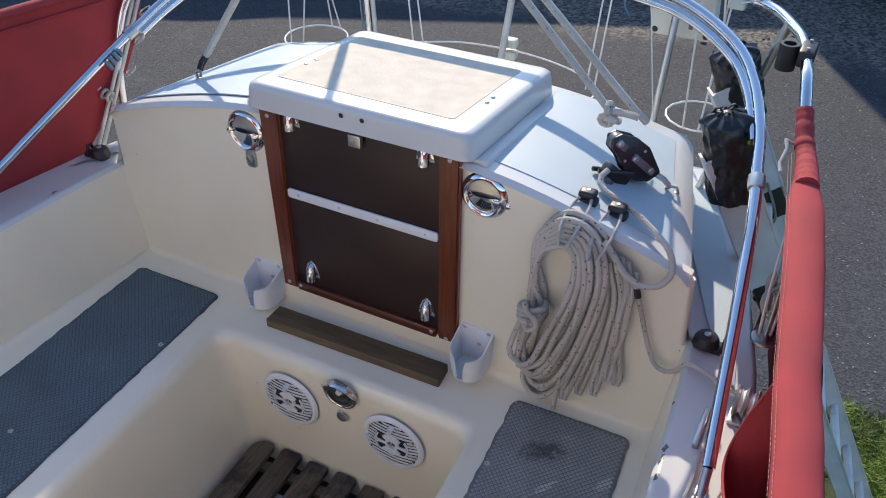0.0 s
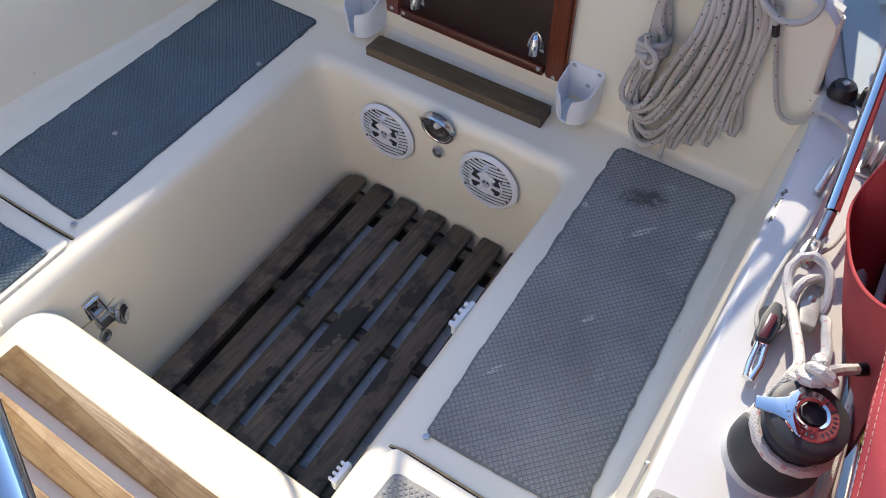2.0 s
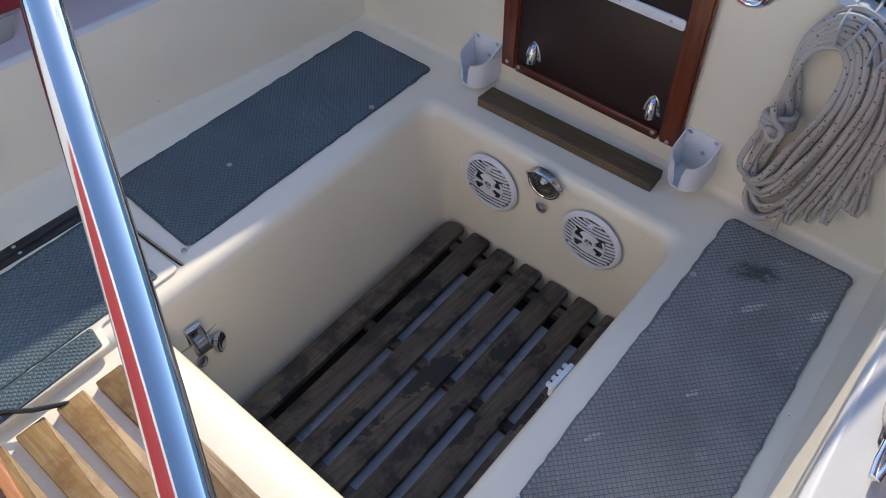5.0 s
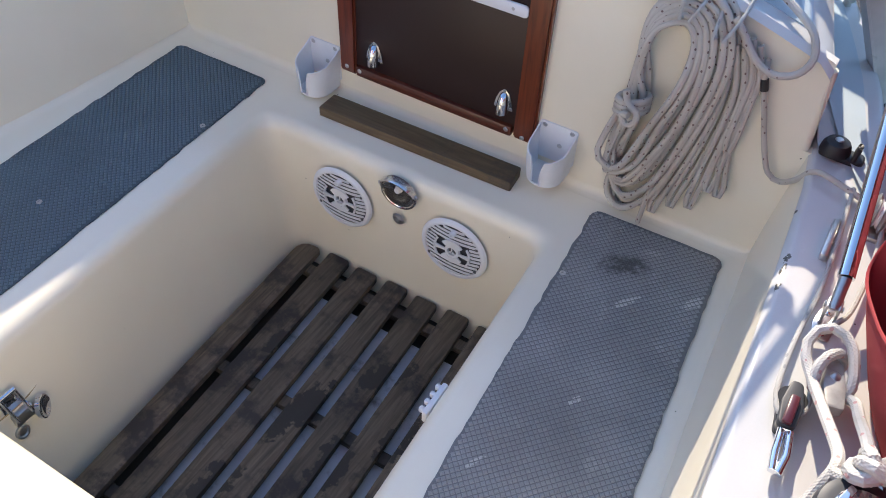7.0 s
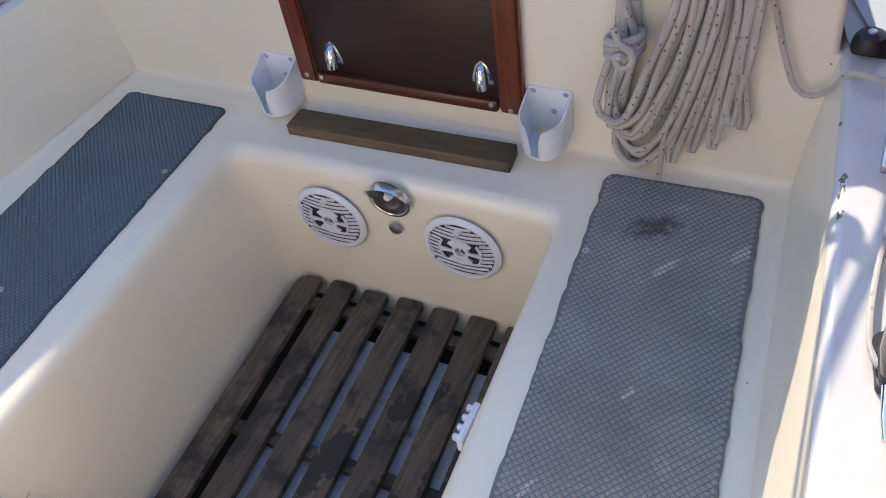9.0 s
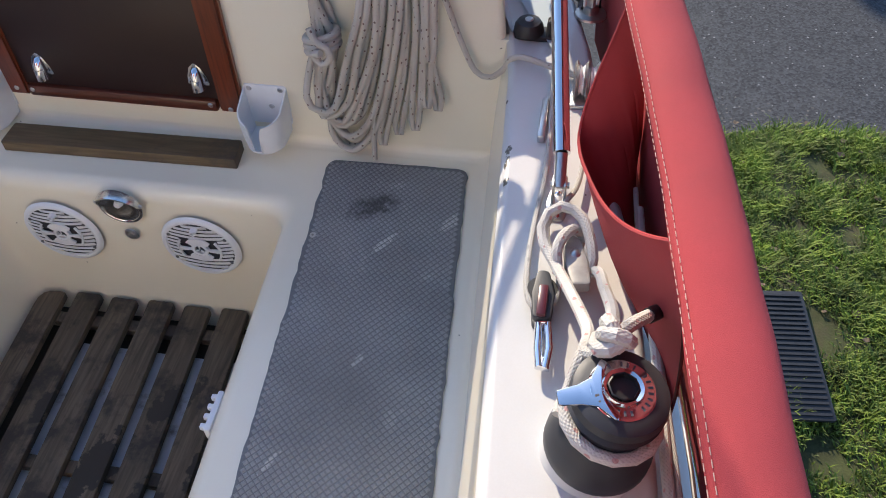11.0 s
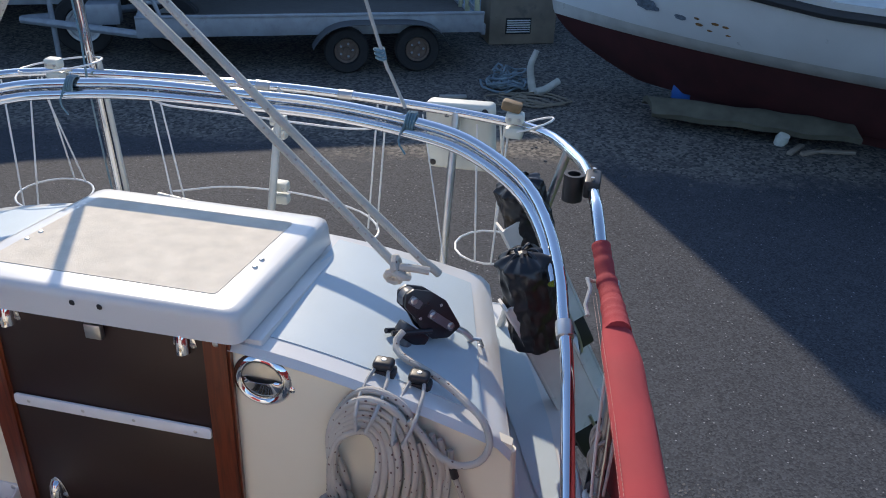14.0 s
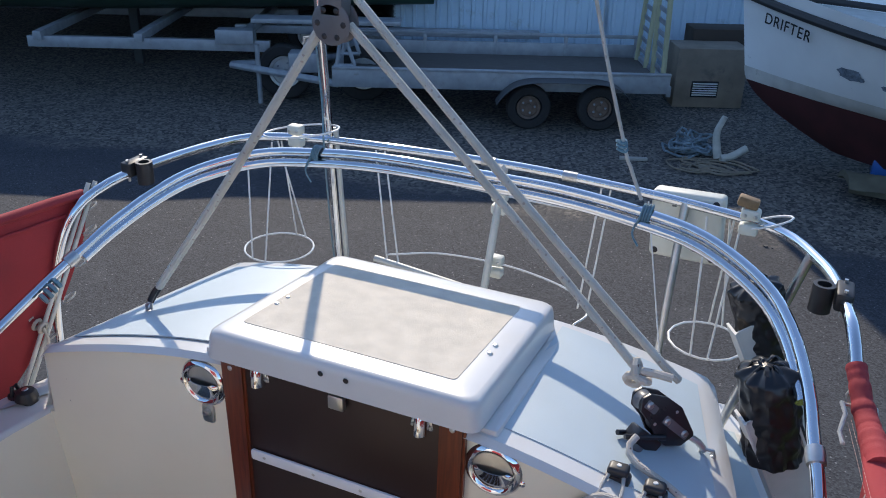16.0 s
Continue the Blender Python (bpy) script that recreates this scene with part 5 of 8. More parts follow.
# mainsheet tail: from the block over the cabin edge and back up
rope("mainsheet_tail", "cream flecked mainsheet tail looped over the cabin edge", "rope", [(0.557, 1.845, 0.585), (0.548, 1.828, 0.575), (0.552, 1.812, 0.567), (0.575, 1.795, 0.560), (0.61, 1.782, 0.555), (0.65, 1.765, 0.547), (0.700, 1.735, 0.535), (0.742, 1.705, 0.518), (0.758, 1.682, 0.488), (0.742, 1.668, 0.458), (0.705, 1.662, 0.448), (0.668, 1.662, 0.466), (0.64, 1.664, 0.50), (0.615, 1.668, 0.525)], 0.0068, ROPE)

# ---- mainsheet tackle ----
block = thing("mainsheet_block", "black fiddle block with cam cleat on the cabin roof", "pulley block", at=(0.62, 1.91, 0.54))
A, B = Vector((0.567, 1.882, 0.633)), Vector((0.639, 1.927, 0.557))
ax = (B - A).normalized()
sd = Vector((0.30, -0.80, 0.45))
sd = (sd - ax * sd.dot(ax)).normalized()
nrm = ax.cross(sd).normalized()
if nrm.z > 0:
    nrm = -nrm
frame_m = Matrix(((ax.x, nrm.x, sd.x, 0), (ax.y, nrm.y, sd.y, 0), (ax.z, nrm.z, sd.z, 0), (0, 0, 0, 1)))
base_m = Matrix.Translation(A - sd * 0.018) @ frame_m
SATIN = mat("satin_black_plastic", (0.016, 0.016, 0.020), 0.32, var=0.15, scale=30)
STRAPG = mat("grey_metal_strap", (0.20, 0.20, 0.22), 0.35, metal=0.6, var=0.1, scale=30)
CHEEK = [(-0.0216, -0.001), (-0.0125, -0.018), (0.022, -0.033), (0.063, -0.035), (0.120, -0.012), (0.127, -0.007), (0.117, 0.024), (0.086, 0.043), (0.054, 0.040), (0.025, 0.026), (-0.007, 0.020)]
for off in (-0.016, 0.016):
    part("cheek", plate(rounded(CHEEK, 0.006, 4), off - 0.003, off + 0.003, 0.001, base_m), SATIN, block)
for u, v, r in ((0.0, 0.0, 0.020), (0.055, 0.004, 0.030), (0.104, 0.002, 0.009)):
    bm = bmesh.new()
    lathe(bm, [(0.0, -0.011), (r, -0.011), (r * 0.82, 0.0), (r, 0.011), (0.0, 0.011)], base_m @ Vector((u, v, 0)), sd, 28)
    part("sheave", bm, GREYP, block, "grey sheave")
    bm = bmesh.new()
    lathe(bm, [(0.0, 0.0245), (0.004, 0.0245), (0.006, 0.0225), (0.008, 0.0205)], base_m @ Vector((u, v, 0)), sd, 14)
    part("pin_head", bm, STEEL, block, "steel pin")
for u0, u1, v in ((-0.010, 0.020, 0.001), (0.045, 0.114, 0.003)):
    bm = plate(rounded([(u0, v - 0.009), (u1, v - 0.008), (u1, v + 0.008), (u0, v + 0.009)], 0.004, 3), 0.0192, 0.0212, 0.0005, base_m)
    part("strap", bm, STRAPG, block, "grey metal side strap")
for u, v in ((0.016, 0.012), (0.022, 0.004), (0.027, -0.004), (0.032, -0.012), (0.024, 0.020), (0.060, -0.022), (0.036, 0.022)):
    bm = bmesh.new()
    lathe(bm, [(0.0, 0.0012), (0.0025, 0.0012), (0.0035, 0.0)], base_m @ Vector((u, v, 0.019)), sd, 10)
    part("rivet", bm, BLACK if u < 0.035 else STEEL, block)
bm = bmesh.new()
box(bm, (0.050, 0.058, 0.0), (0.062, 0.030, 0.036), 0.004, base_m)
part("cam_base", bm, SATIN, block)
bm = bmesh.new()
rod(bm, base_m @ Vector((0.004, 0.075, 0.012)), base_m @ Vector((0.072, 0.030, 0.022)), 0.0055, n=10)
part("cam_bar", bm, SATIN, block)
bm = bmesh.new()
rod(bm, base_m @ Vector((0.004, 0.078, -0.012)), base_m @ Vector((0.060, 0.050, -0.022)), 0.0055, n=10)
part("cam_bar", bm, SATIN, block)
for dz in (-0.012, 0.012):
    bm = bmesh.new()
    lathe(bm, [(0.0, 0.014), (0.009, 0.014), (0.013, 0.010), (0.013, 0.0)], base_m @ Vector((0.040, 0.072, dz)), nrm, 16)
    part("cam", bm, GREYP, block)
part("bail", tube([base_m @ Vector(p) for p in ((0.048, 0.070, -0.014), (0.058, 0.096, -0.013), (0.074, 0.104, 0.0), (0.080, 0.092, 0.013), (0.084, 0.066, 0.014))], 0.0042, 8), SATIN, block)
part("swivel", tube([B - sd * 0.018, B + ax * 0.012 - sd * 0.015, Vector((0.660, 1.945, 0.535)), Vector((0.674, 1.950, 0.516))], 0.007, 10), STEEL, block, "steel swivel")
deck_eye = thing("deck_eye", "steel shackle and deck eye on the cabin roof", "deck eye", "deck eyes", at=(0.682, 1.955, 0.497))
part("shackle", tube([(0.668, 1.946, 0.522), (0.690, 1.950, 0.520), (0.694, 1.956, 0.503), (0.680, 1.956, 0.497), (0.664, 1.952, 0.506)], 0.004, 8, closed=True), STEEL, deck_eye)
bm = bmesh.new()
lathe(bm, [(0.0, 0.006), (0.012, 0.005), (0.018, 0.0)], (0.684, 1.956, 0.497), (0.2, 0, 1), 18)
part("foot", bm, STEEL, deck_eye)

TOP = Vector((-0.095, 1.90, 1.265))
top_block = thing("boom_block", "grey round block on the boom tackle", "pulley block", at=tuple(TOP))
for off in (-0.016, 0.016):
    bm = bmesh.new()
    lathe(bm, [(0.0, 0.003), (0.034, 0.003), (0.040, 0.0), (0.034, -0.003), (0.0, -0.003)], TOP + Vector((0, off, 0)), (0, -1, 0), 28)
    part("cheek", bm, GREYP, top_block)
bm = bmesh.new()
box(bm, TOP + Vector((0, 0, 0.045)), (0.05, 0.038, 0.07), 0.006)
part("head", bm, GREYP, top_block)
for a in range(6):
    p = TOP + Vector((0.027 * math.cos(a * math.tau / 6), -0.019, 0.027 * math.sin(a * math.tau / 6)))
    bm = bmesh.new()
    lathe(bm, [(0.0, 0.002), (0.004, 0.0015), (0.006, 0.0)], p, (0, -1, 0), 8)
    part("rivet", bm, BLACK, top_block)
# three falls of the tackle
rope("tackle_fall", "grey weathered rope fall from boom block to deck", "rope", [TOP + Vector((-0.030, 0, -0.01)), Vector((-0.35, 1.89, 0.93)), Vector((-0.588, 1.88, 0.606))], 0.0098, ROPEG, 0.1, "tackle falls")
rope("tackle_fall", "grey weathered rope fall from boom block to deck", "rope", [TOP + Vector((0.030, 0, -0.002)), Vector((0.27, 1.885, 0.962)), Vector((0.535, 1.872, 0.71)), Vector((0.552, 1.876, 0.69))], 0.0085, ROPEG, 0.1, "tackle falls")
rope("tackle_fall", "grey weathered rope fall from boom block to deck", "rope", [TOP + Vector((0.040, 0.01, 0.045)), Vector((0.285, 1.90, 0.985)), Vector((0.578, 1.908, 0.708)), Vector((0.606, 1.922, 0.676))], 0.0085, ROPEG, 0.1, "tackle falls")
rope("tackle_lift", "grey rope leading up from the boom block", "rope", [TOP + Vector((0.02, 0, 0.08)), TOP + Vector((-0.05, 0.1, 0.6)), TOP + Vector((-0.2, 0.3, 1.8))], 0.0085, ROPEG, 0.2, "tackle falls")
knot = bmesh.new()
for c, r, t in (((0.535, 1.872, 0.712), 0.014, (1, 0, 0.3)), ((0.545, 1.868, 0.698), 0.015, (0.4, 0.3, 1)), ((0.532, 1.866, 0.690), 0.013, (0, 1, 0.4))):
    p, q = basis(t)
    sweep(knot, spline([Vector(c) + r * (math.cos(i * math.tau / 8) * p + math.sin(i * math.tau / 8) * q) for i in range(8)], 0.008, True), 0.008, 8, True)
sweep(knot, spline([(0.545, 1.866, 0.712), (0.575, 1.862, 0.716), (0.600, 1.866, 0.712)], 0.01), 0.008, 8)
solo("bowline_knot", knot, ROPE, "rope knot made fast at the fiddle block", "knot")
# snap shackle at the port foot
snap = thing("snap_shackle", "black and steel snap shackle at the tackle's port foot", "shackle", at=(-0.63, 1.88, 0.52))
part("jaw", tube([(-0.586, 1.88, 0.612), (-0.602, 1.874, 0.59), (-0.618, 1.876, 0.565), (-0.622, 1.882, 0.556), (-0.612, 1.888, 0.575), (-0.592, 1.888, 0.60)], 0.007, 10, closed=True), BLACK, snap)
part("ring", tube([(-0.618, 1.88, 0.560), (-0.632, 1.876, 0.548), (-0.638, 1.88, 0.532), (-0.626, 1.884, 0.536)], 0.0045, 8, closed=True), STEEL, snap)
bm = bmesh.new()
lathe(bm, [(0.0, 0.010), (0.008, 0.008), (0.014, 0.0)], (-0.633, 1.88, 0.521), (0, 0, 1), 14)
part("foot", bm, STEEL, snap)

# ---- arch of folded cover frame ----
def arch_pt(x, s):
    """Point in the leaning plane of the folded frame: s = 0 at the pivots, 1 at the crown."""
    return Vector((x, 1.30 + 1.05 * s, 0.352 + 0.488 * s))


ARCH = [(0.936, 0.03), (0.902, 0.28), (0.872, 0.48), (0.848, 0.585), (0.829, 0.665), (0.782, 0.777), (0.713, 0.863), (0.582, 0.942), (0.44, 0.975), (0.245, 0.997), (0.03, 1.0)]
ARCH = ARCH + [(-x, s) for x, s in ARCH[-2::-1]]
folded = thing("cover_frame", "polished steel tube frame folded back over the stern", "tube frame", at=(0, 1.3, 0.33))
part("bow", tube([arch_pt(x, s) for x, s in ARCH], 0.0128, 14, step=0.03), CHROME, folded)
inner = [(x * 0.992, s - 0.012) for x, s in ARCH[4:-3]]
part("second_bow", tube([arch_pt(x, s) + Vector((0, 0.0, -0.018)) for x, s in inner], 0.0118, 14, step=0.03), CHROME, folded)
for s in (1, -1):
    a, b = arch_pt(s * 0.936, 0.03), Vector((s * 0.938, 1.292, 0.335))
    bm = bmesh.new()
    rod(bm, a, b, 0.009)
    part("end_fitting", bm, STEEL, folded)
    bm = plate(rounded([(-0.012, -0.034), (0.012, -0.034), (0.017, -0.005), (0.011, 0.030), (-0.011, 0.030), (-0.017, -0.005)], 0.007, 4), 0, 0.006, 0.002, pose(s * 0.937, 1.292, 0.297))
    part("foot_plate", bm, STEEL, folded)
    for o in (-0.0085, 0.0085):
        bm = bmesh.new()
        box(bm, (s * 0.938 + o, 1.298, 0.322), (0.0045, 0.024, 0.044), 0.002)
        part("fork", bm, STEEL, folded)
    bm = bmesh.new()
    rod(bm, (s * 0.938 - 0.014, 1.300, 0.334), (s * 0.938 + 0.014, 1.300, 0.334), 0.005, n=12)
    part("pivot_pin", bm, STEEL, folded)
    for o in (-0.024, 0.022):
        bm = bmesh.new()
        lathe(bm, [(0, 0.003), (0.003, 0.0025), (0.0055, 0)], (s * 0.937, 1.292 + o, 0.303), (0, 0, 1), 10)
        part("screw", bm, CHROME, folded)
    p = arch_pt(s * 0.857, 0.55)
    bm = bmesh.new()
    lathe(bm, [(0.013, -0.016), (0.017, -0.016), (0.018, 0.0), (0.017, 0.016), (0.013, 0.016)], p, arch_pt(0.83, 0.665) - arch_pt(0.857, 0.55) if s > 0 else arch_pt(-0.83, 0.665) - arch_pt(-0.857, 0.55), 18)
    part("collar", bm, STEEL, folded)
bm = bmesh.new()
for k in range(4):
    p, q = arch_pt(-0.842, 0.44 + 0.014 * k), arch_pt(-0.840, 0.447 + 0.014 * k)
    rod(bm, p, q, 0.0145)
tagged(part("tape_band", bm, TEAL, folded, "dark tape bands"), kind="stuff")

# ---- stern rail ----
RZ = 0.76
RAIL = [(-1.12, 0.2), (-1.06, 0.9), (-0.985, 1.55), (-0.915, 1.98), (-0.895, 2.12), (-0.865, 2.27), (-0.80, 2.49), (-0.70, 2.57), (-0.526, 2.616), (-0.18, 2.65), (0.08, 2.655), (0.374, 2.625), (0.616, 2.575), (0.74, 2.515), (0.815, 2.40), (0.853, 2.30), (0.885, 2.12)]
rail = thing("stern_rail", "polished steel tube rail round the stern", "rail", at=(0, 2.5, 0.3))
part("top_rail", tube([(-0.965, 1.88, 0.30), (-0.970, 1.90, 0.45), (-0.965, 1.93, 0.58), (-0.940, 1.98, 0.69), (-0.908, 2.08, 0.742)] + [(x, y, RZ) for x, y in RAIL[5:]] + [(0.902, 2.06, 0.712), (0.920, 2.0, 0.676), (0.935, 1.93, 0.660), (0.984, 1.60, 0.652)], 0.0128, 14, step=0.03), CHROME, rail)
for (x, y), (x2, y2) in (((0.495, 2.60), (0.497, 2.46)), ((-0.012, 2.655), (-0.01, 2.48)), ((0.80, 2.42), (0.68, 2.34))):
    bm = bmesh.new()
    rod(bm, (x, y, RZ), (x2, y2, 0.29), 0.011, n=14)
    part("post", bm, STEEL if abs(x) > 0.3 else ALU, rail)
for x, y in ((-0.06, 2.655), (0.18, 2.648)):
    bm = bmesh.new()
    rod(bm, (x - 0.02, y + 0.001, RZ), (x + 0.02, y - 0.001, RZ), 0.0145, n=14)
    part("sleeve", bm, STEEL, rail)


def rod_holder(x, y, s):
    ob = thing("rail_clamp", "black plastic rod-holder clamp on the stern rail", "clamp", "rail clamps", at=(x, y, RZ))
    bm = bmesh.new()
    box(bm, (x, y, RZ + 0.004), (0.034, 0.075, 0.040), 0.006)
    part("jaw", bm, BLACK, ob)
    bm = bmesh.new()
    lathe(bm, [(0.014, 0.03), (0.022, 0.03), (0.022, -0.03), (0.014, -0.03), (0.014, 0.03)], (x - s * 0.04, y - 0.008, RZ - 0.004), (0, 0, 1), 24)
    part("socket", bm, BLACK, ob)
    for dy in (-0.026, 0.026):
        bm = bmesh.new()
        rod(bm, (x, y + dy, RZ - 0.03), (x, y + dy, RZ + 0.03), 0.004)
        part("bolt", bm, STEEL, ob, "steel bolt")


rod_holder(0.868, 2.235, 1)
rod_holder(-0.893, 2.165, -1)

# equipment box on the rail
ebox = thing("equipment_box", "grey-white plastic equipment box clamped to the stern rail", "equipment box", at=(0.52, 2.64, 0.6))
em = Matrix.Translation((0.504, 2.636, 0.688)) @ Matrix.Rotation(radians(-8), 4, "Z") @ Matrix.Rotation(radians(-4), 4, "Y")
bm = bmesh.new()
box(bm, (0, 0, 0), (0.185, 0.05, 0.185), 0.012, em, 3)
part("case", bm, OFFW, ebox)
for dx in (-0.075, 0.075):
    for dz in (-0.075, 0.075):
        bm = bmesh.new()
        lathe(bm, [(0.0, 0.0015), (0.007, 0.0015), (0.009, 0.0)], em @ Vector((dx, -0.0255, dz)), em.to_3x3() @ Vector((0, -1, 0)), 12)
        part("screw_hole", bm, BLACK, ebox)
for dz in (-0.055, 0.06):
    bm = bmesh.new()
    box(bm, (-0.03 if dz > 0 else 0.03, -0.0255, dz), (0.012, 0.002, 0.012), 0.002, em)
    part("boss", bm, GREYP, ebox)


def insulator(x, y, z, ring=None):
    ob = thing("wire_insulator", "yellowed plastic clamp block with wire loop", "clamp", "wire clamp blocks", at=(x, y, z))
    for dz in (-0.019, 0.019):
        bm = bmesh.new()
        box(bm, (x, y - 0.012, z + dz), (0.046, 0.034, 0.030), 0.008)
        part("half", bm, OFFW, ob)
    for dx in (-0.012, 0.012):
        bm = bmesh.new()
        lathe(bm, [(0.0, 0.003), (0.004, 0.002), (0.005, 0.0)], (x + dx, y - 0.029, z + 0.018), (0, -1, 0), 10)
        part("screw", bm, STEEL, ob)
    if ring:
        part("wire_loop", tube([(x + ring[0] * math.cos(a) + ring[2], y + 0.6 * ring[0] * math.sin(a), z + ring[1] + 0.022 * math.cos(a)) for a in [i * math.tau / 14 for i in range(14)]], 0.0028, 8, closed=True), WIRE, ob)
    return ob


insulator(-0.64, 2.575, 0.775, (0.125, 0.012, 0.01))
ob = insulator(0.655, 2.555, 0.765, (0.055, 0.0, 0.04))
bm = bmesh.new()
box(bm, (0.645, 2.545, 0.812), (0.05, 0.03, 0.026), 0.006, Matrix.Translation((0.645, 2.545, 0.812)) @ Matrix.Rotation(0.2, 4, "Y") @ Matrix.Translation((-0.645, -2.545, -0.812)))
part("brown_cap", bm, mat("browned_plastic", (0.22, 0.14, 0.07), 0.6, var=0.3, scale=40), ob, "browned plastic cap")
insulator(-0.012, 2.64, 0.655)
insulator(0.0, 2.60, 0.475)


# wire fender baskets
def basket(x, y, zt, zb, r, lean=0.0):
    ob = thing("fender_basket", "white coated wire fender basket hanging from the rail", "wire basket", "fender baskets", at=(x, y, zb))
    part("ring", tube([(x + lean + r * math.cos(a), y + 0.02 + r * math.sin(a), zb) for a in [i * math.tau / 16 for i in range(16)]], 0.0032, 8, closed=True), WIRE, ob)
    for a, k in ((1.25, 0.9), (1.62, 0.55), (4.45, 0.9), (4.9, 0.55)):
        bm = bmesh.new()
        rod(bm, (x + 0.85 * r * math.cos(a) - 0.45 * r * (k > 0.6) + 0.2 * r, y + 0.35 * r * math.sin(a), zt), (x + lean + r * math.cos(a), y + 0.02 + r * math.sin(a), zb), 0.0028, n=7)
        part("upright", bm, WIRE, ob)
    return ob


basket(-0.768, 2.60, 0.74, 0.355, 0.112)
basket(0.60, 2.62, 0.74, 0.36, 0.10)
# a wide wire hoop at the middle of the stern
hoop = thing("wire_hoop", "wide white coated wire hoop slung under the stern rail", "wire hoop", at=(-0.08, 2.65, 0.4))
part("top_wire", tube([(-0.425, 2.66, 0.70), (-0.40, 2.70, 0.655), (-0.25, 2.78, 0.62), (-0.02, 2.80, 0.605), (0.16, 2.75, 0.625), (0.265, 2.68, 0.668), (0.275, 2.66, 0.70)], 0.0032, 8), WIRE, hoop)
part("bottom_wire", tube([(-0.385, 2.66, 0.395), (-0.25, 2.78, 0.375), (-0.02, 2.80, 0.37), (0.18, 2.76, 0.355), (0.26, 2.68, 0.34), (0.24, 2.60, 0.335)], 0.0032, 8), WIRE, hoop)
for x, x2 in ((-0.425, -0.385), (-0.395, -0.345), (0.265, 0.235), (0.29, 0.262)):
    bm = bmesh.new()
    rod(bm, (x, 2.66, 0.74), (x2, 2.655, 0.36), 0.0028, n=7)
    part("upright", bm, WIRE, hoop)
bm = bmesh.new()
rod(bm, (-0.40, 2.60, 0.405), (-0.10, 2.60, 0.375), 0.011, n=12)
solo("boathook_tube", bm, ALU, "grey metal tube lying across the stern", "tube")
solo("stay_wire", tube([(0.40, 2.62, 0.74), (0.47, 2.52, 0.50), (0.53, 2.42, 0.31)], 0.002, 6), WIRE, "thin wire stay from box to deck", "wire")

# flag staff and cords
staff = thing("flagstaff", "tall thin aluminium staff fixed to the stern rail", "staff", at=(-0.54, 2.63, 0.29))
bm = bmesh.new()
rod(bm, (-0.535, 2.62, 0.29), (-0.625, 2.64, 1.75), 0.0125, n=14)
part("pole", bm, CHROME, staff)
bm = bmesh.new()
rod(bm, (-0.505, 2.615, 0.29), (-0.538, 2.62, 0.80), 0.008, n=12)
part("side_strut", bm, ALU, staff)
solo("halyard", tube([(-0.590, 2.612, 1.05), (-0.578, 2.604, 0.96), (-0.566, 2.596, 0.86), (-0.556, 2.58, 0.74), (-0.548, 2.585, 0.52), (-0.536, 2.59, 0.32)], 0.003, 8), TEAL, "thin blue-green cord on the staff", "cord", "thin cords")
for x, s in ((-0.425, 0.976), (0.435, 0.975)):
    bm = bmesh.new()
    for k in range(4):
        c = arch_pt(x + 0.006 * k, s)
        sweep(bm, spline([c + Vector((0.004 * math.sin(a), 0.019 * math.cos(a), 0.021 * math.sin(a))) for a in [i * math.tau / 10 for i in range(10)]], 0.01, True), 0.003, 6, True)
    sweep(bm, spline([arch_pt(x, s) + Vector(p) for p in ((0, -0.02, 0), (-0.012, -0.03, -0.04), (0.004, -0.03, -0.07))], 0.01), 0.0025, 6)
    solo("cord_lashing", bm, TEAL, "blue-green cord lashed round the frame tube", "lashing", "cord lashings")
solo("topping_line", tube([(0.425, 2.345, 0.85), (0.392, 2.335, 0.93), (0.372, 2.33, 0.985), (0.26, 2.33, 1.35), (-0.03, 2.33, 2.4)], 0.0042, 8), CORD, "grey line leading up from the folded frame", "rope")
bm = bmesh.new()
for k in range(3):
    c = Vector((0.372 - 0.002 * k, 2.33, 0.965 + 0.009 * k))
    sweep(bm, spline([c + Vector((0.010 * math.cos(a), 0.010 * math.sin(a), 0.002 * math.sin(2 * a))) for a in [i * math.tau / 8 for i in range(8)]], 0.008, True), 0.004, 6, True)
solo("line_knot", bm, TEAL, "small knot in a line above the frame", "knot")
solo("hanging_hook", tube([(-0.585, 2.612, 1.04), (-0.600, 2.600, 1.062), (-0.618, 2.598, 1.060), (-0.622, 2.598, 1.040)], 0.0045, 8), CORD, "bent end of a thin cord", "cord", "thin cords")

# ---- red weather cloths ----
ROLL = [(2.03, 0.915), (1.98, 0.930), (1.6, 0.984), (1.3, 1.020), (1.14, 1.044), (0.97, 1.066), (0.5, 1.115), (-0.3, 1.16)]


def roll_x(y):
    return lerp(sorted(ROLL), y)


cloth = thing("weather_cloth", "red canvas weather cloth laced along the starboard guard rail", "canvas cloth", "weather cloths", at=(1.05, 1.0, 0.3))


def roll_surface(u, v):
    y = 2.02 - 2.3 * u
    w = 0.012 + 0.022 * min(1, u * 9)
    a = v * math.tau
    wr = 0.0025 * noise.noise((y * 14, v * 5, 0.3))
    return Vector((roll_x(y) + (w + wr) * math.cos(a), y, 0.655 + (0.010 + 0.009 * min(1, u * 8) + wr) * math.sin(a)))


part("top_roll", surf(roll_surface, 90, 18), RED, cloth)


def outer_fall(u, v):
    y = 1.93 - 2.2 * u
    out = lerp([(0.8, 0.100), (1.1, 0.085), (1.5, 0.055), (2.0, 0.03)], y)
    x = roll_x(y) + 0.004 + out * v ** 0.9
    return Vector((x + 0.007 * v * noise.noise((y * 5, v * 3, 1.7)), y, 0.652 - 0.50 * v))


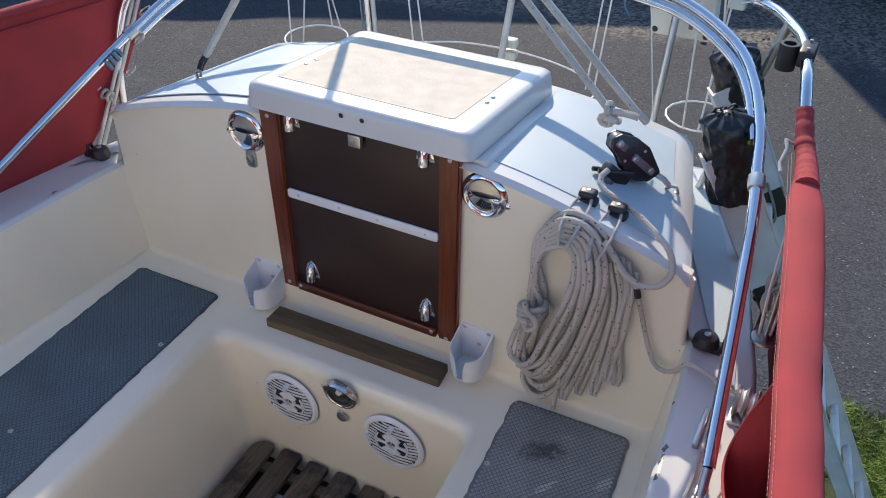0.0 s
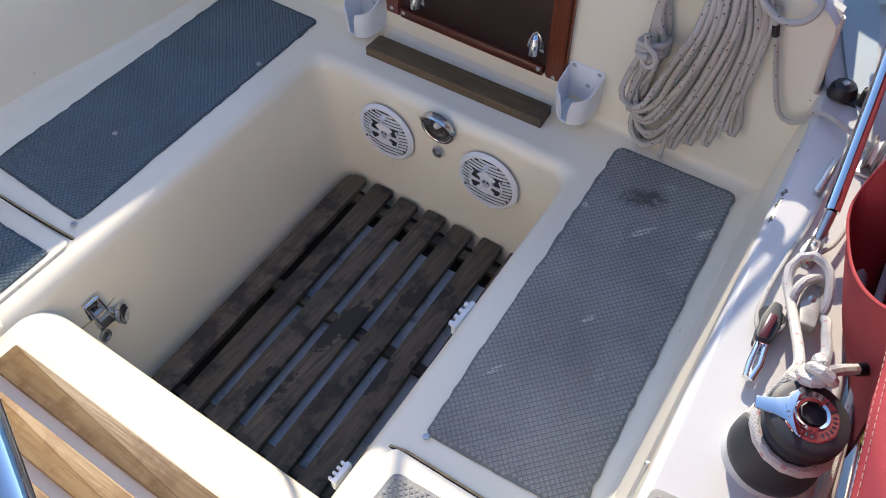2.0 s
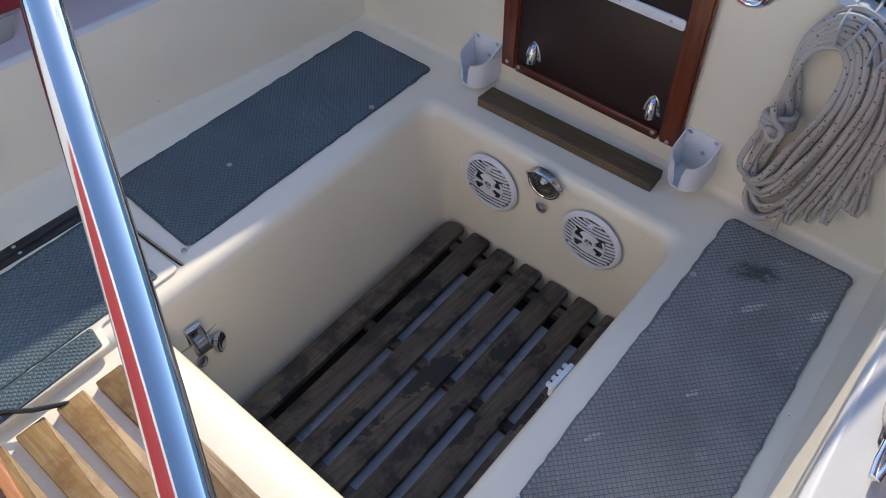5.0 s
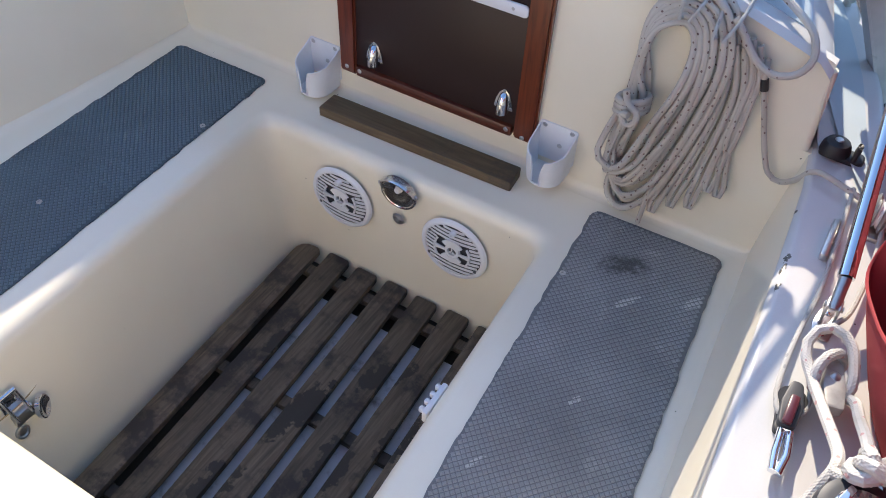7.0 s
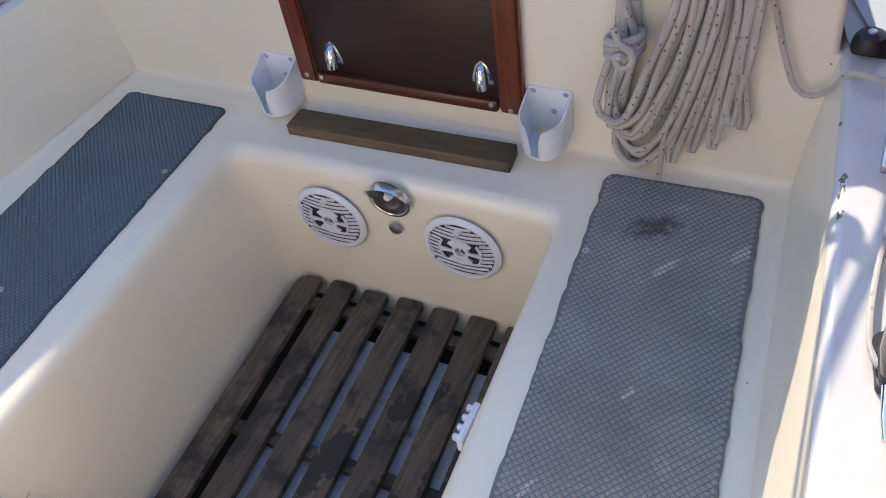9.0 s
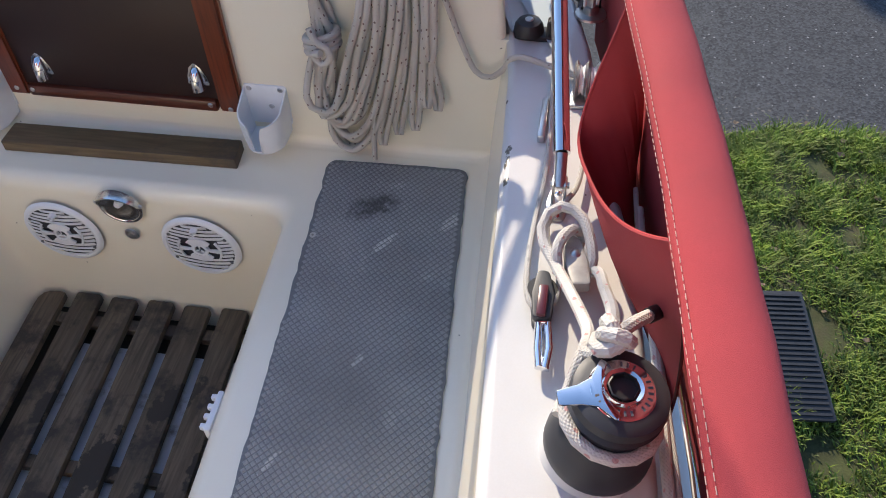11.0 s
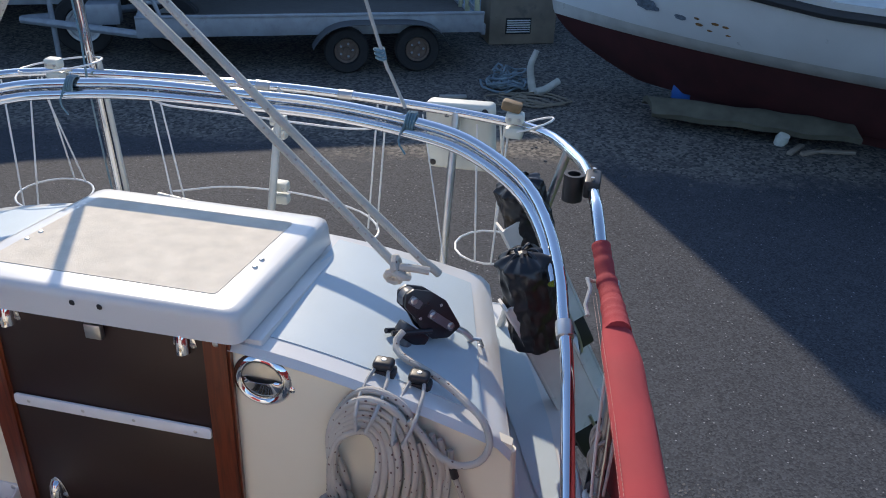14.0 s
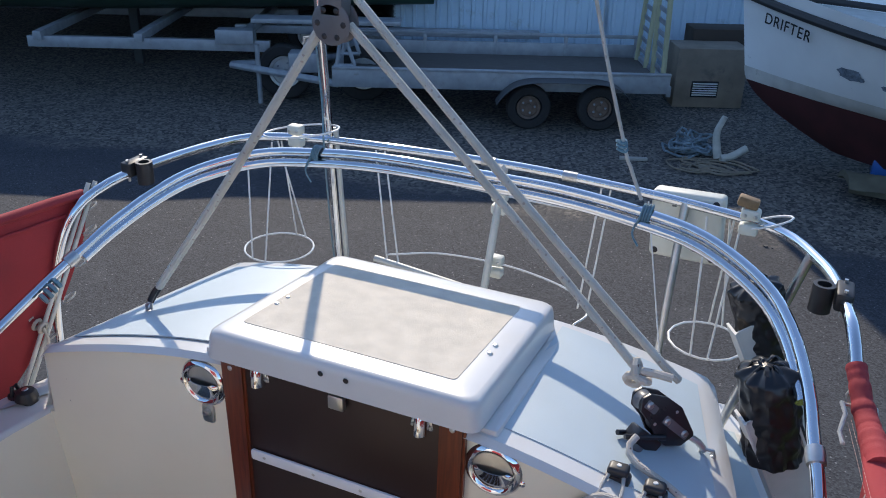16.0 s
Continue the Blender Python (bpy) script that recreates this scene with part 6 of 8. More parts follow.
part("outer_panel", surf(outer_fall, 90, 22, 0.0015), RED, cloth)


# an inner sheet hangs open from the roll: a sagging free hem, its aft end sewn to the roll
HEM = spline([(1.050, 0.958, 0.605), (1.030, 1.015, 0.55), (1.010, 1.089, 0.49), (0.991, 1.17, 0.44), (0.974, 1.245, 0.41), (0.962, 1.305, 0.392), (0.958, 1.345, 0.392), (0.962, 1.368, 0.42), (0.974, 1.372, 0.48), (0.990, 1.362, 0.555), (1.004, 1.345, 0.63)], 0.005)
FOOT = spline([(1.104, 0.985, 0.24), (1.090, 1.10, 0.235), (1.074, 1.22, 0.235), (1.052, 1.36, 0.235), (1.046, 1.42, 0.24)], 0.005)


def pocket_sheet(u, v):
    a = HEM[min(len(HEM) - 1, int(u * (len(HEM) - 1) + 0.5))]
    e = FOOT[min(len(FOOT) - 1, int(u * (len(FOOT) - 1) + 0.5))]
    belly = math.sin(math.pi * min(1, u * 1.15)) if u < 0.87 else 0.0
    m = (a + e) / 2 + Vector((0.036 - 0.060 * belly ** 1.5, 0.006 * math.sin(u * 9), -0.03))
    p = a * (1 - v) ** 2 + m * (2 * v * (1 - v)) + e * v ** 2
    return p + Vector((0.004 * v * noise.noise((p.y * 9, v * 4, 2.2)), 0, 0))


part("pocket", surf(pocket_sheet, 60, 24, 0.0015), RED, cloth, "open sagging pocket of the red cloth")
part("pocket_hem", tube([pocket_sheet(i / 40, 0.0) for i in range(41)], 0.0026, 6), RED, cloth)
part("pocket_seam", tube([pocket_sheet(0.0, i / 12) + Vector((-0.001, -0.001, 0)) for i in range(13)], 0.0022, 6), mat("dark_red_binding", (0.07, 0.008, 0.01), 0.9), cloth, "dark bound edge")
SLEEVE = spline([(0.902, 2.06, 0.712), (0.912, 2.025, 0.692), (0.922, 1.99, 0.672), (0.934, 1.945, 0.660), (0.951, 1.84, 0.657)], 0.004)
bm = bmesh.new()
sweep(bm, SLEEVE, lambda t: 0.0175 + 0.007 * t + 0.0022 * noise.noise((t * 23, 1.3, 0.2)) + 0.0007 * math.sin(t * 37) * (t < 0.4), 14)
part("end_sleeve", bm, RED, cloth, "gathered red end sleeve round the rail")
for ang in (2.62, 2.98):
    st = bmesh.new()
    y = 1.95
    while y > -0.2:
        ends = [(roll_x(q) + 0.0350 * math.cos(ang), q, 0.655 + 0.0200 * math.sin(ang)) for q in (y, y - 0.006)]
        rod(st, ends[0], ends[1], 0.00045, n=4)
        y -= 0.0095
    tagged(part("stitching", st, STITCH, cloth, "pale stitching"), kind="stuff")
part("tie", tube([(0.915, 2.005, 0.66), (0.895, 1.995, 0.665), (0.885, 1.975, 0.68), (0.893, 1.955, 0.672), (0.888, 1.925, 0.652), (0.895, 1.90, 0.645)], 0.004, 8), CORD, cloth, "white cord tie")
for k, yy in enumerate((2.03, 1.985)):
    bm = bmesh.new()
    sweep(bm, spline([(roll_x(yy) + 0.018 * math.cos(a), yy, 0.665 + 0.018 * math.sin(a)) for a in [i * math.tau / 10 for i in range(10)]], 0.01, True), 0.0035, 6, True)
    part("lashing", bm, CORD, cloth, "white cord lashing")

pcloth = thing("weather_cloth", "red canvas weather cloth laced to the port rail", "canvas cloth", "weather cloths", at=(-1.05, 1.0, 0.3))


def port_panel(u, v):
    y = 2.03 - 2.2 * u - 0.30 * v * v * (1 - u)
    x = -lerp(sorted(ROLL), y) - 0.035 - 0.025 * math.sin(v * math.pi) * min(1, u * 5)
    return Vector((x + 0.008 * noise.noise((y * 4, v * 3, 8.2)), y, 0.72 - 0.46 * v + 0.05 * u))


part("panel", surf(port_panel, 70, 24, 0.0015), RED, pcloth)
part("top_hem", tube([port_panel(i / 24, 0.01) + Vector((0, 0, 0.006)) for i in range(25)], 0.016, 10, flat=0.8), RED, pcloth)
part("hem_seam", tube([port_panel(i / 24, 0.09) + Vector((0.006, 0, 0)) for i in range(25)], 0.004, 6), RED, pcloth)
lace = thing("cloth_stay", "pale tube and lashings at the end of the port cloth", "tube", at=(-0.93, 1.95, 0.3))
for o in (0.0, 0.018):
    bm = bmesh.new()
    rod(bm, port_panel(0, 0) + Vector((0.014 + o * 0.3, 0.012 + o, 0.03)), port_panel(0, 1) + Vector((0.014 + o * 0.3, 0.012 + o, -0.03)), 0.006, n=10)
    part("tube", bm, ALU, lace)
for v in (0.08, 0.22, 0.40, 0.58, 0.76):
    p = port_panel(0, v) + Vector((0.006, 0.012, 0))
    part("loop", tube([p + Vector((0.010 * math.cos(a), 0.022 * math.sin(a), 0.006 * math.sin(a))) for a in [i * math.tau / 8 for i in range(8)]], 0.0025, 6, closed=True), CORD, lace)
kn = bmesh.new()
for k in range(4):
    c = port_panel(0.03, 0.66) + Vector((0.03 - 0.02 * k, 0.0, 0.004 * k))
    sweep(kn, spline([c + Vector((0.006 * math.sin(a), 0.012 * math.cos(a), 0.014 * math.sin(a))) for a in [i * math.tau / 8 for i in range(8)]], 0.008, True), 0.005, 6, True)
sweep(kn, spline([port_panel(0.03, 0.66) + Vector(p) for p in ((0.03, 0, 0), (0.04, 0, -0.03), (0.03, 0.002, -0.07))], 0.01), 0.0045, 6)
solo("lashing_knot", kn, ROPE, "straw-coloured lashing on the port frame tube", "lashing")

# ---- coaming fittings ----
def cam_fairlead(x, y, z, s):
    ob = thing("cam_cleat", "black plastic cam cleat on the coaming", "cleat", "coaming cleats", at=(x, y, z))
    bm = plate(rounded(rect(x - 0.040, x + 0.040, y - 0.018, y + 0.018), 0.014), z, z + 0.010, 0.003)
    part("base", bm, BLACK, ob)
    bm = bmesh.new()
    lathe(bm, [(0.0, 0.026), (0.010, 0.026), (0.013, 0.024), (0.021, 0.022), (0.026, 0.014), (0.028, 0.0)], (x - s * 0.014, y, z + 0.008), (0, 0, 1), 26)
    part("drum", bm, BLACK, ob)
    bm = bmesh.new()
    lathe(bm, [(0.0, 0.0285), (0.006, 0.028), (0.008, 0.026)], (x - s * 0.014, y, z + 0.008), (0, 0, 1), 16)
    part("screw", bm, STEEL, ob, "steel screw")
    part("fairlead", tube([(x + s * 0.022, y - 0.012, z + 0.008), (x + s * 0.024, y - 0.006, z + 0.032), (x + s * 0.024, y + 0.006, z + 0.032), (x + s * 0.022, y + 0.012, z + 0.008)], 0.005, 8), BLACK, ob)


cam_fairlead(0.865, 1.715, 0.300, 1)
cam_fairlead(-0.905, 1.70, 0.300, -1)

# winch on its pedestal
WX, WY = 1.014, 0.900
WZ = 0.318
ped = bmesh.new()
lathe(ped, [(0.080, -0.05), (0.068, -0.02), (0.060, 0.006), (0.057, 0.020), (0.0, 0.020)], (WX - 0.002, WY, 0.30), (0.12, -0.05, 1), 36)
part("winch_pedestal", ped, WHITE, boat, "white moulded winch pedestal")
DARKR = mat("dark_grey_rubber", (0.034, 0.036, 0.042), 0.5, var=0.12, scale=20)
winch = thing("sheet_winch", "dark grey self-tailing winch with a polished steel cap", "winch", at=(WX, WY, WZ))
wa = Vector((0.10, -0.04, 1)).normalized()
WC = Vector((WX, WY, WZ))
bm = bmesh.new()
lathe(bm, [(0.060, -0.008), (0.0625, -0.002), (0.0620, 0.012), (0.056, 0.030), (0.048, 0.045), (0.043, 0.062)], WC, wa, 40)
part("drum_skirt", bm, DARKR, winch)
bm = bmesh.new()
lathe(bm, [(0.046, 0.058), (0.044, 0.088), (0.048, 0.092), (0.053, 0.098), (0.044, 0.104), (0.053, 0.110), (0.051, 0.121), (0.042, 0.126), (0.0, 0.126)], WC, wa, 40)
part("jaw_ring", bm, DARKR, winch)
bm = bmesh.new()
lathe(bm, [(0.014, 0.120), (0.017, 0.132), (0.021, 0.1335), (0.023, 0.129), (0.034, 0.128), (0.038, 0.124), (0.038, 0.120)], WC, wa, 36)
part("cap", bm, CHROME, winch, "polished cap with engraved ring")
bm = bmesh.new()
lathe(bm, [(0.0, 0.1275), (0.0145, 0.1275), (0.0155, 0.1340), (0.0172, 0.1332)], WC, wa, 8)
part("handle_socket", bm, BLACK, winch, "dark star socket")
pa, pb = basis(wa)
bm = plate(rounded([(-0.068, -0.010), (-0.045, -0.013), (-0.030, -0.018), (-0.016, -0.036), (-0.010, -0.030), (-0.019, -0.012), (-0.020, 0.0), (-0.019, 0.012), (-0.010, 0.030), (-0.016, 0.036), (-0.030, 0.016), (-0.045, 0.010), (-0.068, 0.007)], 0.003, 3), 0.1285, 0.1315, 0.001)
# the arm slopes down to the jaws
for v in bm.verts:
    v.co.z += 0.20 * min(0.0, v.co.x + 0.012) - 0.02 * v.co.x
bmesh.ops.transform(bm, matrix=Matrix.Translation(WC) @ wa.to_track_quat("Z", "Y").to_matrix().to_4x4() @ Matrix.Rotation(radians(-52), 4, "Z"), verts=bm.verts)
part("feeder_arm", bm, CHROME, winch, "polished feeder arm")
bm = bmesh.new()
q = wa.to_track_quat("Z", "Y").to_matrix().to_4x4()
for k in range(26):
    if k % 9 in (4, 8) or 10 < k < 15:
        continue
    box(bm, (0.0288, 0, 0.1287), (0.0055, 0.0022, 0.0008), 0.0, Matrix.Translation(WC) @ q @ Matrix.Rotation(k * math.tau / 26 - 1.2, 4, "Z"))
tagged(part("engraving", bm, GREYP, winch, "engraved marks round the cap"), kind="stuff")
# turns of sheet on the winch and on to the cleat
turns = []
for k in range(17):
    a = 4.7 + k * 0.42
    turns.append(WC + wa * (0.050 + 0.0018 * k) + (0.0535 - 0.0001 * k) * (math.cos(a) * pa + math.sin(a) * pb))
lead = [(0.985, 0.948, 0.425), (0.990, 0.985, 0.408), (0.984, 1.022, 0.388), (0.966, 1.085, 0.358), (0.944, 1.145, 0.337), (0.926, 1.178, 0.340), (0.921, 1.200, 0.346), (0.928, 1.221, 0.355), (0.944, 1.231, 0.360), (0.962, 1.224, 0.362), (0.975, 1.211, 0.360), (0.986, 1.188, 0.351), (0.993, 1.160, 0.338), (0.985, 1.140, 0.322), (0.970, 1.150, 0.315)]
sheet = thing("genoa_sheet", "white rope with red flecks on winch and jam cleat", "rope", at=(0.98, 1.0, 0.32))
bm = bmesh.new()
sweep(bm, spline(turns + [Vector(p) for p in lead], 0.012), 0.0078, 9)
part("loaded_part", bm, ROPEW, sheet)
bm = bmesh.new()
back = [(1.012, 0.955, 0.452), (1.015, 0.982, 0.436), (1.015, 1.034, 0.400), (1.008, 1.090, 0.366), (1.002, 1.134, 0.342), (0.988, 1.155, 0.318), (0.964, 1.140, 0.316), (0.948, 1.140, 0.330), (0.944, 1.155, 0.348), (0.950, 1.178, 0.356), (0.964, 1.200, 0.350), (0.976, 1.205, 0.336), (0.972, 1.190, 0.318)]
sweep(bm, spline([Vector(p) for p in back], 0.012), 0.0078, 9)
part("slack_part", bm, ROPEW, sheet)
bm = bmesh.new()
for c, r, t in (((1.012, 0.950, 0.462), 0.0150, (1, 0.5, 0.2)), ((1.016, 0.944, 0.464), 0.0145, (0.2, 1, 0.5)), ((1.008, 0.942, 0.458), 0.0140, (-0.4, 0.3, 1))):
    p, q = basis(t)
    sweep(bm, spline([Vector(c) + r * (math.cos(i * math.tau / 8) * p + math.sin(i * math.tau / 8) * q) for i in range(8)], 0.008, True), 0.0088, 8, True)
sweep(bm, spline([(1.020, 0.955, 0.458), (1.036, 0.980, 0.446), (1.056, 1.008, 0.428)], 0.01), 0.0078, 9)
sweep(bm, spline([(1.004, 0.935, 0.450), (0.996, 0.940, 0.435), (0.985, 0.948, 0.425)], 0.008), 0.0078, 9)
part("knot", bm, ROPEW, sheet)
solo("rope_end_cap", tube([(1.053, 1.004, 0.4305), (1.065, 1.020, 0.4195)], 0.0092, 10), BLACK, "dark whipped rope end", "whipping")
# lines lying along the outer edge of the side deck
rope("lazy_sheet", "white rope with red flecks along the deck edge", "rope", [(1.056, 1.30, 0.300), (1.064, 1.19, 0.300), (1.076, 1.10, 0.300), (1.086, 1.00, 0.300), (1.095, 0.88, 0.300), (1.104, 0.77, 0.300), (1.13, 0.40, 0.300), (1.14, 0.1, 0.300)], 0.0070, ROPEW)
rope("guard_wire", "thin grey wire stretched outside the deck edge", "wire", [(1.076, 1.200, 0.32), (1.112, 0.93, 0.32), (1.126, 0.79, 0.32), (1.175, 0.20, 0.32)], 0.0028, STEEL, 0.05)
rope("edge_line", "thin cream line along the deck edge under the cloth", "rope", [(1.050, 1.34, 0.302), (1.056, 1.25, 0.302), (1.070, 1.16, 0.302), (1.084, 1.06, 0.300), (1.10, 0.94, 0.296), (1.115, 0.80, 0.294), (1.14, 0.5, 0.29)], 0.0040, CORD)

CLEATA = mat("worn_cleat_alloy", (0.40, 0.38, 0.35), 0.55, metal=0.3, var=0.2, scale=40, dirt=(0.25, 0.23, 0.2), dscale=60)
jam = thing("horn_cleat", "worn grey alloy cleat under the coiled sheet", "cleat", at=(0.970, 1.158, 0.30))
jm = pose(0.971, 1.154, 0.327, 0, 0, 12)
bm = plate(rounded([(-0.012, -0.044), (0.013, -0.044), (0.016, -0.006), (0.012, 0.034), (0.0, 0.046), (-0.012, 0.034), (-0.016, -0.006)], 0.006, 4), 0.0, 0.016, 0.004, jm)
part("body", bm, CLEATA, jam)
bm = bmesh.new()
box(bm, (0, 0, -0.014), (0.018, 0.045, 0.030), 0.004, jm)
part("base", bm, CLEATA, jam)
bm = bmesh.new()
lathe(bm, [(0, 0.003), (0.006, 0.002), (0.008, 0)], jm @ Vector((0, 0.01, 0.016)), (0, 0, 1), 12)
part("screw", bm, STEEL, jam)

# snap block on the coaming
sblock = thing("snatch_block", "grey block with steel snap shackle lying on the coaming", "pulley block", at=(0.93, 1.08, 0.30))
for dz, w in ((0.006, 0.020), (0.024, 0.020)):
    bm = plate(rounded([(0.923, 1.060), (0.946, 1.060), (0.948, 1.10), (0.938, 1.140), (0.922, 1.140), (0.918, 1.10)], 0.009, 4), 0.300 + dz - 0.005, 0.300 + dz + 0.005, 0.002)
    part("cheek", bm, DARKR, sblock)
bm = bmesh.new()
lathe(bm, [(0.0, 0.0), (0.020, 0.0), (0.016, 0.006), (0.020, 0.012), (0.0, 0.012)], (0.931, 1.115, 0.309), (0, 0, 1), 24)
part("sheave", bm, BLACK, sblock)
# the strap's maroon is a reflection put into its base colour
bm = bmesh.new()
box(bm, (0.933, 1.085, 0.333), (0.013, 0.05, 0.008), 0.003)
part("strap", bm, mat("maroon_reflection", (0.10, 0.02, 0.03), 0.3), sblock, "strap with a maroon reflection in its colour")
part("snap", tube([(0.932, 1.058, 0.318), (0.934, 1.02, 0.318), (0.938, 0.994, 0.316), (0.946, 0.992, 0.316), (0.948, 1.02, 0.320), (0.943, 1.058, 0.320)], 0.0058, 10, closed=True), CHROME, sblock, "polished snap shackle")
rope("block_line", "thin cream line rove through the small block", "rope", [(0.905, 1.62, 0.312), (0.911, 1.50, 0.308), (0.914, 1.415, 0.308), (0.914, 1.33, 0.308), (0.909, 1.256, 0.308), (0.907, 1.17, 0.312), (0.911, 1.11, 0.316), (0.921, 1.085, 0.318), (0.934, 1.082, 0.318), (0.949, 1.10, 0.318), (0.950, 1.15, 0.312), (0.928, 1.215, 0.312), (0.930, 1.250, 0.312), (0.950, 1.280, 0.322), (0.965, 1.33, 0.315), (0.972, 1.45, 0.312), (0.968, 1.55, 0.32)], 0.0042, CORD)
bm = bmesh.new()
box(bm, (0.900, 1.475, 0.306), (0.012, 0.10, 0.016), 0.003)
solo("track_end", bm, STEEL, "dull steel track end on the coaming", "track")
# turning block at the rail
tb = thing("turning_block", "twin-sheave steel turning block by the guard rail", "pulley block", at=(0.967, 1.555, 0.29))
for dx in (-0.022, -0.004, 0.014):
    bm = bmesh.new()
    lathe(bm, [(0.0, 0.004), (0.028, 0.004), (0.033, 0.0), (0.028, -0.004), (0.0, -0.004)], (0.967 + dx, 1.555, 0.330), (1, 0, 0), 26)
    part("cheek", bm, STEEL, tb)
for dx in (-0.013, 0.005):
    bm = bmesh.new()
    lathe(bm, [(0.0, 0.004), (0.026, 0.004), (0.021, 0.0), (0.026, -0.004), (0.0, -0.004)], (0.967 + dx, 1.555, 0.330), (1, 0, 0), 24)
    part("sheave", bm, WPLAS, tb)
bm = bmesh.new()
box(bm, (0.963, 1.555, 0.300), (0.05, 0.075, 0.012), 0.004)
part("base", bm, STEEL, tb)

# guard-rail post with a hank of cord, by the turning block
post = thing("guard_post", "thin steel guard-rail post under the red cloth", "rail post", at=(0.955, 1.80, 0.30))
bm = bmesh.new()
rod(bm, (0.958, 1.80, 0.30), (0.952, 1.84, 0.655), 0.009, n=12)
part("tube", bm, STEEL, post)
bm = bmesh.new()
lathe(bm, [(0.0, 0.02), (0.013, 0.02), (0.015, 0.006), (0.028, 0.004), (0.030, 0.0)], (0.958, 1.80, 0.297), (0, 0, 1), 20)
part("foot", bm, STEEL, post)
for k, (dx, dy) in enumerate(((0.004, -0.014), (-0.010, -0.012), (0.012, -0.004))):
    bm = tube([(0.950 + dx, 1.85 + dy, 0.65), (0.955 + dx * 1.4, 1.80 + dy, 0.46), (0.956 + dx, 1.77 + dy, 0.34)], 0.0032, 7)
    part("wire", bm, WIRE if k else STEEL, post)
hank = thing("cord_hank", "hank of grey cord tied on the guard-rail post", "cord", at=(0.955, 1.815, 0.38))
hk = random.Random(11)
for k in range(9):
    c = Vector((0.955 + hk.uniform(-0.008, 0.008), 1.815 + hk.uniform(-0.010, 0.010), 0.40 + hk.uniform(-0.02, 0.02)))
    w, h = hk.uniform(0.010, 0.018), hk.uniform(0.025, 0.045)
    bm = bmesh.new()
    sweep(bm, spline([c + Vector((w * math.cos(a), 0.012 * math.cos(a + k), h * math.sin(a))) for a in [i * math.tau / 9 for i in range(9)]], 0.01, True), 0.0038, 7, True)
    part("loop", bm, CORD, hank)
mc = thing("deck_cleat", "dull alloy horn cleat on the side deck", "cleat", at=(0.745, 2.32, 0.30))
part("horn", tube([(0.735, 2.385, 0.330), (0.738, 2.36, 0.327), (0.745, 2.32, 0.324), (0.752, 2.28, 0.327), (0.756, 2.255, 0.331)], lambda t: 0.006 + 0.006 * math.sin(math.pi * t), 10), ALU, mc)
for dy in (-0.022, 0.022):
    bm = bmesh.new()
    rod(bm, (0.745, 2.32 + dy, 0.296), (0.745, 2.32 + dy, 0.322), 0.010, 0.008, n=12)
    part("leg", bm, ALU, mc)

# step pad on the coaming, with large diamonds
ob = thing("step_pad", "light grey moulded step pad with bold diamond tread", "rubber pad", at=(0.93, 0.55, 0.302))
PADC = [(0.918, 0.30), (0.975, 0.30), (0.958, 0.778), (0.900, 0.770)]
PADM = mat("pad_grey", (0.27, 0.265, 0.25), 0.65, var=0.1, scale=14, fine=0.15)
part("sheet", plate(rounded(PADC, 0.014), 0.3005, 0.3035, 0.001), PADM, ob)
me = tread(PADC, 0.014, 0.0165, 0.022, 0.3035, (0.0074, 0.0056))
me.materials.append(PADM)
t = new("tread", me)
t.parent = ob
t.matrix_parent_inverse = Matrix.Translation(ob.location).inverted()
tagged(t, "bold raised diamonds", kind="stuff")
bm = bmesh.new()
lathe(bm, [(0, 0.005), (0.004, 0.004), (0.006, 0)], (0.878, 0.812, 0.27), (-1, 0, 0.2), 10)
solo("coaming_screw", bm, STEEL, "steel screw in the coaming wall", "screw")
bm = plate(rounded([(0.990, 0.44), (1.078, 0.44), (1.066, 0.722), (0.990, 0.686)], 0.016), 0.228, 0.256, 0.006)
solo("instrument_cover", bm, GREYP, "dark grey plastic cover on the coaming", "cover")

# ---- ladder with bagged ends alongside ----
LADDER = mat("dull_ladder_alloy", (0.62, 0.60, 0.56), 0.6, metal=0.0, var=0.12, scale=12, dirt=(0.30, 0.29, 0.25), dirt_at=0.62, dscale=30)


def stile(name, a, b, w, h, parent):
    a, b = Vector(a), Vector(b)
    d = (b - a).normalized()
    side = d.cross(Vector((0, 0, 1))).normalized()
    up = side.cross(d)
    m = Matrix(((d.x, side.x, up.x, 0), (d.y, side.y, up.y, 0), (d.z, side.z, up.z, 0), (0, 0, 0, 1)))
    L = (b - a).length
    bm = bmesh.new()
    hw, hh, tw, tf = w / 2, h / 2, 0.004, 0.006
    prof = [(hw + 0.003, hh), (hw + 0.003, hh - 0.005), (hw, hh - 0.006), (hw, 0.006 - hh), (hw + 0.003, 0.005 - hh), (hw + 0.003, -hh), (-hw, -hh), (-hw, tf - hh), (hw - tw, tf - hh), (hw - tw, hh - tf), (-hw, hh - tf), (-hw, hh)]
    ends = [[bm.verts.new(Matrix.Translation(a) @ m @ Vector((k * L, p, q))) for p, q in prof] for k in (0, 1)]
    for k in range(12):
        bm.faces.new((ends[0][k], ends[0][(k + 1) % 12], ends[1][(k + 1) % 12], ends[1][k]))
    bm.faces.new(ends[0][::-1])
    bm.faces.new(ends[1])
    bmesh.ops.recalc_face_normals(bm, faces=bm.faces)
    return part(name, bm, LADDER, parent)


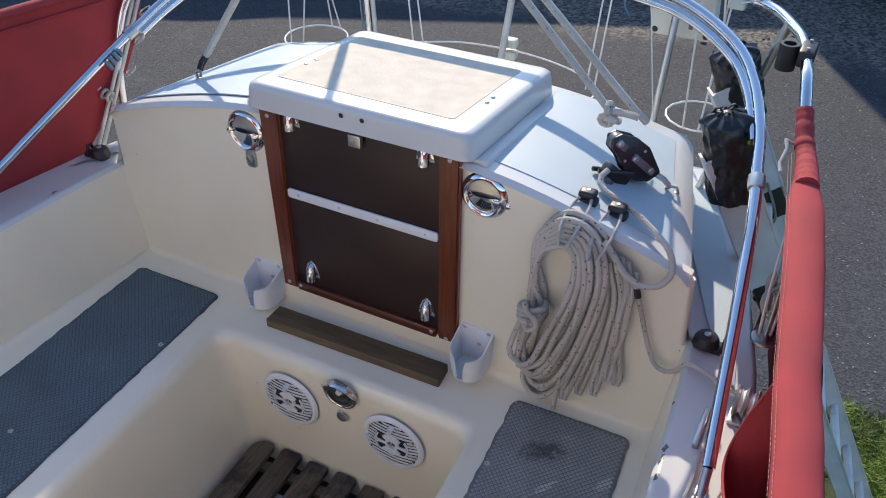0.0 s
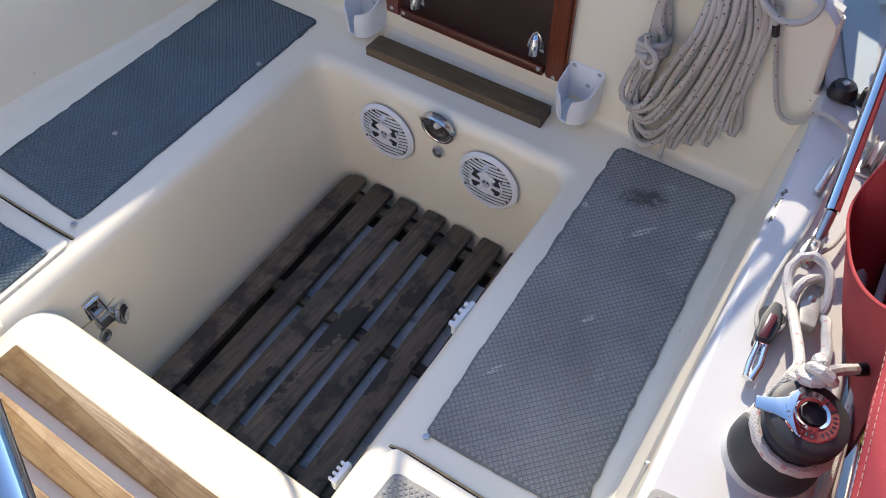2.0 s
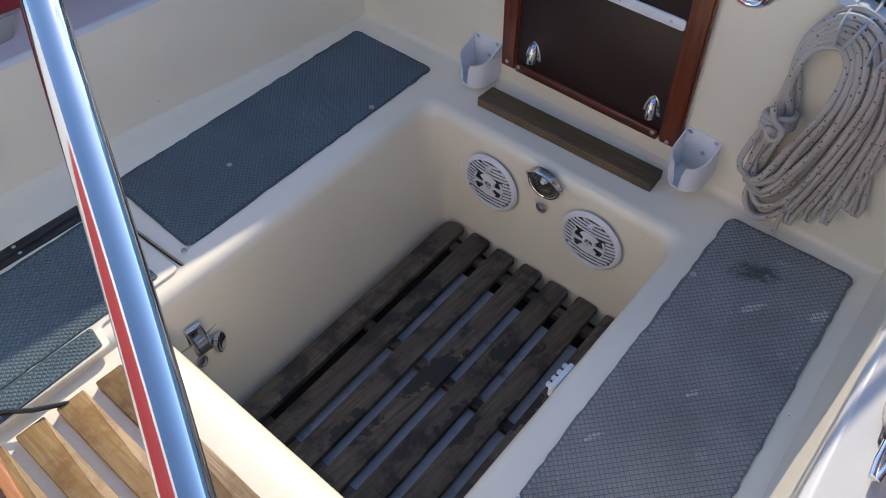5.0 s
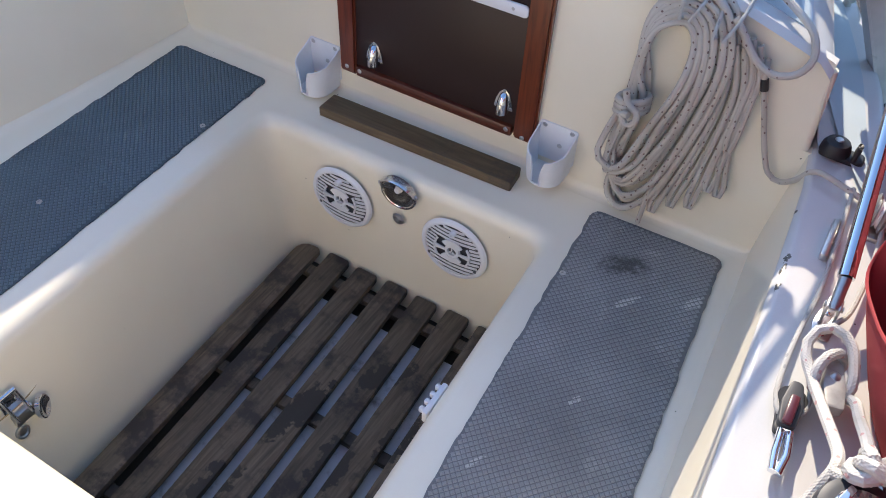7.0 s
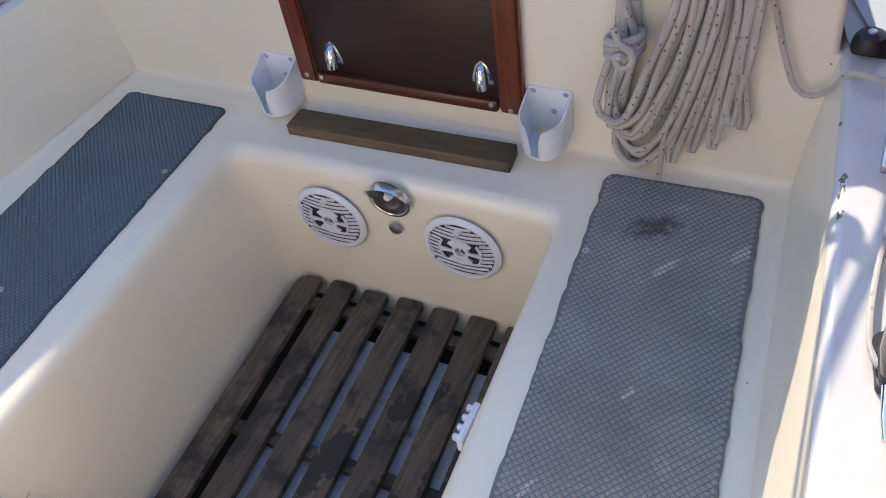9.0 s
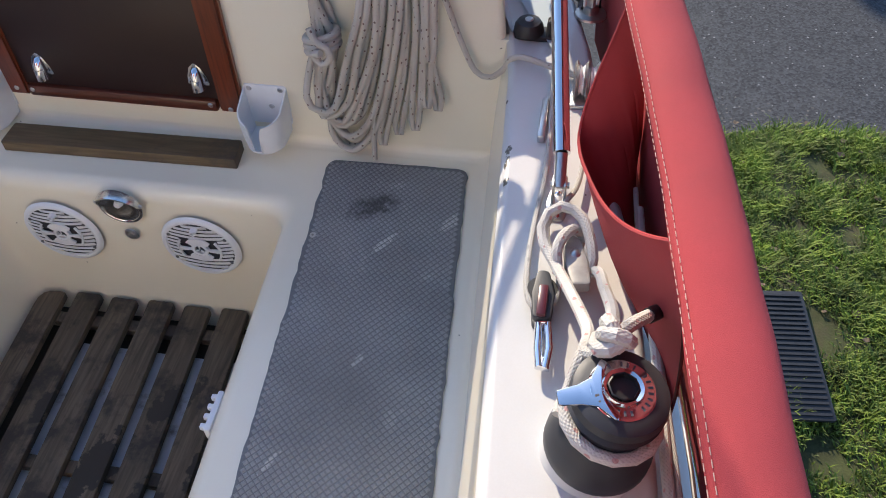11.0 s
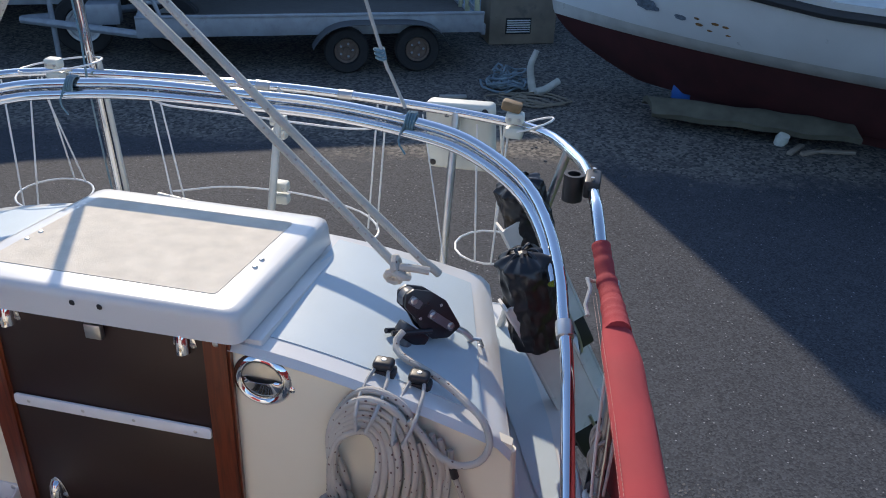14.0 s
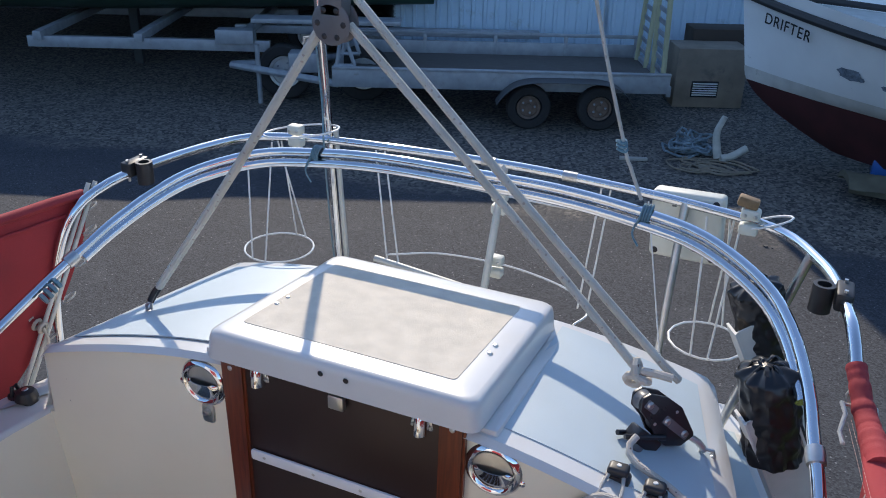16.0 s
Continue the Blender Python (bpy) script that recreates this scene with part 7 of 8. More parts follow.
ladder = thing("ladder", "weathered aluminium ladder leaning on the boat's side", "ladder", at=(1.6, 2.6, GROUND))
LA, LB = Vector((0.760, 2.02, 0.60)), Vector((1.585, 2.50, GROUND))
OFFS = Vector((-0.055, 0.285, 0.03))
for o, k in ((Vector((0, 0, 0)), 0.195), (OFFS, 0.165)):
    end = LA.lerp(LB, k) + o
    d = (LB - LA).normalized()
    stile("upper_stile", LA + o, end, 0.046, 0.098, ladder)
    stile("lower_stile", end - d * 0.10 + Vector((0.004, 0.006, -0.004)), LB + o, 0.026, 0.050, ladder)
    m = Matrix.Translation(end) @ d.to_track_quat("X", "Z").to_matrix().to_4x4()
    bm = bmesh.new()
    box(bm, (0.040, 0, 0), (0.12, 0.044, 0.088), 0.008, m)
    part("shoe", bm, BLACK, ladder, "black plastic end shoe")
    bm = bmesh.new()
    lathe(bm, [(0.0, 0.006), (0.006, 0.005), (0.008, 0.0)], m @ Vector((0.055, 0.0, -0.044)), m.to_3x3() @ Vector((0, 0, -1)), 12)
    part("knob", bm, BLACK, ladder)
    part("hook_rod", tube([m @ Vector(p) for p in ((-0.03, -0.026, 0.010), (0.05, -0.028, 0.008), (0.10, -0.026, 0.0), (0.112, -0.018, -0.008))], 0.004, 8), STEEL, ladder, "bent steel rod")
for k in range(9):
    p = LA.lerp(LB, 0.08 + k * 0.108)
    bm = bmesh.new()
    rod(bm, p, p + OFFS, 0.014, n=8)
    part("rung", bm, LADDER, ladder)


def bag(c0, c1, r, seed):
    c0, c1 = Vector(c0), Vector(c1)
    p, q = basis(c1 - c0)

    def f(u, v):
        a = u * math.tau
        k = min(1, (v / 0.09) ** 0.5) * min(1, (1 - v) / 0.02 + 0.55) * (1 + max(0, 0.14 - v) * 1.6 * math.sin(9 * a + seed))
        rr = r * k * (1 + 0.13 * noise.noise((3 * math.cos(a) + seed, 3 * math.sin(a), v * 7)) + 0.05 * noise.noise((6 * math.cos(a), 6 * math.sin(a) + seed, v * 14)))
        return c0.lerp(c1, v) + rr * (math.cos(a) * p + math.sin(a) * q)
    bm = surf(f, 72, 60)
    return bm


for c0, c1, seed in (((0.752, 2.03, 0.69), (0.800, 2.05, 0.475), 1.0), ((0.695, 2.33, 0.715), (0.750, 2.35, 0.53), 6.0)):
    sack = thing("bin_bag", "black bin bag wrapped round a ladder end", "plastic bag", "bagged ladder ends", at=c1)
    part("film", bag(c0, c1, 0.056, seed), BAG, sack)
    c0, c1 = Vector(c0), Vector(c1)
    p, q = basis(c1 - c0)
    o = c0.lerp(c1, 0.03)
    gather = bmesh.new()
    for k in range(7):
        a = k * math.tau / 7 + seed
        e = o + 0.026 * (math.cos(a) * p + math.sin(a) * q) + (c0 - c1).normalized() * (0.006 + 0.004 * math.sin(3 * a))
        sweep(gather, spline([o + 0.012 * (math.cos(a + 1) * p + math.sin(a + 1) * q), o.lerp(e, 0.6) + (c0 - c1).normalized() * 0.006, e, e + 0.012 * (math.cos(a) * p + math.sin(a) * q) + (c1 - c0).normalized() * 0.022], 0.008), lambda t: 0.003 + 0.004 * t, 6, flat=0.5)
    part("gathered_end", gather, BAG, sack)

# ---- near the camera: tube, helm panel and holders ----
bm = bmesh.new()
d = Vector((0.875, -0.417, -0.315)).normalized()
c = Vector((0.609, 0.263, 1.036))
sweep(bm, spline([c - d * 0.62 - Vector((0, 0, 0.02)), c - d * 0.3 + Vector((0, 0, 0.002)), c + Vector((0.0055, 0.0043, 0.008)), c + d * 0.34 + Vector((0.003, 0.002, 0))], 0.03), 0.0122, 24)
solo("helm_rail", bm, CHROME, "polished steel tube rail beside the helm", "tube rail")
panel = thing("wooden_board", "varnished wooden helm panel with a round badge", "wooden panel", at=(0.1, 0.12, 0.1))
pm = pose(0.05, 0.115, 0.20, 0, 0, -6)
bm = bmesh.new()
box(bm, (0, 0, 0), (0.46, 0.14, 0.02), 0.005, pm)
part("board", bm, wood("brown_ply", (0.14, 0.06, 0.025), (0.26, 0.12, 0.05), 0.4, coat=0.4, along="X"), panel)
bm = bmesh.new()
box(bm, (0, 0.075, 0.006), (0.48, 0.022, 0.034), 0.008, pm)
part("edge_rail", bm, wood("varnished_rail", (0.26, 0.09, 0.025), (0.45, 0.19, 0.06), 0.3, coat=0.6, along="X"), panel, "varnished edge rail")
bm = bmesh.new()
lathe(bm, [(0.0, 0.003), (0.030, 0.003), (0.036, 0.005), (0.040, 0.0)], pm @ Vector((0.012, 0.038, 0.0102)), (0, 0, 1), 30)
part("badge", bm, STEEL, panel, "round steel badge")
leg = bmesh.new()
box(leg, (0.09, 0.13, 0.085), (0.10, 0.08, 0.21), 0.01)
part("pedestal", leg, WHITE, panel, "white pedestal")
for x, y, r in ((0.191, 0.150, 0.056), (0.440, 0.205, 0.045)):
    cup = bmesh.new()
    lathe(cup, [(0.0, 0.068), (r - 0.007, 0.068), (r - 0.005, 0.139), (r - 0.002, 0.141), (r, 0.139), (r - 0.001, 0.0), (0.0, 0.0)], (x, y, 0.165 if x < 0.3 else 0.155), (0, 0, 1), 32)
    solo("tube_holder", cup, WPLAS, "white plastic tube holder by the helm", "holder", "tube holders")

# socket on the port coaming
sock = thing("wall_socket", "small black plastic socket on the cream coaming", "socket", at=(-0.84, 0.52, 0.15))
bm = bmesh.new()
box(bm, (-0.862, 0.52, 0.15), (0.03, 0.14, 0.065), 0.006)
part("body", bm, BLACK, sock)
bm = bmesh.new()
lathe(bm, [(0, 0.006), (0.018, 0.006), (0.022, 0.003), (0.023, 0)], (-0.847, 0.52, 0.15), (1, 0, 0), 20)
part("cap", bm, GREYP, sock)

# small block hanging on the guard-rail post beside the hank
gb = thing("guard_rail_block", "small black pulley block hanging by the guard-rail post", "pulley block", at=(0.955, 1.82, 0.30))
GM = Matrix.Translation((0.955, 1.822, 0.318)) @ Matrix.Scale(0.8, 4) @ Matrix.Rotation(radians(20), 4, "Z") @ Matrix.Rotation(radians(90), 4, "X")
for z0 in (-0.016, 0.010):
    part("cheek", plate(rounded([(-0.024, -0.05), (0.024, -0.05), (0.02, 0.05), (-0.02, 0.05)], [0.022, 0.022, 0.016, 0.016]), z0, z0 + 0.006, 0.002, GM), BLACK, gb)
bm = bmesh.new()
lathe(bm, [(0, -0.008), (0.021, -0.008), (0.016, 0), (0.021, 0.008), (0, 0.008)], GM @ Vector((0, -0.024, 0)), GM.to_3x3() @ Vector((0, 0, 1)), 20)
part("sheave", bm, GREYP, gb, "grey sheave")
part("shackle", tube([GM @ Vector(p) for p in ((-0.012, 0.045, 0), (-0.012, 0.068, 0), (0, 0.08, 0), (0.012, 0.068, 0), (0.012, 0.045, 0))], 0.0035, 8), STEEL, gb, "steel shackle")
part("becket_cord", tube([GM @ Vector(p) for p in ((0, 0.076, 0), (0.01, 0.10, 0.006), (0.0, 0.12, 0.012))], 0.0035, 8), CORD, gb)

# ---- yard: grass, shed, trailers, other boats ----
ROT = radians(24)
BU, BV = Vector((math.cos(ROT), math.sin(ROT), 0)), Vector((-math.sin(ROT), math.cos(ROT), 0))
BO = Vector((-1.7, 9.45, GROUND))
BM = Matrix.Translation(BO) @ Matrix.Rotation(ROT, 4, "Z")


def bg(s, d, h):
    """A place in the yard behind: along the shed, away from it, up."""
    return BO + BU * s + BV * d + Vector((0, 0, h))


# grass
EARTH = mat("mossy_earth", (0.050, 0.058, 0.018), 0.95, var=0.35, scale=9, fine=0.4, fscale=120, bump=0.6, dirt=(0.07, 0.05, 0.03), dirt_at=0.55, dscale=6)
GRASS = mat("grass_blades", (0.125, 0.185, 0.018), 0.7, var=0.75, scale=9, dirt=(0.21, 0.21, 0.05), dirt_at=0.6, dscale=21)
LEAF = mat("dead_leaves", (0.13, 0.09, 0.06), 0.8, var=0.3, scale=20)


def grass_edge(x):
    return 3.43 + 0.05 * math.sin(x * 3.1) + 0.05 * noise.noise((x * 4, 0, 9))


bm = surf(lambda u, v: Vector((1.05 + 9 * u, -6 + (grass_edge(1.05 + 9 * u) + 6) * v, GROUND + 0.02 + 0.03 * noise.noise((u * 30, v * 30, 2)))), 60, 60)
solo("lawn_soil", bm, EARTH, "mossy brown earth under the grass", "soil", kind="structure")
rng = np.random.default_rng(5)
NB = 190000
gx = 1.15 + 3.0 * rng.random(NB) ** 1.4
gy = 0.9 + 2.58 * rng.random(NB) ** 0.75
keep = gy < np.array([grass_edge(x) for x in gx]) + 0.03 * rng.standard_normal(NB)
patch = np.array([noise.noise((x * 3.0, y * 3.0, 4)) + 0.5 * noise.noise((x * 9.0, y * 9.0, 7)) for x, y in zip(gx, gy)])
keep &= patch > -0.22 + 0.25 * rng.standard_normal(NB) * 0.5
gx, gy, patch = gx[keep], gy[keep], patch[keep]
n = len(gx)
az = rng.random(n) * math.tau
ht = (0.016 + 0.036 * rng.random(n) ** 1.5) * (1 + 0.9 * patch)
ln = ht * (0.5 + 0.9 * rng.random(n))
w = 0.0016 + 0.0020 * rng.random(n)
base = np.stack([gx, gy, np.full(n, GROUND + 0.012)], 1)
side = np.stack([-np.sin(az), np.cos(az), np.zeros(n)], 1) * w[:, None]
lean_d = np.stack([np.cos(az) * ln, np.sin(az) * ln, ht], 1)
mid = base + lean_d * np.array([0.45, 0.45, 0.65])
verts = np.stack([base - side, base + side, mid + side * 0.8, mid - side * 0.8, base + lean_d], 1).reshape(-1, 3)
k5 = np.arange(n) * 5
faces = [(a, a + 1, a + 2, a + 3) for a in k5.tolist()] + [(a + 3, a + 2, a + 4) for a in k5.tolist()]
me = bpy.data.meshes.new("grass")
me.from_pydata(verts.tolist(), [], faces)
me.materials.append(GRASS)
tagged(new("grass", me), "short patchy green grass at the yard's edge", "grass", kind="stuff")
lv, lf = [], []
for k in range(90):
    x, y = 1.2 + 2.4 * rng.random(), 1.4 + 2.1 * rng.random()
    a, r = rng.random() * math.tau, 0.007 + 0.011 * rng.random()
    i = len(lv)
    for j in range(5):
        b = a + j * math.tau / 5
        lv.append((x + r * math.cos(b) * (1.5 if j == 0 else 1), y + r * math.sin(b), GROUND + 0.035 + 0.010 * rng.random()))
    lf.append(tuple(range(i, i + 5)))
me = bpy.data.meshes.new("leaves")
me.from_pydata(lv, [], lf)
me.materials.append(LEAF)
tagged(new("fallen_leaves", me), "scattered brown fallen leaves on the grass", "leaves", kind="stuff")
gv2, gf2 = [], []
for k in range(2600):
    if k % 2:
        x, y = -4 + 9 * rng.random(), 7.0 + 4.0 * rng.random()
        r = 0.007 + 0.02 * rng.random() ** 4
    else:
        x, y = 1.0 + 2.6 * rng.random(), 3.38 + 0.28 * rng.random() ** 2
        r = 0.004 + 0.006 * rng.random()
    i = len(gv2)
    for dz, rr in ((0, 1.0), (0.6, 0.7)):
        for j in range(5):
            b = j * math.tau / 5 + k
            q = rr * r * (0.7 + 0.6 * rng.random())
            gv2.append((x + q * math.cos(b), y + q * math.sin(b), GROUND - 0.002 + dz * r))
    gf2 += [(i + j, i + (j + 1) % 5, i + 5 + (j + 1) % 5, i + 5 + j) for j in range(5)] + [tuple(range(i + 5, i + 10))]
me = bpy.data.meshes.new("stones")
me.from_pydata(gv2, [], gf2)
me.materials.append(mat("loose_stone", (0.10, 0.095, 0.09), 0.85, var=0.4, scale=25))
tagged(new("loose_stones", me), "loose grey gravel stones scattered on the yard", "stones", kind="stuff")

door_mat = thing("door_mat", "black ribbed rubber mat lying on the grass", "rubber mat", at=(1.75, 2.2, GROUND + 0.05))
mm = pose(1.735, 2.22, GROUND + 0.05, 0, 0, 6)
bm = plate(rounded(rect(-0.12, 0.12, -0.28, 0.25), 0.01), 0, 0.01, 0.002, mm)
part("sheet", bm, BLACK, door_mat)
ribs = bmesh.new()
for k in range(24):
    box(ribs, (0, -0.26 + k * 0.0212, 0.012), (0.215, 0.009, 0.006), 0, mm)
tagged(part("ribs", ribs, BLACK, door_mat), kind="stuff")

# shed of pale blue corrugated sheet
BLUE_SHEET = mat("pale_blue_cladding", (0.48, 0.64, 0.76), 0.5, var=0.06, scale=1.5, dirt=(0.30, 0.36, 0.38), dirt_at=0.6, dscale=2.5)
shed = thing("shed", "pale blue corrugated metal shed", "shed", at=tuple(bg(0, 2.6, 0)))
PROF = [(0.0, 0), (0.09, 0), (0.105, -0.03), (0.145, -0.03), (0.16, 0)]


def cladding(s0, s1, d, h):
    bm = bmesh.new()
    pts, s = [], s0
    while s < s1:
        for a, b in PROF[:-1]:
            pts.append((s + a, d + b))
        s += 0.16
    lo = [bm.verts.new(bg(a, b, 0)) for a, b in pts]
    hi = [bm.verts.new(bg(a, b, h)) for a, b in pts]
    for i in range(len(pts) - 1):
        bm.faces.new((lo[i], lo[i + 1], hi[i + 1], hi[i]))
    return bm


part("wall", cladding(-2.05, 0.83, 2.6, 2.8), BLUE_SHEET, shed, "pale blue corrugated wall")
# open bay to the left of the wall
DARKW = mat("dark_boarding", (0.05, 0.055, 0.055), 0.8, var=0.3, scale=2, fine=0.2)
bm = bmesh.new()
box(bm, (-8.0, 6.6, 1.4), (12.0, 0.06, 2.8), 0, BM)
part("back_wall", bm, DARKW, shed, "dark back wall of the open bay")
bm = bmesh.new()
box(bm, (-2.05, 4.6, 1.4), (0.05, 4.0, 2.8), 0, BM)
part("bay_partition", bm, DARKW, shed)
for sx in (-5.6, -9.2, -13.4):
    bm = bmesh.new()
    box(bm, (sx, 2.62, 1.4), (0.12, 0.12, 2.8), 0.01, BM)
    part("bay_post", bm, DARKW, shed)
part("wall", cladding(0.83, 9.0, 2.6, 5.3), BLUE_SHEET, shed, "tall pale blue corrugated wall")
bm = bmesh.new()
box(bm, (-6.6, 4.6, 2.85), (15.0, 4.2, 0.1), 0.01, BM)
part("roof", bm, mat("grey_roof_sheet", (0.30, 0.32, 0.33), 0.6), shed, "grey sheet roof")
bm = bmesh.new()
box(bm, (4.9, 4.6, 5.35), (8.2, 4.2, 0.1), 0.01, BM)
part("roof", bm, mat("grey_roof_sheet_high", (0.30, 0.32, 0.33), 0.6), shed, "grey sheet roof")
bm = bmesh.new()
box(bm, (0.86, 4.6, 2.65), (0.05, 4.0, 5.3), 0, BM)
part("end_wall", bm, BLUE_SHEET, shed)

GALV = mat("galvanised_steel", (0.31, 0.34, 0.37), 0.5, metal=0.3, var=0.15, scale=9, dirt=(0.22, 0.22, 0.2), dirt_at=0.6, dscale=8)
TYRE = mat("tyre_rubber", (0.022, 0.022, 0.023), 0.8, var=0.2, scale=20)
RUST = mat("rusty_wheel", (0.16, 0.11, 0.085), 0.7, var=0.25, scale=20)


def wheel(parent, s, d, r, rim_mat, rim_r):
    c = bg(s, d, r)
    ax = -BV
    bm = bmesh.new()
    lathe(bm, [(rim_r, 0.0), (rim_r + 0.02, 0.05), (r * 0.93, 0.055), (r, 0.035), (r, -0.09), (r * 0.93, -0.11), (rim_r, -0.1)], c, ax, 40)
    w = part("tyre", bm, TYRE, parent)
    bm = bmesh.new()
    lathe(bm, [(0.0, 0.02), (0.035, 0.02), (0.04, 0.0), (rim_r * 0.8, -0.005), (rim_r * 0.85, 0.03), (rim_r, 0.04), (rim_r + 0.004, 0.03)], c, ax, 36)
    part("rim", bm, rim_mat, w)
    for k in range(5):
        a = k * math.tau / 5
        bm = bmesh.new()
        lathe(bm, [(0.0, 0.012), (0.012, 0.012), (0.014, 0.0)], c + ax * 0.0 + BU * (rim_r * 0.55 * math.cos(a)) + Vector((0, 0, rim_r * 0.55 * math.sin(a))), ax, 8)
        part("wheel_nut", bm, GALV, w)


# twin-axle flatbed trailer
tr = thing("flatbed_trailer", "galvanised twin-axle flatbed trailer parked by the shed", "trailer", at=tuple(BO))
for s in (-0.41, 0.38):
    wheel(tr, s, 0.0, 0.245, RUST, 0.13)
    wheel(tr, s, 1.75, 0.245, RUST, 0.13)


def bgbox(c, size, material, parent, name, label="", bevel=0.006):
    bm = bmesh.new()
    box(bm, c, size, bevel, BM)
    return part(name, bm, material, parent, label)


bgbox((-0.72, 0.9, 0.42), (3.75, 1.55, 0.05), wood("grey_ply_deck", (0.10, 0.09, 0.08), (0.17, 0.155, 0.14), 0.8, along="X"), tr, "deck", "weathered plywood deck")
bgbox((-0.72, 0.09, 0.50), (3.75, 0.04, 0.20), GALV, tr, "near_side")
bgbox((-0.72, 0.075, 0.615), (3.75, 0.05, 0.03), GALV, tr, "near_rail")
bgbox((-0.72, 1.70, 0.50), (3.75, 0.04, 0.20), GALV, tr, "far_side")
bgbox((-0.72, 1.70, 0.70), (3.75, 0.05, 0.04), GALV, tr, "far_rail")
for s in (-2.5, -1.6, -0.7, 0.2, 1.1):
    bgbox((s, 1.70, 0.55), (0.05, 0.05, 0.30), GALV, tr, "stake")
bgbox((1.16, 0.9, 0.42), (0.05, 1.6, 0.12), GALV, tr, "tail_beam")
bgbox((-2.58, 0.9, 0.50), (0.04, 1.6, 0.2), GALV, tr, "front_board")
for d in (0.15, 0.75):
    bm = bmesh.new()
    for a, b in (((-2.58, d, 0.45), (-2.48, d, 1.02)), ((-2.48, d, 1.02), (-2.35, d, 0.62)), ((-2.35, d, 0.62), (-2.58, d, 0.62))):
        rod(bm, bg(*a), bg(*b), 0.022, n=8)
    part("front_bracket", bm, GALV, tr)
for d, tilt in ((0.25, -0.10), (1.15, -0.02)):
    # loading ramps stand upright at the tail
    ramp = part("ramp", tube([bg(1.12, d, 0.40), bg(1.18 + tilt, d, 1.45)], 0.03, 8, smooth=False), mat("ramp_paint", (0.42, 0.42, 0.28), 0.6, dirt=(0.2, 0.2, 0.15), dscale=12), tr, "faded yellow-green loading ramp")
    bm = bmesh.new()
    rod(bm, bg(1.10, d + 0.42, 0.40), bg(1.16 + tilt, d + 0.42, 1.45), 0.03, n=8)
    part("ramp_side", bm, ramp.data.materials[0], ramp)
    for k in range(8):
        bm = bmesh.new()
        f = (k + 0.5) / 8
        a = bg(1.12 + (0.06 + tilt) * f, d, 0.40 + 1.05 * f)
        box(bm, (0, 0.21, 0), (0.02, 0.42, 0.05), 0.002, Matrix.Translation(a) @ Matrix.Rotation(ROT, 4, "Z"))
        part("tread_bar", bm, GALV, ramp)


def fender(s0, s1, d, h0, h1, parent, material):
    def f(u, v):
        a = math.pi * u
        s = (s0 + s1) / 2 - (s1 - s0) / 2 * math.cos(a) * (1 - 0.0)
        e = 1 - abs(math.cos(a)) ** 5
        return bg(s, d - 0.16 + 0.24 * v, h0 + (h1 - h0) * e)
    part("mudguard", surf(f, 30, 3, 0.004), material, parent)


fender(-0.78, 0.74, -0.02, 0.30, 0.56, tr, mat("dull_black_mudguard", (0.06, 0.065, 0.07), 0.45))
for a, b in (((-2.55, 0.2, 0.40), (-3.9, 0.9, 0.42)), ((-2.55, 1.6, 0.40), (-3.9, 0.9, 0.42))):
    bm = bmesh.new()
    rod(bm, bg(*a), bg(*b), 0.045, n=8)
    part("drawbar", bm, GALV, tr)
bgbox((-3.0, 0.75, 0.52), (0.34, 0.24, 0.22), GALV, tr, "winch_box")
bm = bmesh.new()
rod(bm, bg(-3.55, 0.75, 0.0), bg(-3.55, 0.75, 0.7), 0.03, n=10)
part("jockey_post", bm, GALV, tr)

# green boat on its trailer
gb = thing("green_boat", "dark green boat hull standing on a road trailer", "boat", at=tuple(bg(-5, 2, 0)))
GREEN = mat("dark_green_hull", (0.035, 0.085, 0.065), 0.4, var=0.15, scale=2, dirt=(0.06, 0.08, 0.06), dirt_at=0.58, dscale=5)


def ghull(u, v):
    s = -10.5 + 9.0 * u
    b = 1.15 * min(1, (1.02 - u) * 3.0) ** 0.6
    a = (2 * v - 1) * math.pi / 2
    h = 0.86 + 0.25 * max(0, u - 0.55) * 1.2 + 1.15 * (1 - math.cos(a)) ** 1.0
    return bg(s, 2.15 + b * math.sin(a), h)


part("hull", surf(ghull, 40, 24, 0.02), GREEN, gb)
bgbox((-6.2, 2.15, 2.02), (8.4, 1.9, 0.05), mat("tan_boat_deck", (0.35, 0.33, 0.28), 0.6), gb, "deck")
gt = thing("boat_trailer", "galvanised boat trailer with white steel wheels", "trailer", at=tuple(bg(-4.5, 1, 0)))
bgbox((-4.9, 1.05, 0.62), (2.9, 0.09, 0.13), GALV, gt, "side_beam")
bgbox((-4.9, 3.2, 0.62), (2.9, 0.09, 0.13), GALV, gt, "side_beam")
bgbox((-3.85, 1.02, 0.74), (0.45, 0.2, 0.16), GALV, gt, "step_box")
bgbox((-2.75, 1.0, 0.95), (1.75, 0.30, 0.05), GALV, gt, "mudguard_rail")
for s in (-6.2, -5.0, -3.8):
    bgbox((s, 2.1, 0.70), (0.1, 2.3, 0.1), GALV, gt, "cross_beam")
WHEELW = mat("white_steel_rim", (0.55, 0.56, 0.56), 0.45, metal=0.3)
for s in (-3.28, -2.33):
    wheel(gt, s, 1.0, 0.33, WHEELW, 0.19)
    wheel(gt, s, 3.2, 0.33, WHEELW, 0.19)
bgbox((-2.1, 2.1, 0.62), (4.0, 0.1, 0.1), GALV, gt, "spine")

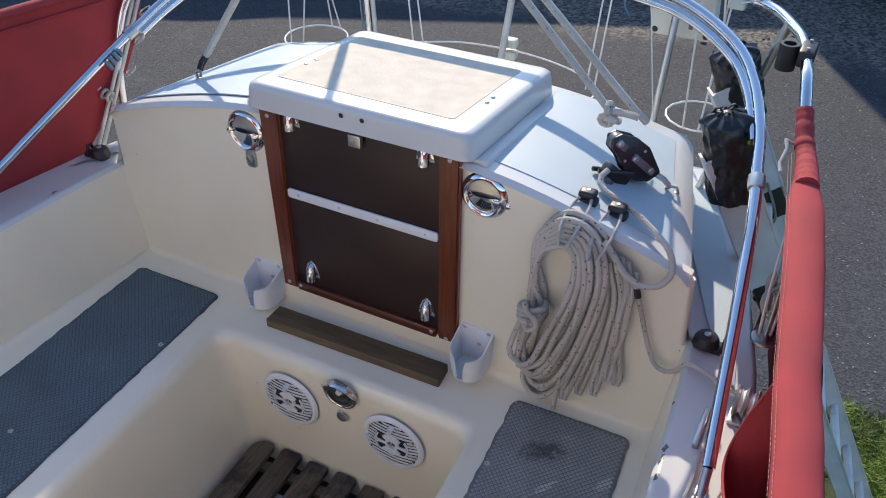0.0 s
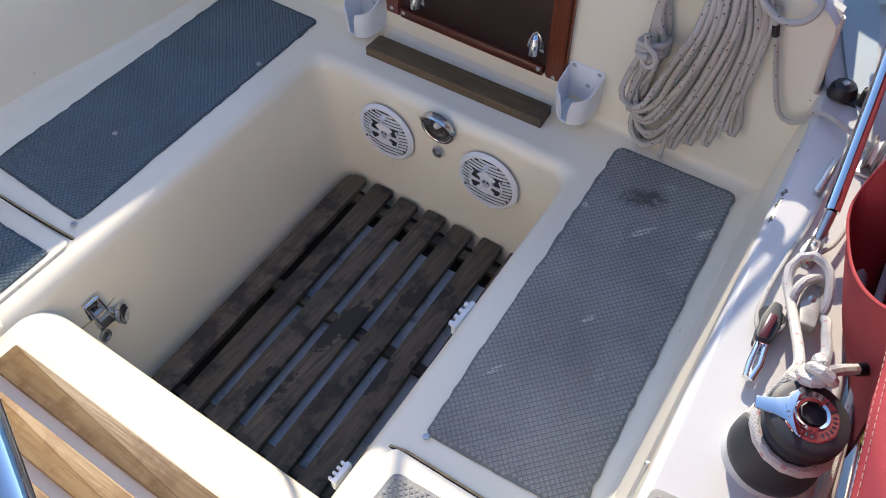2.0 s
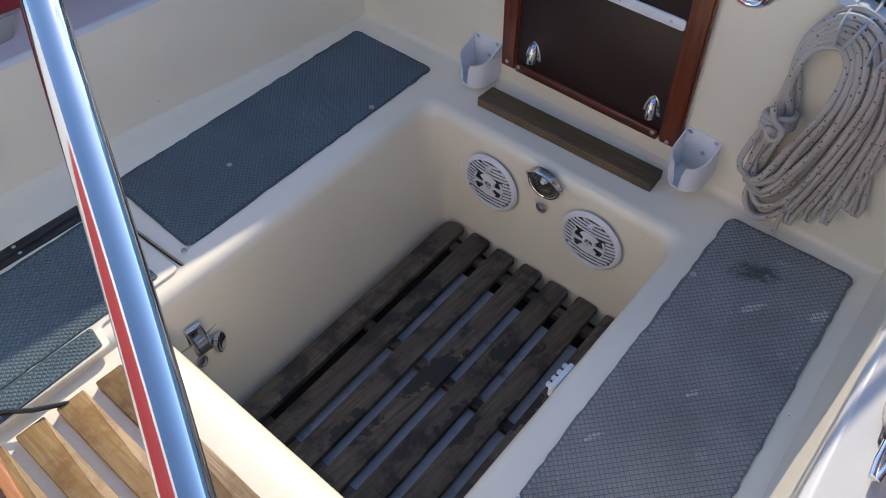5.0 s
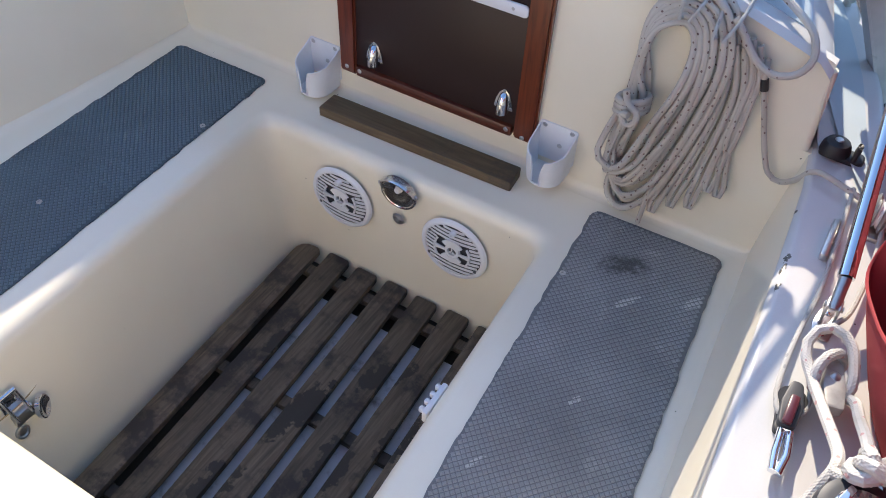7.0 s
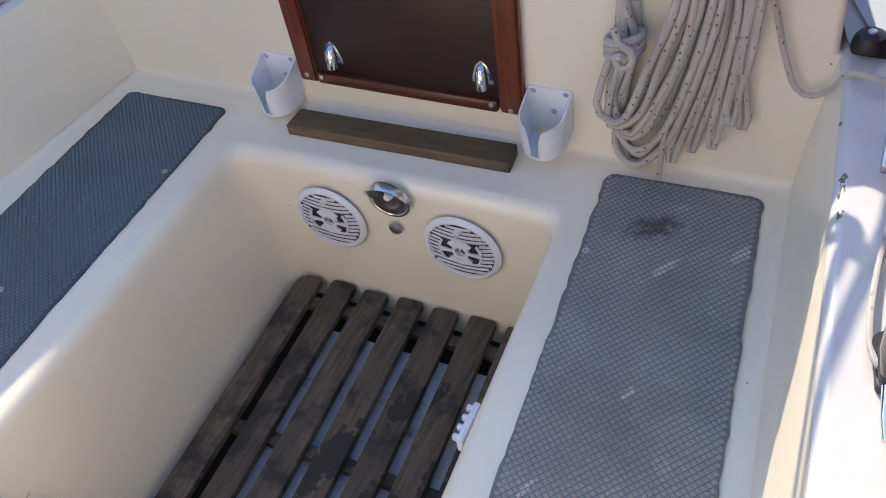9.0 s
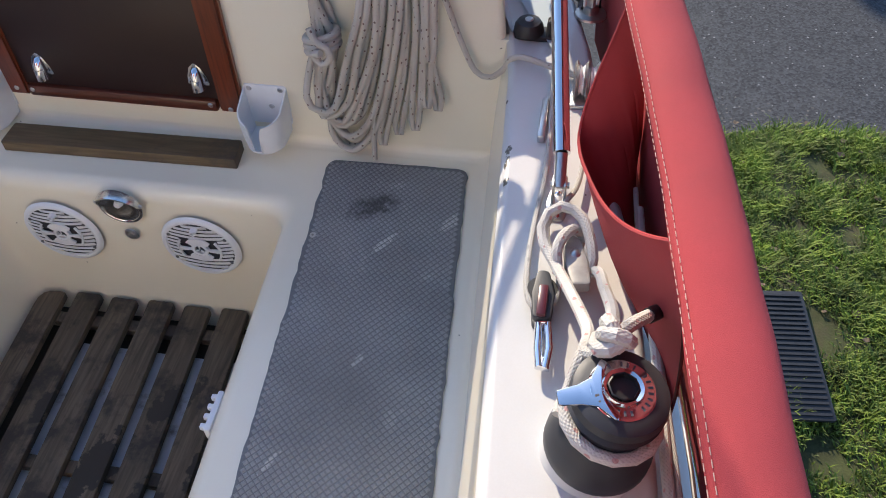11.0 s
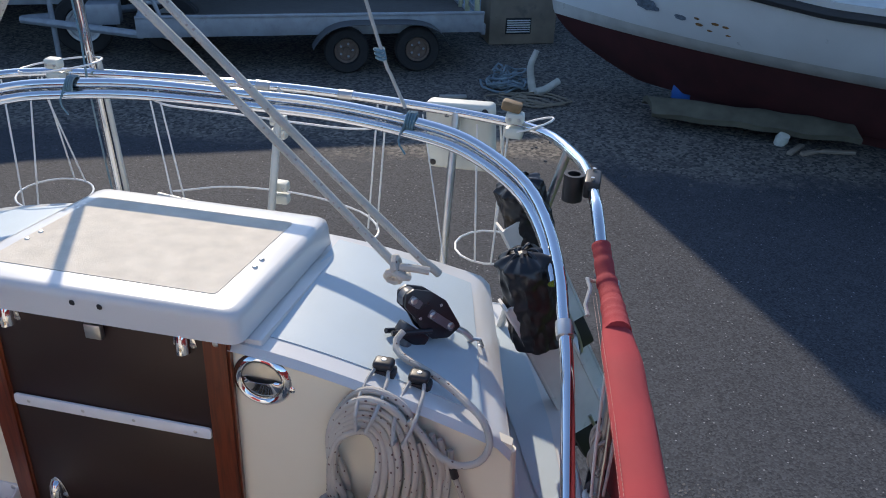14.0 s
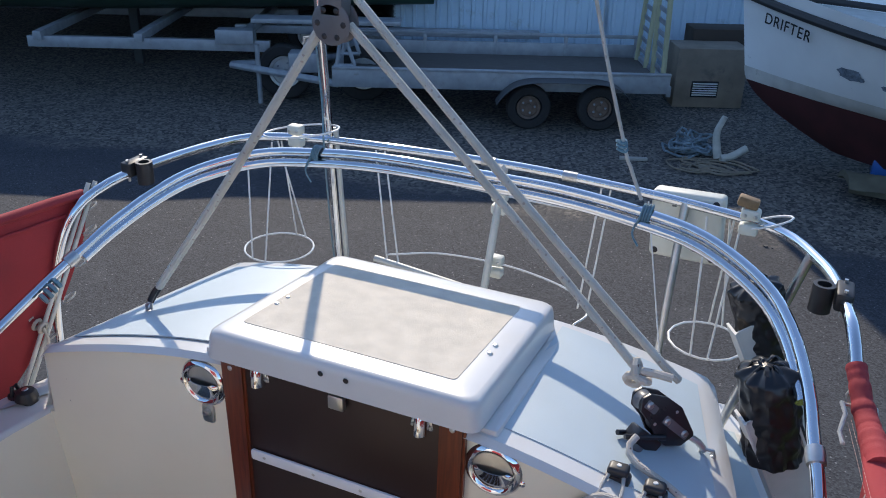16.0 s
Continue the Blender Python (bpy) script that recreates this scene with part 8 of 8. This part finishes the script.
# white motor boat ashore
HB = Vector((0.16, 10.05, GROUND))
HD = Vector((0.92, -0.39, 0)).normalized()
HN = Vector((-HD.y, HD.x, 0)) * -1
db = thing("white_boat", "white fishing boat with peeling paint and dark red bottom", "boat", at=tuple(HB + HD * 3 + Vector((0, 0, 0))))


def whull_side(s):
    def f(u, v, lo, hi):
        L = 6.6 * u
        b = 1.3 * (1 - (1 - min(1, u * 2.0)) ** 2.2)
        zz = lo + (hi - lo) * v
        gun = 1.72 - 0.35 * min(1, u * 2.2) + 0.1 * u
        z = zz if zz < 1 else 1 + (zz - 1) * (gun - 1)
        # flare above, tuck below
        k = (z - 0.30) / 1.4
        flare = 0.42 + 0.58 * min(1, (z - 0.66) / 1.06) ** 0.7 if z > 0.66 else 0.08 + 0.34 * (z / 0.66) ** 0.8
        stem = -0.30 * max(0, k) * (1 - u) ** 6 + (0.15 * max(0, 0.72 - z) + 2.5 * max(0, 0.72 - z) ** 2) * (1 - u) ** 5
        return HB + HD * (L + stem) + HN * (s * b * flare) + Vector((0, 0, z))
    return f


PEEL = mat("peeling_white_paint", (0.86, 0.87, 0.87), 0.5, var=0.05, scale=2, fine=0.08, dirt=(0.22, 0.22, 0.21), dirt_at=0.67, dscale=5)
ANTI = mat("dark_red_antifouling", (0.065, 0.014, 0.015), 0.75, var=0.25, scale=4, dirt=(0.16, 0.11, 0.10), dirt_at=0.68, dscale=9)
for s in (1, -1):
    f = whull_side(s)
    part("hull_side", surf(lambda u, v, f=f: f(u, v, 0.66, 2.0), 50, 16), PEEL, db)
    part("bottom", surf(lambda u, v, f=f: f(u, v, 0.12, 0.66), 50, 10), ANTI, db, "dark red antifouled bottom")
    part("boot_line", surf(lambda u, v, f=f: f(u, v, 0.66, 0.80) + HN * (s * 0.006), 50, 3), mat("white_boot_top", (0.64, 0.62, 0.58), 0.5, dirt=(0.4, 0.36, 0.3), dscale=6), db)
    part("rubbing_strake", tube([f(i / 20, 0, 1.75, 1.75) + HN * (s * 0.03) for i in range(21)], 0.045, 8), mat("black_rubber_strake", (0.03, 0.03, 0.032), 0.6), db, "black rubbing strake")
part("deck", surf(lambda u, v: whull_side(1)(u, 0, 1.70, 1.7).lerp(whull_side(-1)(u, 0, 1.70, 1.7), v), 30, 4), mat("pale_deck", (0.5, 0.52, 0.5), 0.6), db)
bm = bmesh.new()
box(bm, (0, 0, 0), (5.5, 0.25, 0.34), 0.02, Matrix.Translation(HB + HD * 4.4 + Vector((0, 0, 0.17))) @ Matrix.Rotation(math.atan2(HD.y, HD.x), 4, "Z"))
part("keel", bm, ANTI, db)
BARE = mat("bare_grey_patch", (0.16, 0.20, 0.25), 0.7, var=0.4, scale=30)
RUSTY = mat("rust_stain", (0.30, 0.15, 0.06), 0.8, var=0.4, scale=40)
for L0, z0, r0 in ((1.28, 1.08, 0.10), (1.65, 1.0, 0.05), (1.38, 1.04, 0.04), (1.82, 1.05, 0.022), (1.84, 0.97, 0.03), (1.94, 0.93, 0.02), (2.0, 1.02, 0.028), (2.1, 1.0, 0.024), (2.12, 0.92, 0.018)):
    u0 = L0 / 6.6
    c = whull_side(1)(u0, 0, z0, z0) + HN * 0.012
    tx = whull_side(1)(u0 + 0.01, 0, z0, z0) + HN * 0.012 - c
    tz = whull_side(1)(u0, 0, z0 + 0.05, z0) + HN * 0.012 - c
    tx, tz = tx.normalized(), tz.normalized()
    bm = bmesh.new()
    bm.faces.new([bm.verts.new(c + (tx * math.cos(a) * 1.4 + tz * math.sin(a) * 0.6) * r0 * (1 + 0.3 * noise.noise((math.cos(a) * 2, math.sin(a) * 2, L0)))) for a in [i * math.tau / 20 for i in range(20)]])
    part("paint_scar", bm, BARE if L0 < 1.7 else RUSTY, db, "bare grey patch" if L0 < 1.7 else "orange rust stain")


def lettering(text, size, m, material, parent, label):
    cu = bpy.data.curves.new("lettering", "FONT")
    cu.body, cu.size, cu.extrude, cu.shear = text, size, 0.002, 0.2
    cu.space_character = 1.12
    tmp = bpy.data.objects.new("lettering_tmp", cu)
    scene.collection.objects.link(tmp)
    me = bpy.data.meshes.new_from_object(tmp.evaluated_get(bpy.context.evaluated_depsgraph_get()))
    bpy.data.objects.remove(tmp)
    me.transform(m)
    me.materials.append(material)
    ob = new("name_lettering", me)
    ob.parent = parent
    ob.matrix_parent_inverse = Matrix.Translation(parent.location).inverted()
    ob["label"] = label
    return ob


u0, z0 = 0.062, 1.46
fa = whull_side(1)
o = fa(u0, 0, z0, z0)
tx = (fa(u0 + 0.08, 0, z0 - 0.06, z0 - 0.06) - o).normalized()
tz = (fa(u0 + 0.03, 0, z0 + 0.15, z0 + 0.15) - fa(u0 + 0.03, 0, z0, z0)).normalized()
tz = (tz - tx * tz.dot(tx)).normalized()
tn = tx.cross(tz)
o = o + HN * 0.07 - tx * 0.10
lettering("DRIFTER", 0.165, Matrix(((tx.x, tz.x, tn.x, o.x), (tx.y, tz.y, tn.y, o.y), (tx.z, tz.z, tn.z, o.z), (0, 0, 0, 1))), BLACK, db, "black painted name in slanted letters")

# panel with a vent, leaning by the shed
cr = thing("plywood_crate", "weathered brown plywood box with a louvred vent", "crate", at=tuple(bg(1.9, 1.2, 0)))
PLY = mat("weathered_plywood", (0.25, 0.205, 0.16), 0.8, var=0.2, scale=4, dirt=(0.16, 0.14, 0.12), dirt_at=0.55, dscale=5)
bgbox((1.90, 1.25, 0.36), (0.86, 0.5, 0.72), PLY, cr, "body", bevel=0.01)
for k in range(6):
    bgbox((1.84, 0.985, 0.16 + k * 0.028), (0.30, 0.02, 0.012), WPLAS, cr, "louvre", bevel=0.001)
bgbox((1.84, 0.995, 0.23), (0.33, 0.01, 0.2), BLACK, cr, "vent_back", bevel=0.001)
bgbox((2.15, 1.75, 0.42), (0.75, 0.4, 0.86), mat("dark_board", (0.06, 0.045, 0.035), 0.8), tagged(thing("dark_chest", "dark brown wooden chest behind the crate", "chest", at=tuple(bg(2.15, 1.75, 0)))), "body")

# heap of rope and pale branches
hb = bmesh.new()
hr = random.Random(3)
for k in range(26):
    cx, cy, rr = -0.28 + hr.uniform(-0.10, 0.10), 9.25 + hr.uniform(-0.18, 0.18), hr.uniform(0.05, 0.16)
    z = GROUND + 0.03 + max(0, 0.24 - rr * 1.2) * hr.random()
    sweep(hb, spline([(cx + rr * math.cos(a) * hr.uniform(0.8, 1.2), cy + rr * math.sin(a) * hr.uniform(0.8, 1.2), z + hr.uniform(-0.02, 0.05)) for a in [i * math.tau / 9 for i in range(9)]], 0.05, True), 0.012, 6, True)
solo("heaped_rope", hb, mat("blue_grey_net_rope", (0.17, 0.23, 0.26), 0.9, var=0.3, scale=12), "heap of blue-grey old rope on the gravel", "rope heap")
hb = bmesh.new()
for k in range(7):
    cx, cy, rr = 0.0 + hr.uniform(-0.25, 0.30), 8.85 + hr.uniform(-0.12, 0.12), hr.uniform(0.12, 0.28)
    sweep(hb, spline([(cx + rr * math.cos(a) * hr.uniform(0.8, 1.2), cy + 0.6 * rr * math.sin(a), GROUND + 0.02 + hr.uniform(0, 0.02)) for a in [i * math.tau / 10 for i in range(10)]], 0.05, True), 0.009, 6, True)
solo("loose_rope", hb, mat("tan_old_rope", (0.24, 0.20, 0.15), 0.9), "loose tan rope strewn on the gravel", "rope")
PIPE = mat("dirty_white_pipe", (0.48, 0.47, 0.42), 0.6, var=0.15, scale=12)
solo("bent_pipe", tube([(0.03, 9.12, GROUND + 0.04), (0.0, 9.14, GROUND + 0.15), (-0.02, 9.16, GROUND + 0.30), (0.03, 9.18, GROUND + 0.46)], lambda t: 0.045 - 0.015 * t, 10), PIPE, "pale bent length of plastic pipe", "pipe", "pale pipes")
solo("bent_pipe", tube([(0.06, 9.08, GROUND + 0.05), (0.16, 9.15, GROUND + 0.07), (0.28, 9.25, GROUND + 0.14)], 0.04, 10), PIPE, "pale bent length of plastic pipe", "pipe", "pale pipes")
bm = surf(lambda u, v: Vector((1.15 + 1.85 * u + 0.10 * v, 8.92 - 0.20 * u - 0.40 * v, GROUND + 0.10 + 0.07 * math.sin(v * math.pi) + 0.03 * noise.noise((u * 6, v * 3, 1)))), 30, 10, 0.06)
solo("old_cushion", bm, mat("khaki_canvas", (0.115, 0.105, 0.075), 0.9, var=0.25, scale=6), "long khaki canvas bundle lying under the boat", "canvas bundle")
bm = bmesh.new()
box(bm, (1.62, 9.42, GROUND + 0.12), (0.34, 0.22, 0.20), 0.02)
solo("blue_tub", bm, mat("blue_plastic", (0.02, 0.13, 0.42), 0.4), "small blue plastic tub on the gravel", "tub")
bm = bmesh.new()
lathe(bm, [(0.0, 0.13), (0.05, 0.12), (0.065, 0.06), (0.05, 0.0), (0.0, 0.0)], (2.42, 8.40, GROUND), (0.3, -0.3, 1), 16)
solo("white_buoy", bm, OFFW, "small dirty white float on the gravel", "float")
for k, (x, y, a, L) in enumerate(((-0.75, 8.75, 20, 0.28), (2.55, 8.25, 60, 0.3), (2.68, 8.22, 40, 0.25), (2.9, 8.3, 10, 0.35))):
    bm = bmesh.new()
    box(bm, (0, 0, 0), (L, 0.05, 0.03), 0.004, pose(x, y, GROUND + 0.02, 0, 0, a))
    solo("wood_scrap", bm, mat("pale_scrap", (0.35, 0.34, 0.31), 0.8) if k == 0 else PLY, "scrap of wood on the gravel", "wood scrap", "wood scraps")

# unseen dark ring, added to close the yard and darken the chrome's low reflections
def unseen_dark_ring(u, v):
    a = u * math.tau
    x, y = math.cos(a), math.sin(a)
    h = 6.5 + 2.5 * noise.noise((x * 9, y * 9, 1)) + 1.2 * noise.noise((x * 40, y * 40, 3))
    r = 48 + 2 * noise.noise((x * 20, y * 20, v * 3))
    return Vector((x * r, y * r, GROUND - 0.1 + h * v))


solo("backdrop", surf(unseen_dark_ring, 360, 6), mat("dark_ring_green", (0.05, 0.065, 0.035), 0.9, var=0.4, scale=0.8, fine=0.4, fscale=5), "unseen dark green ring added around the yard to darken reflections", "hedge", kind="structure")
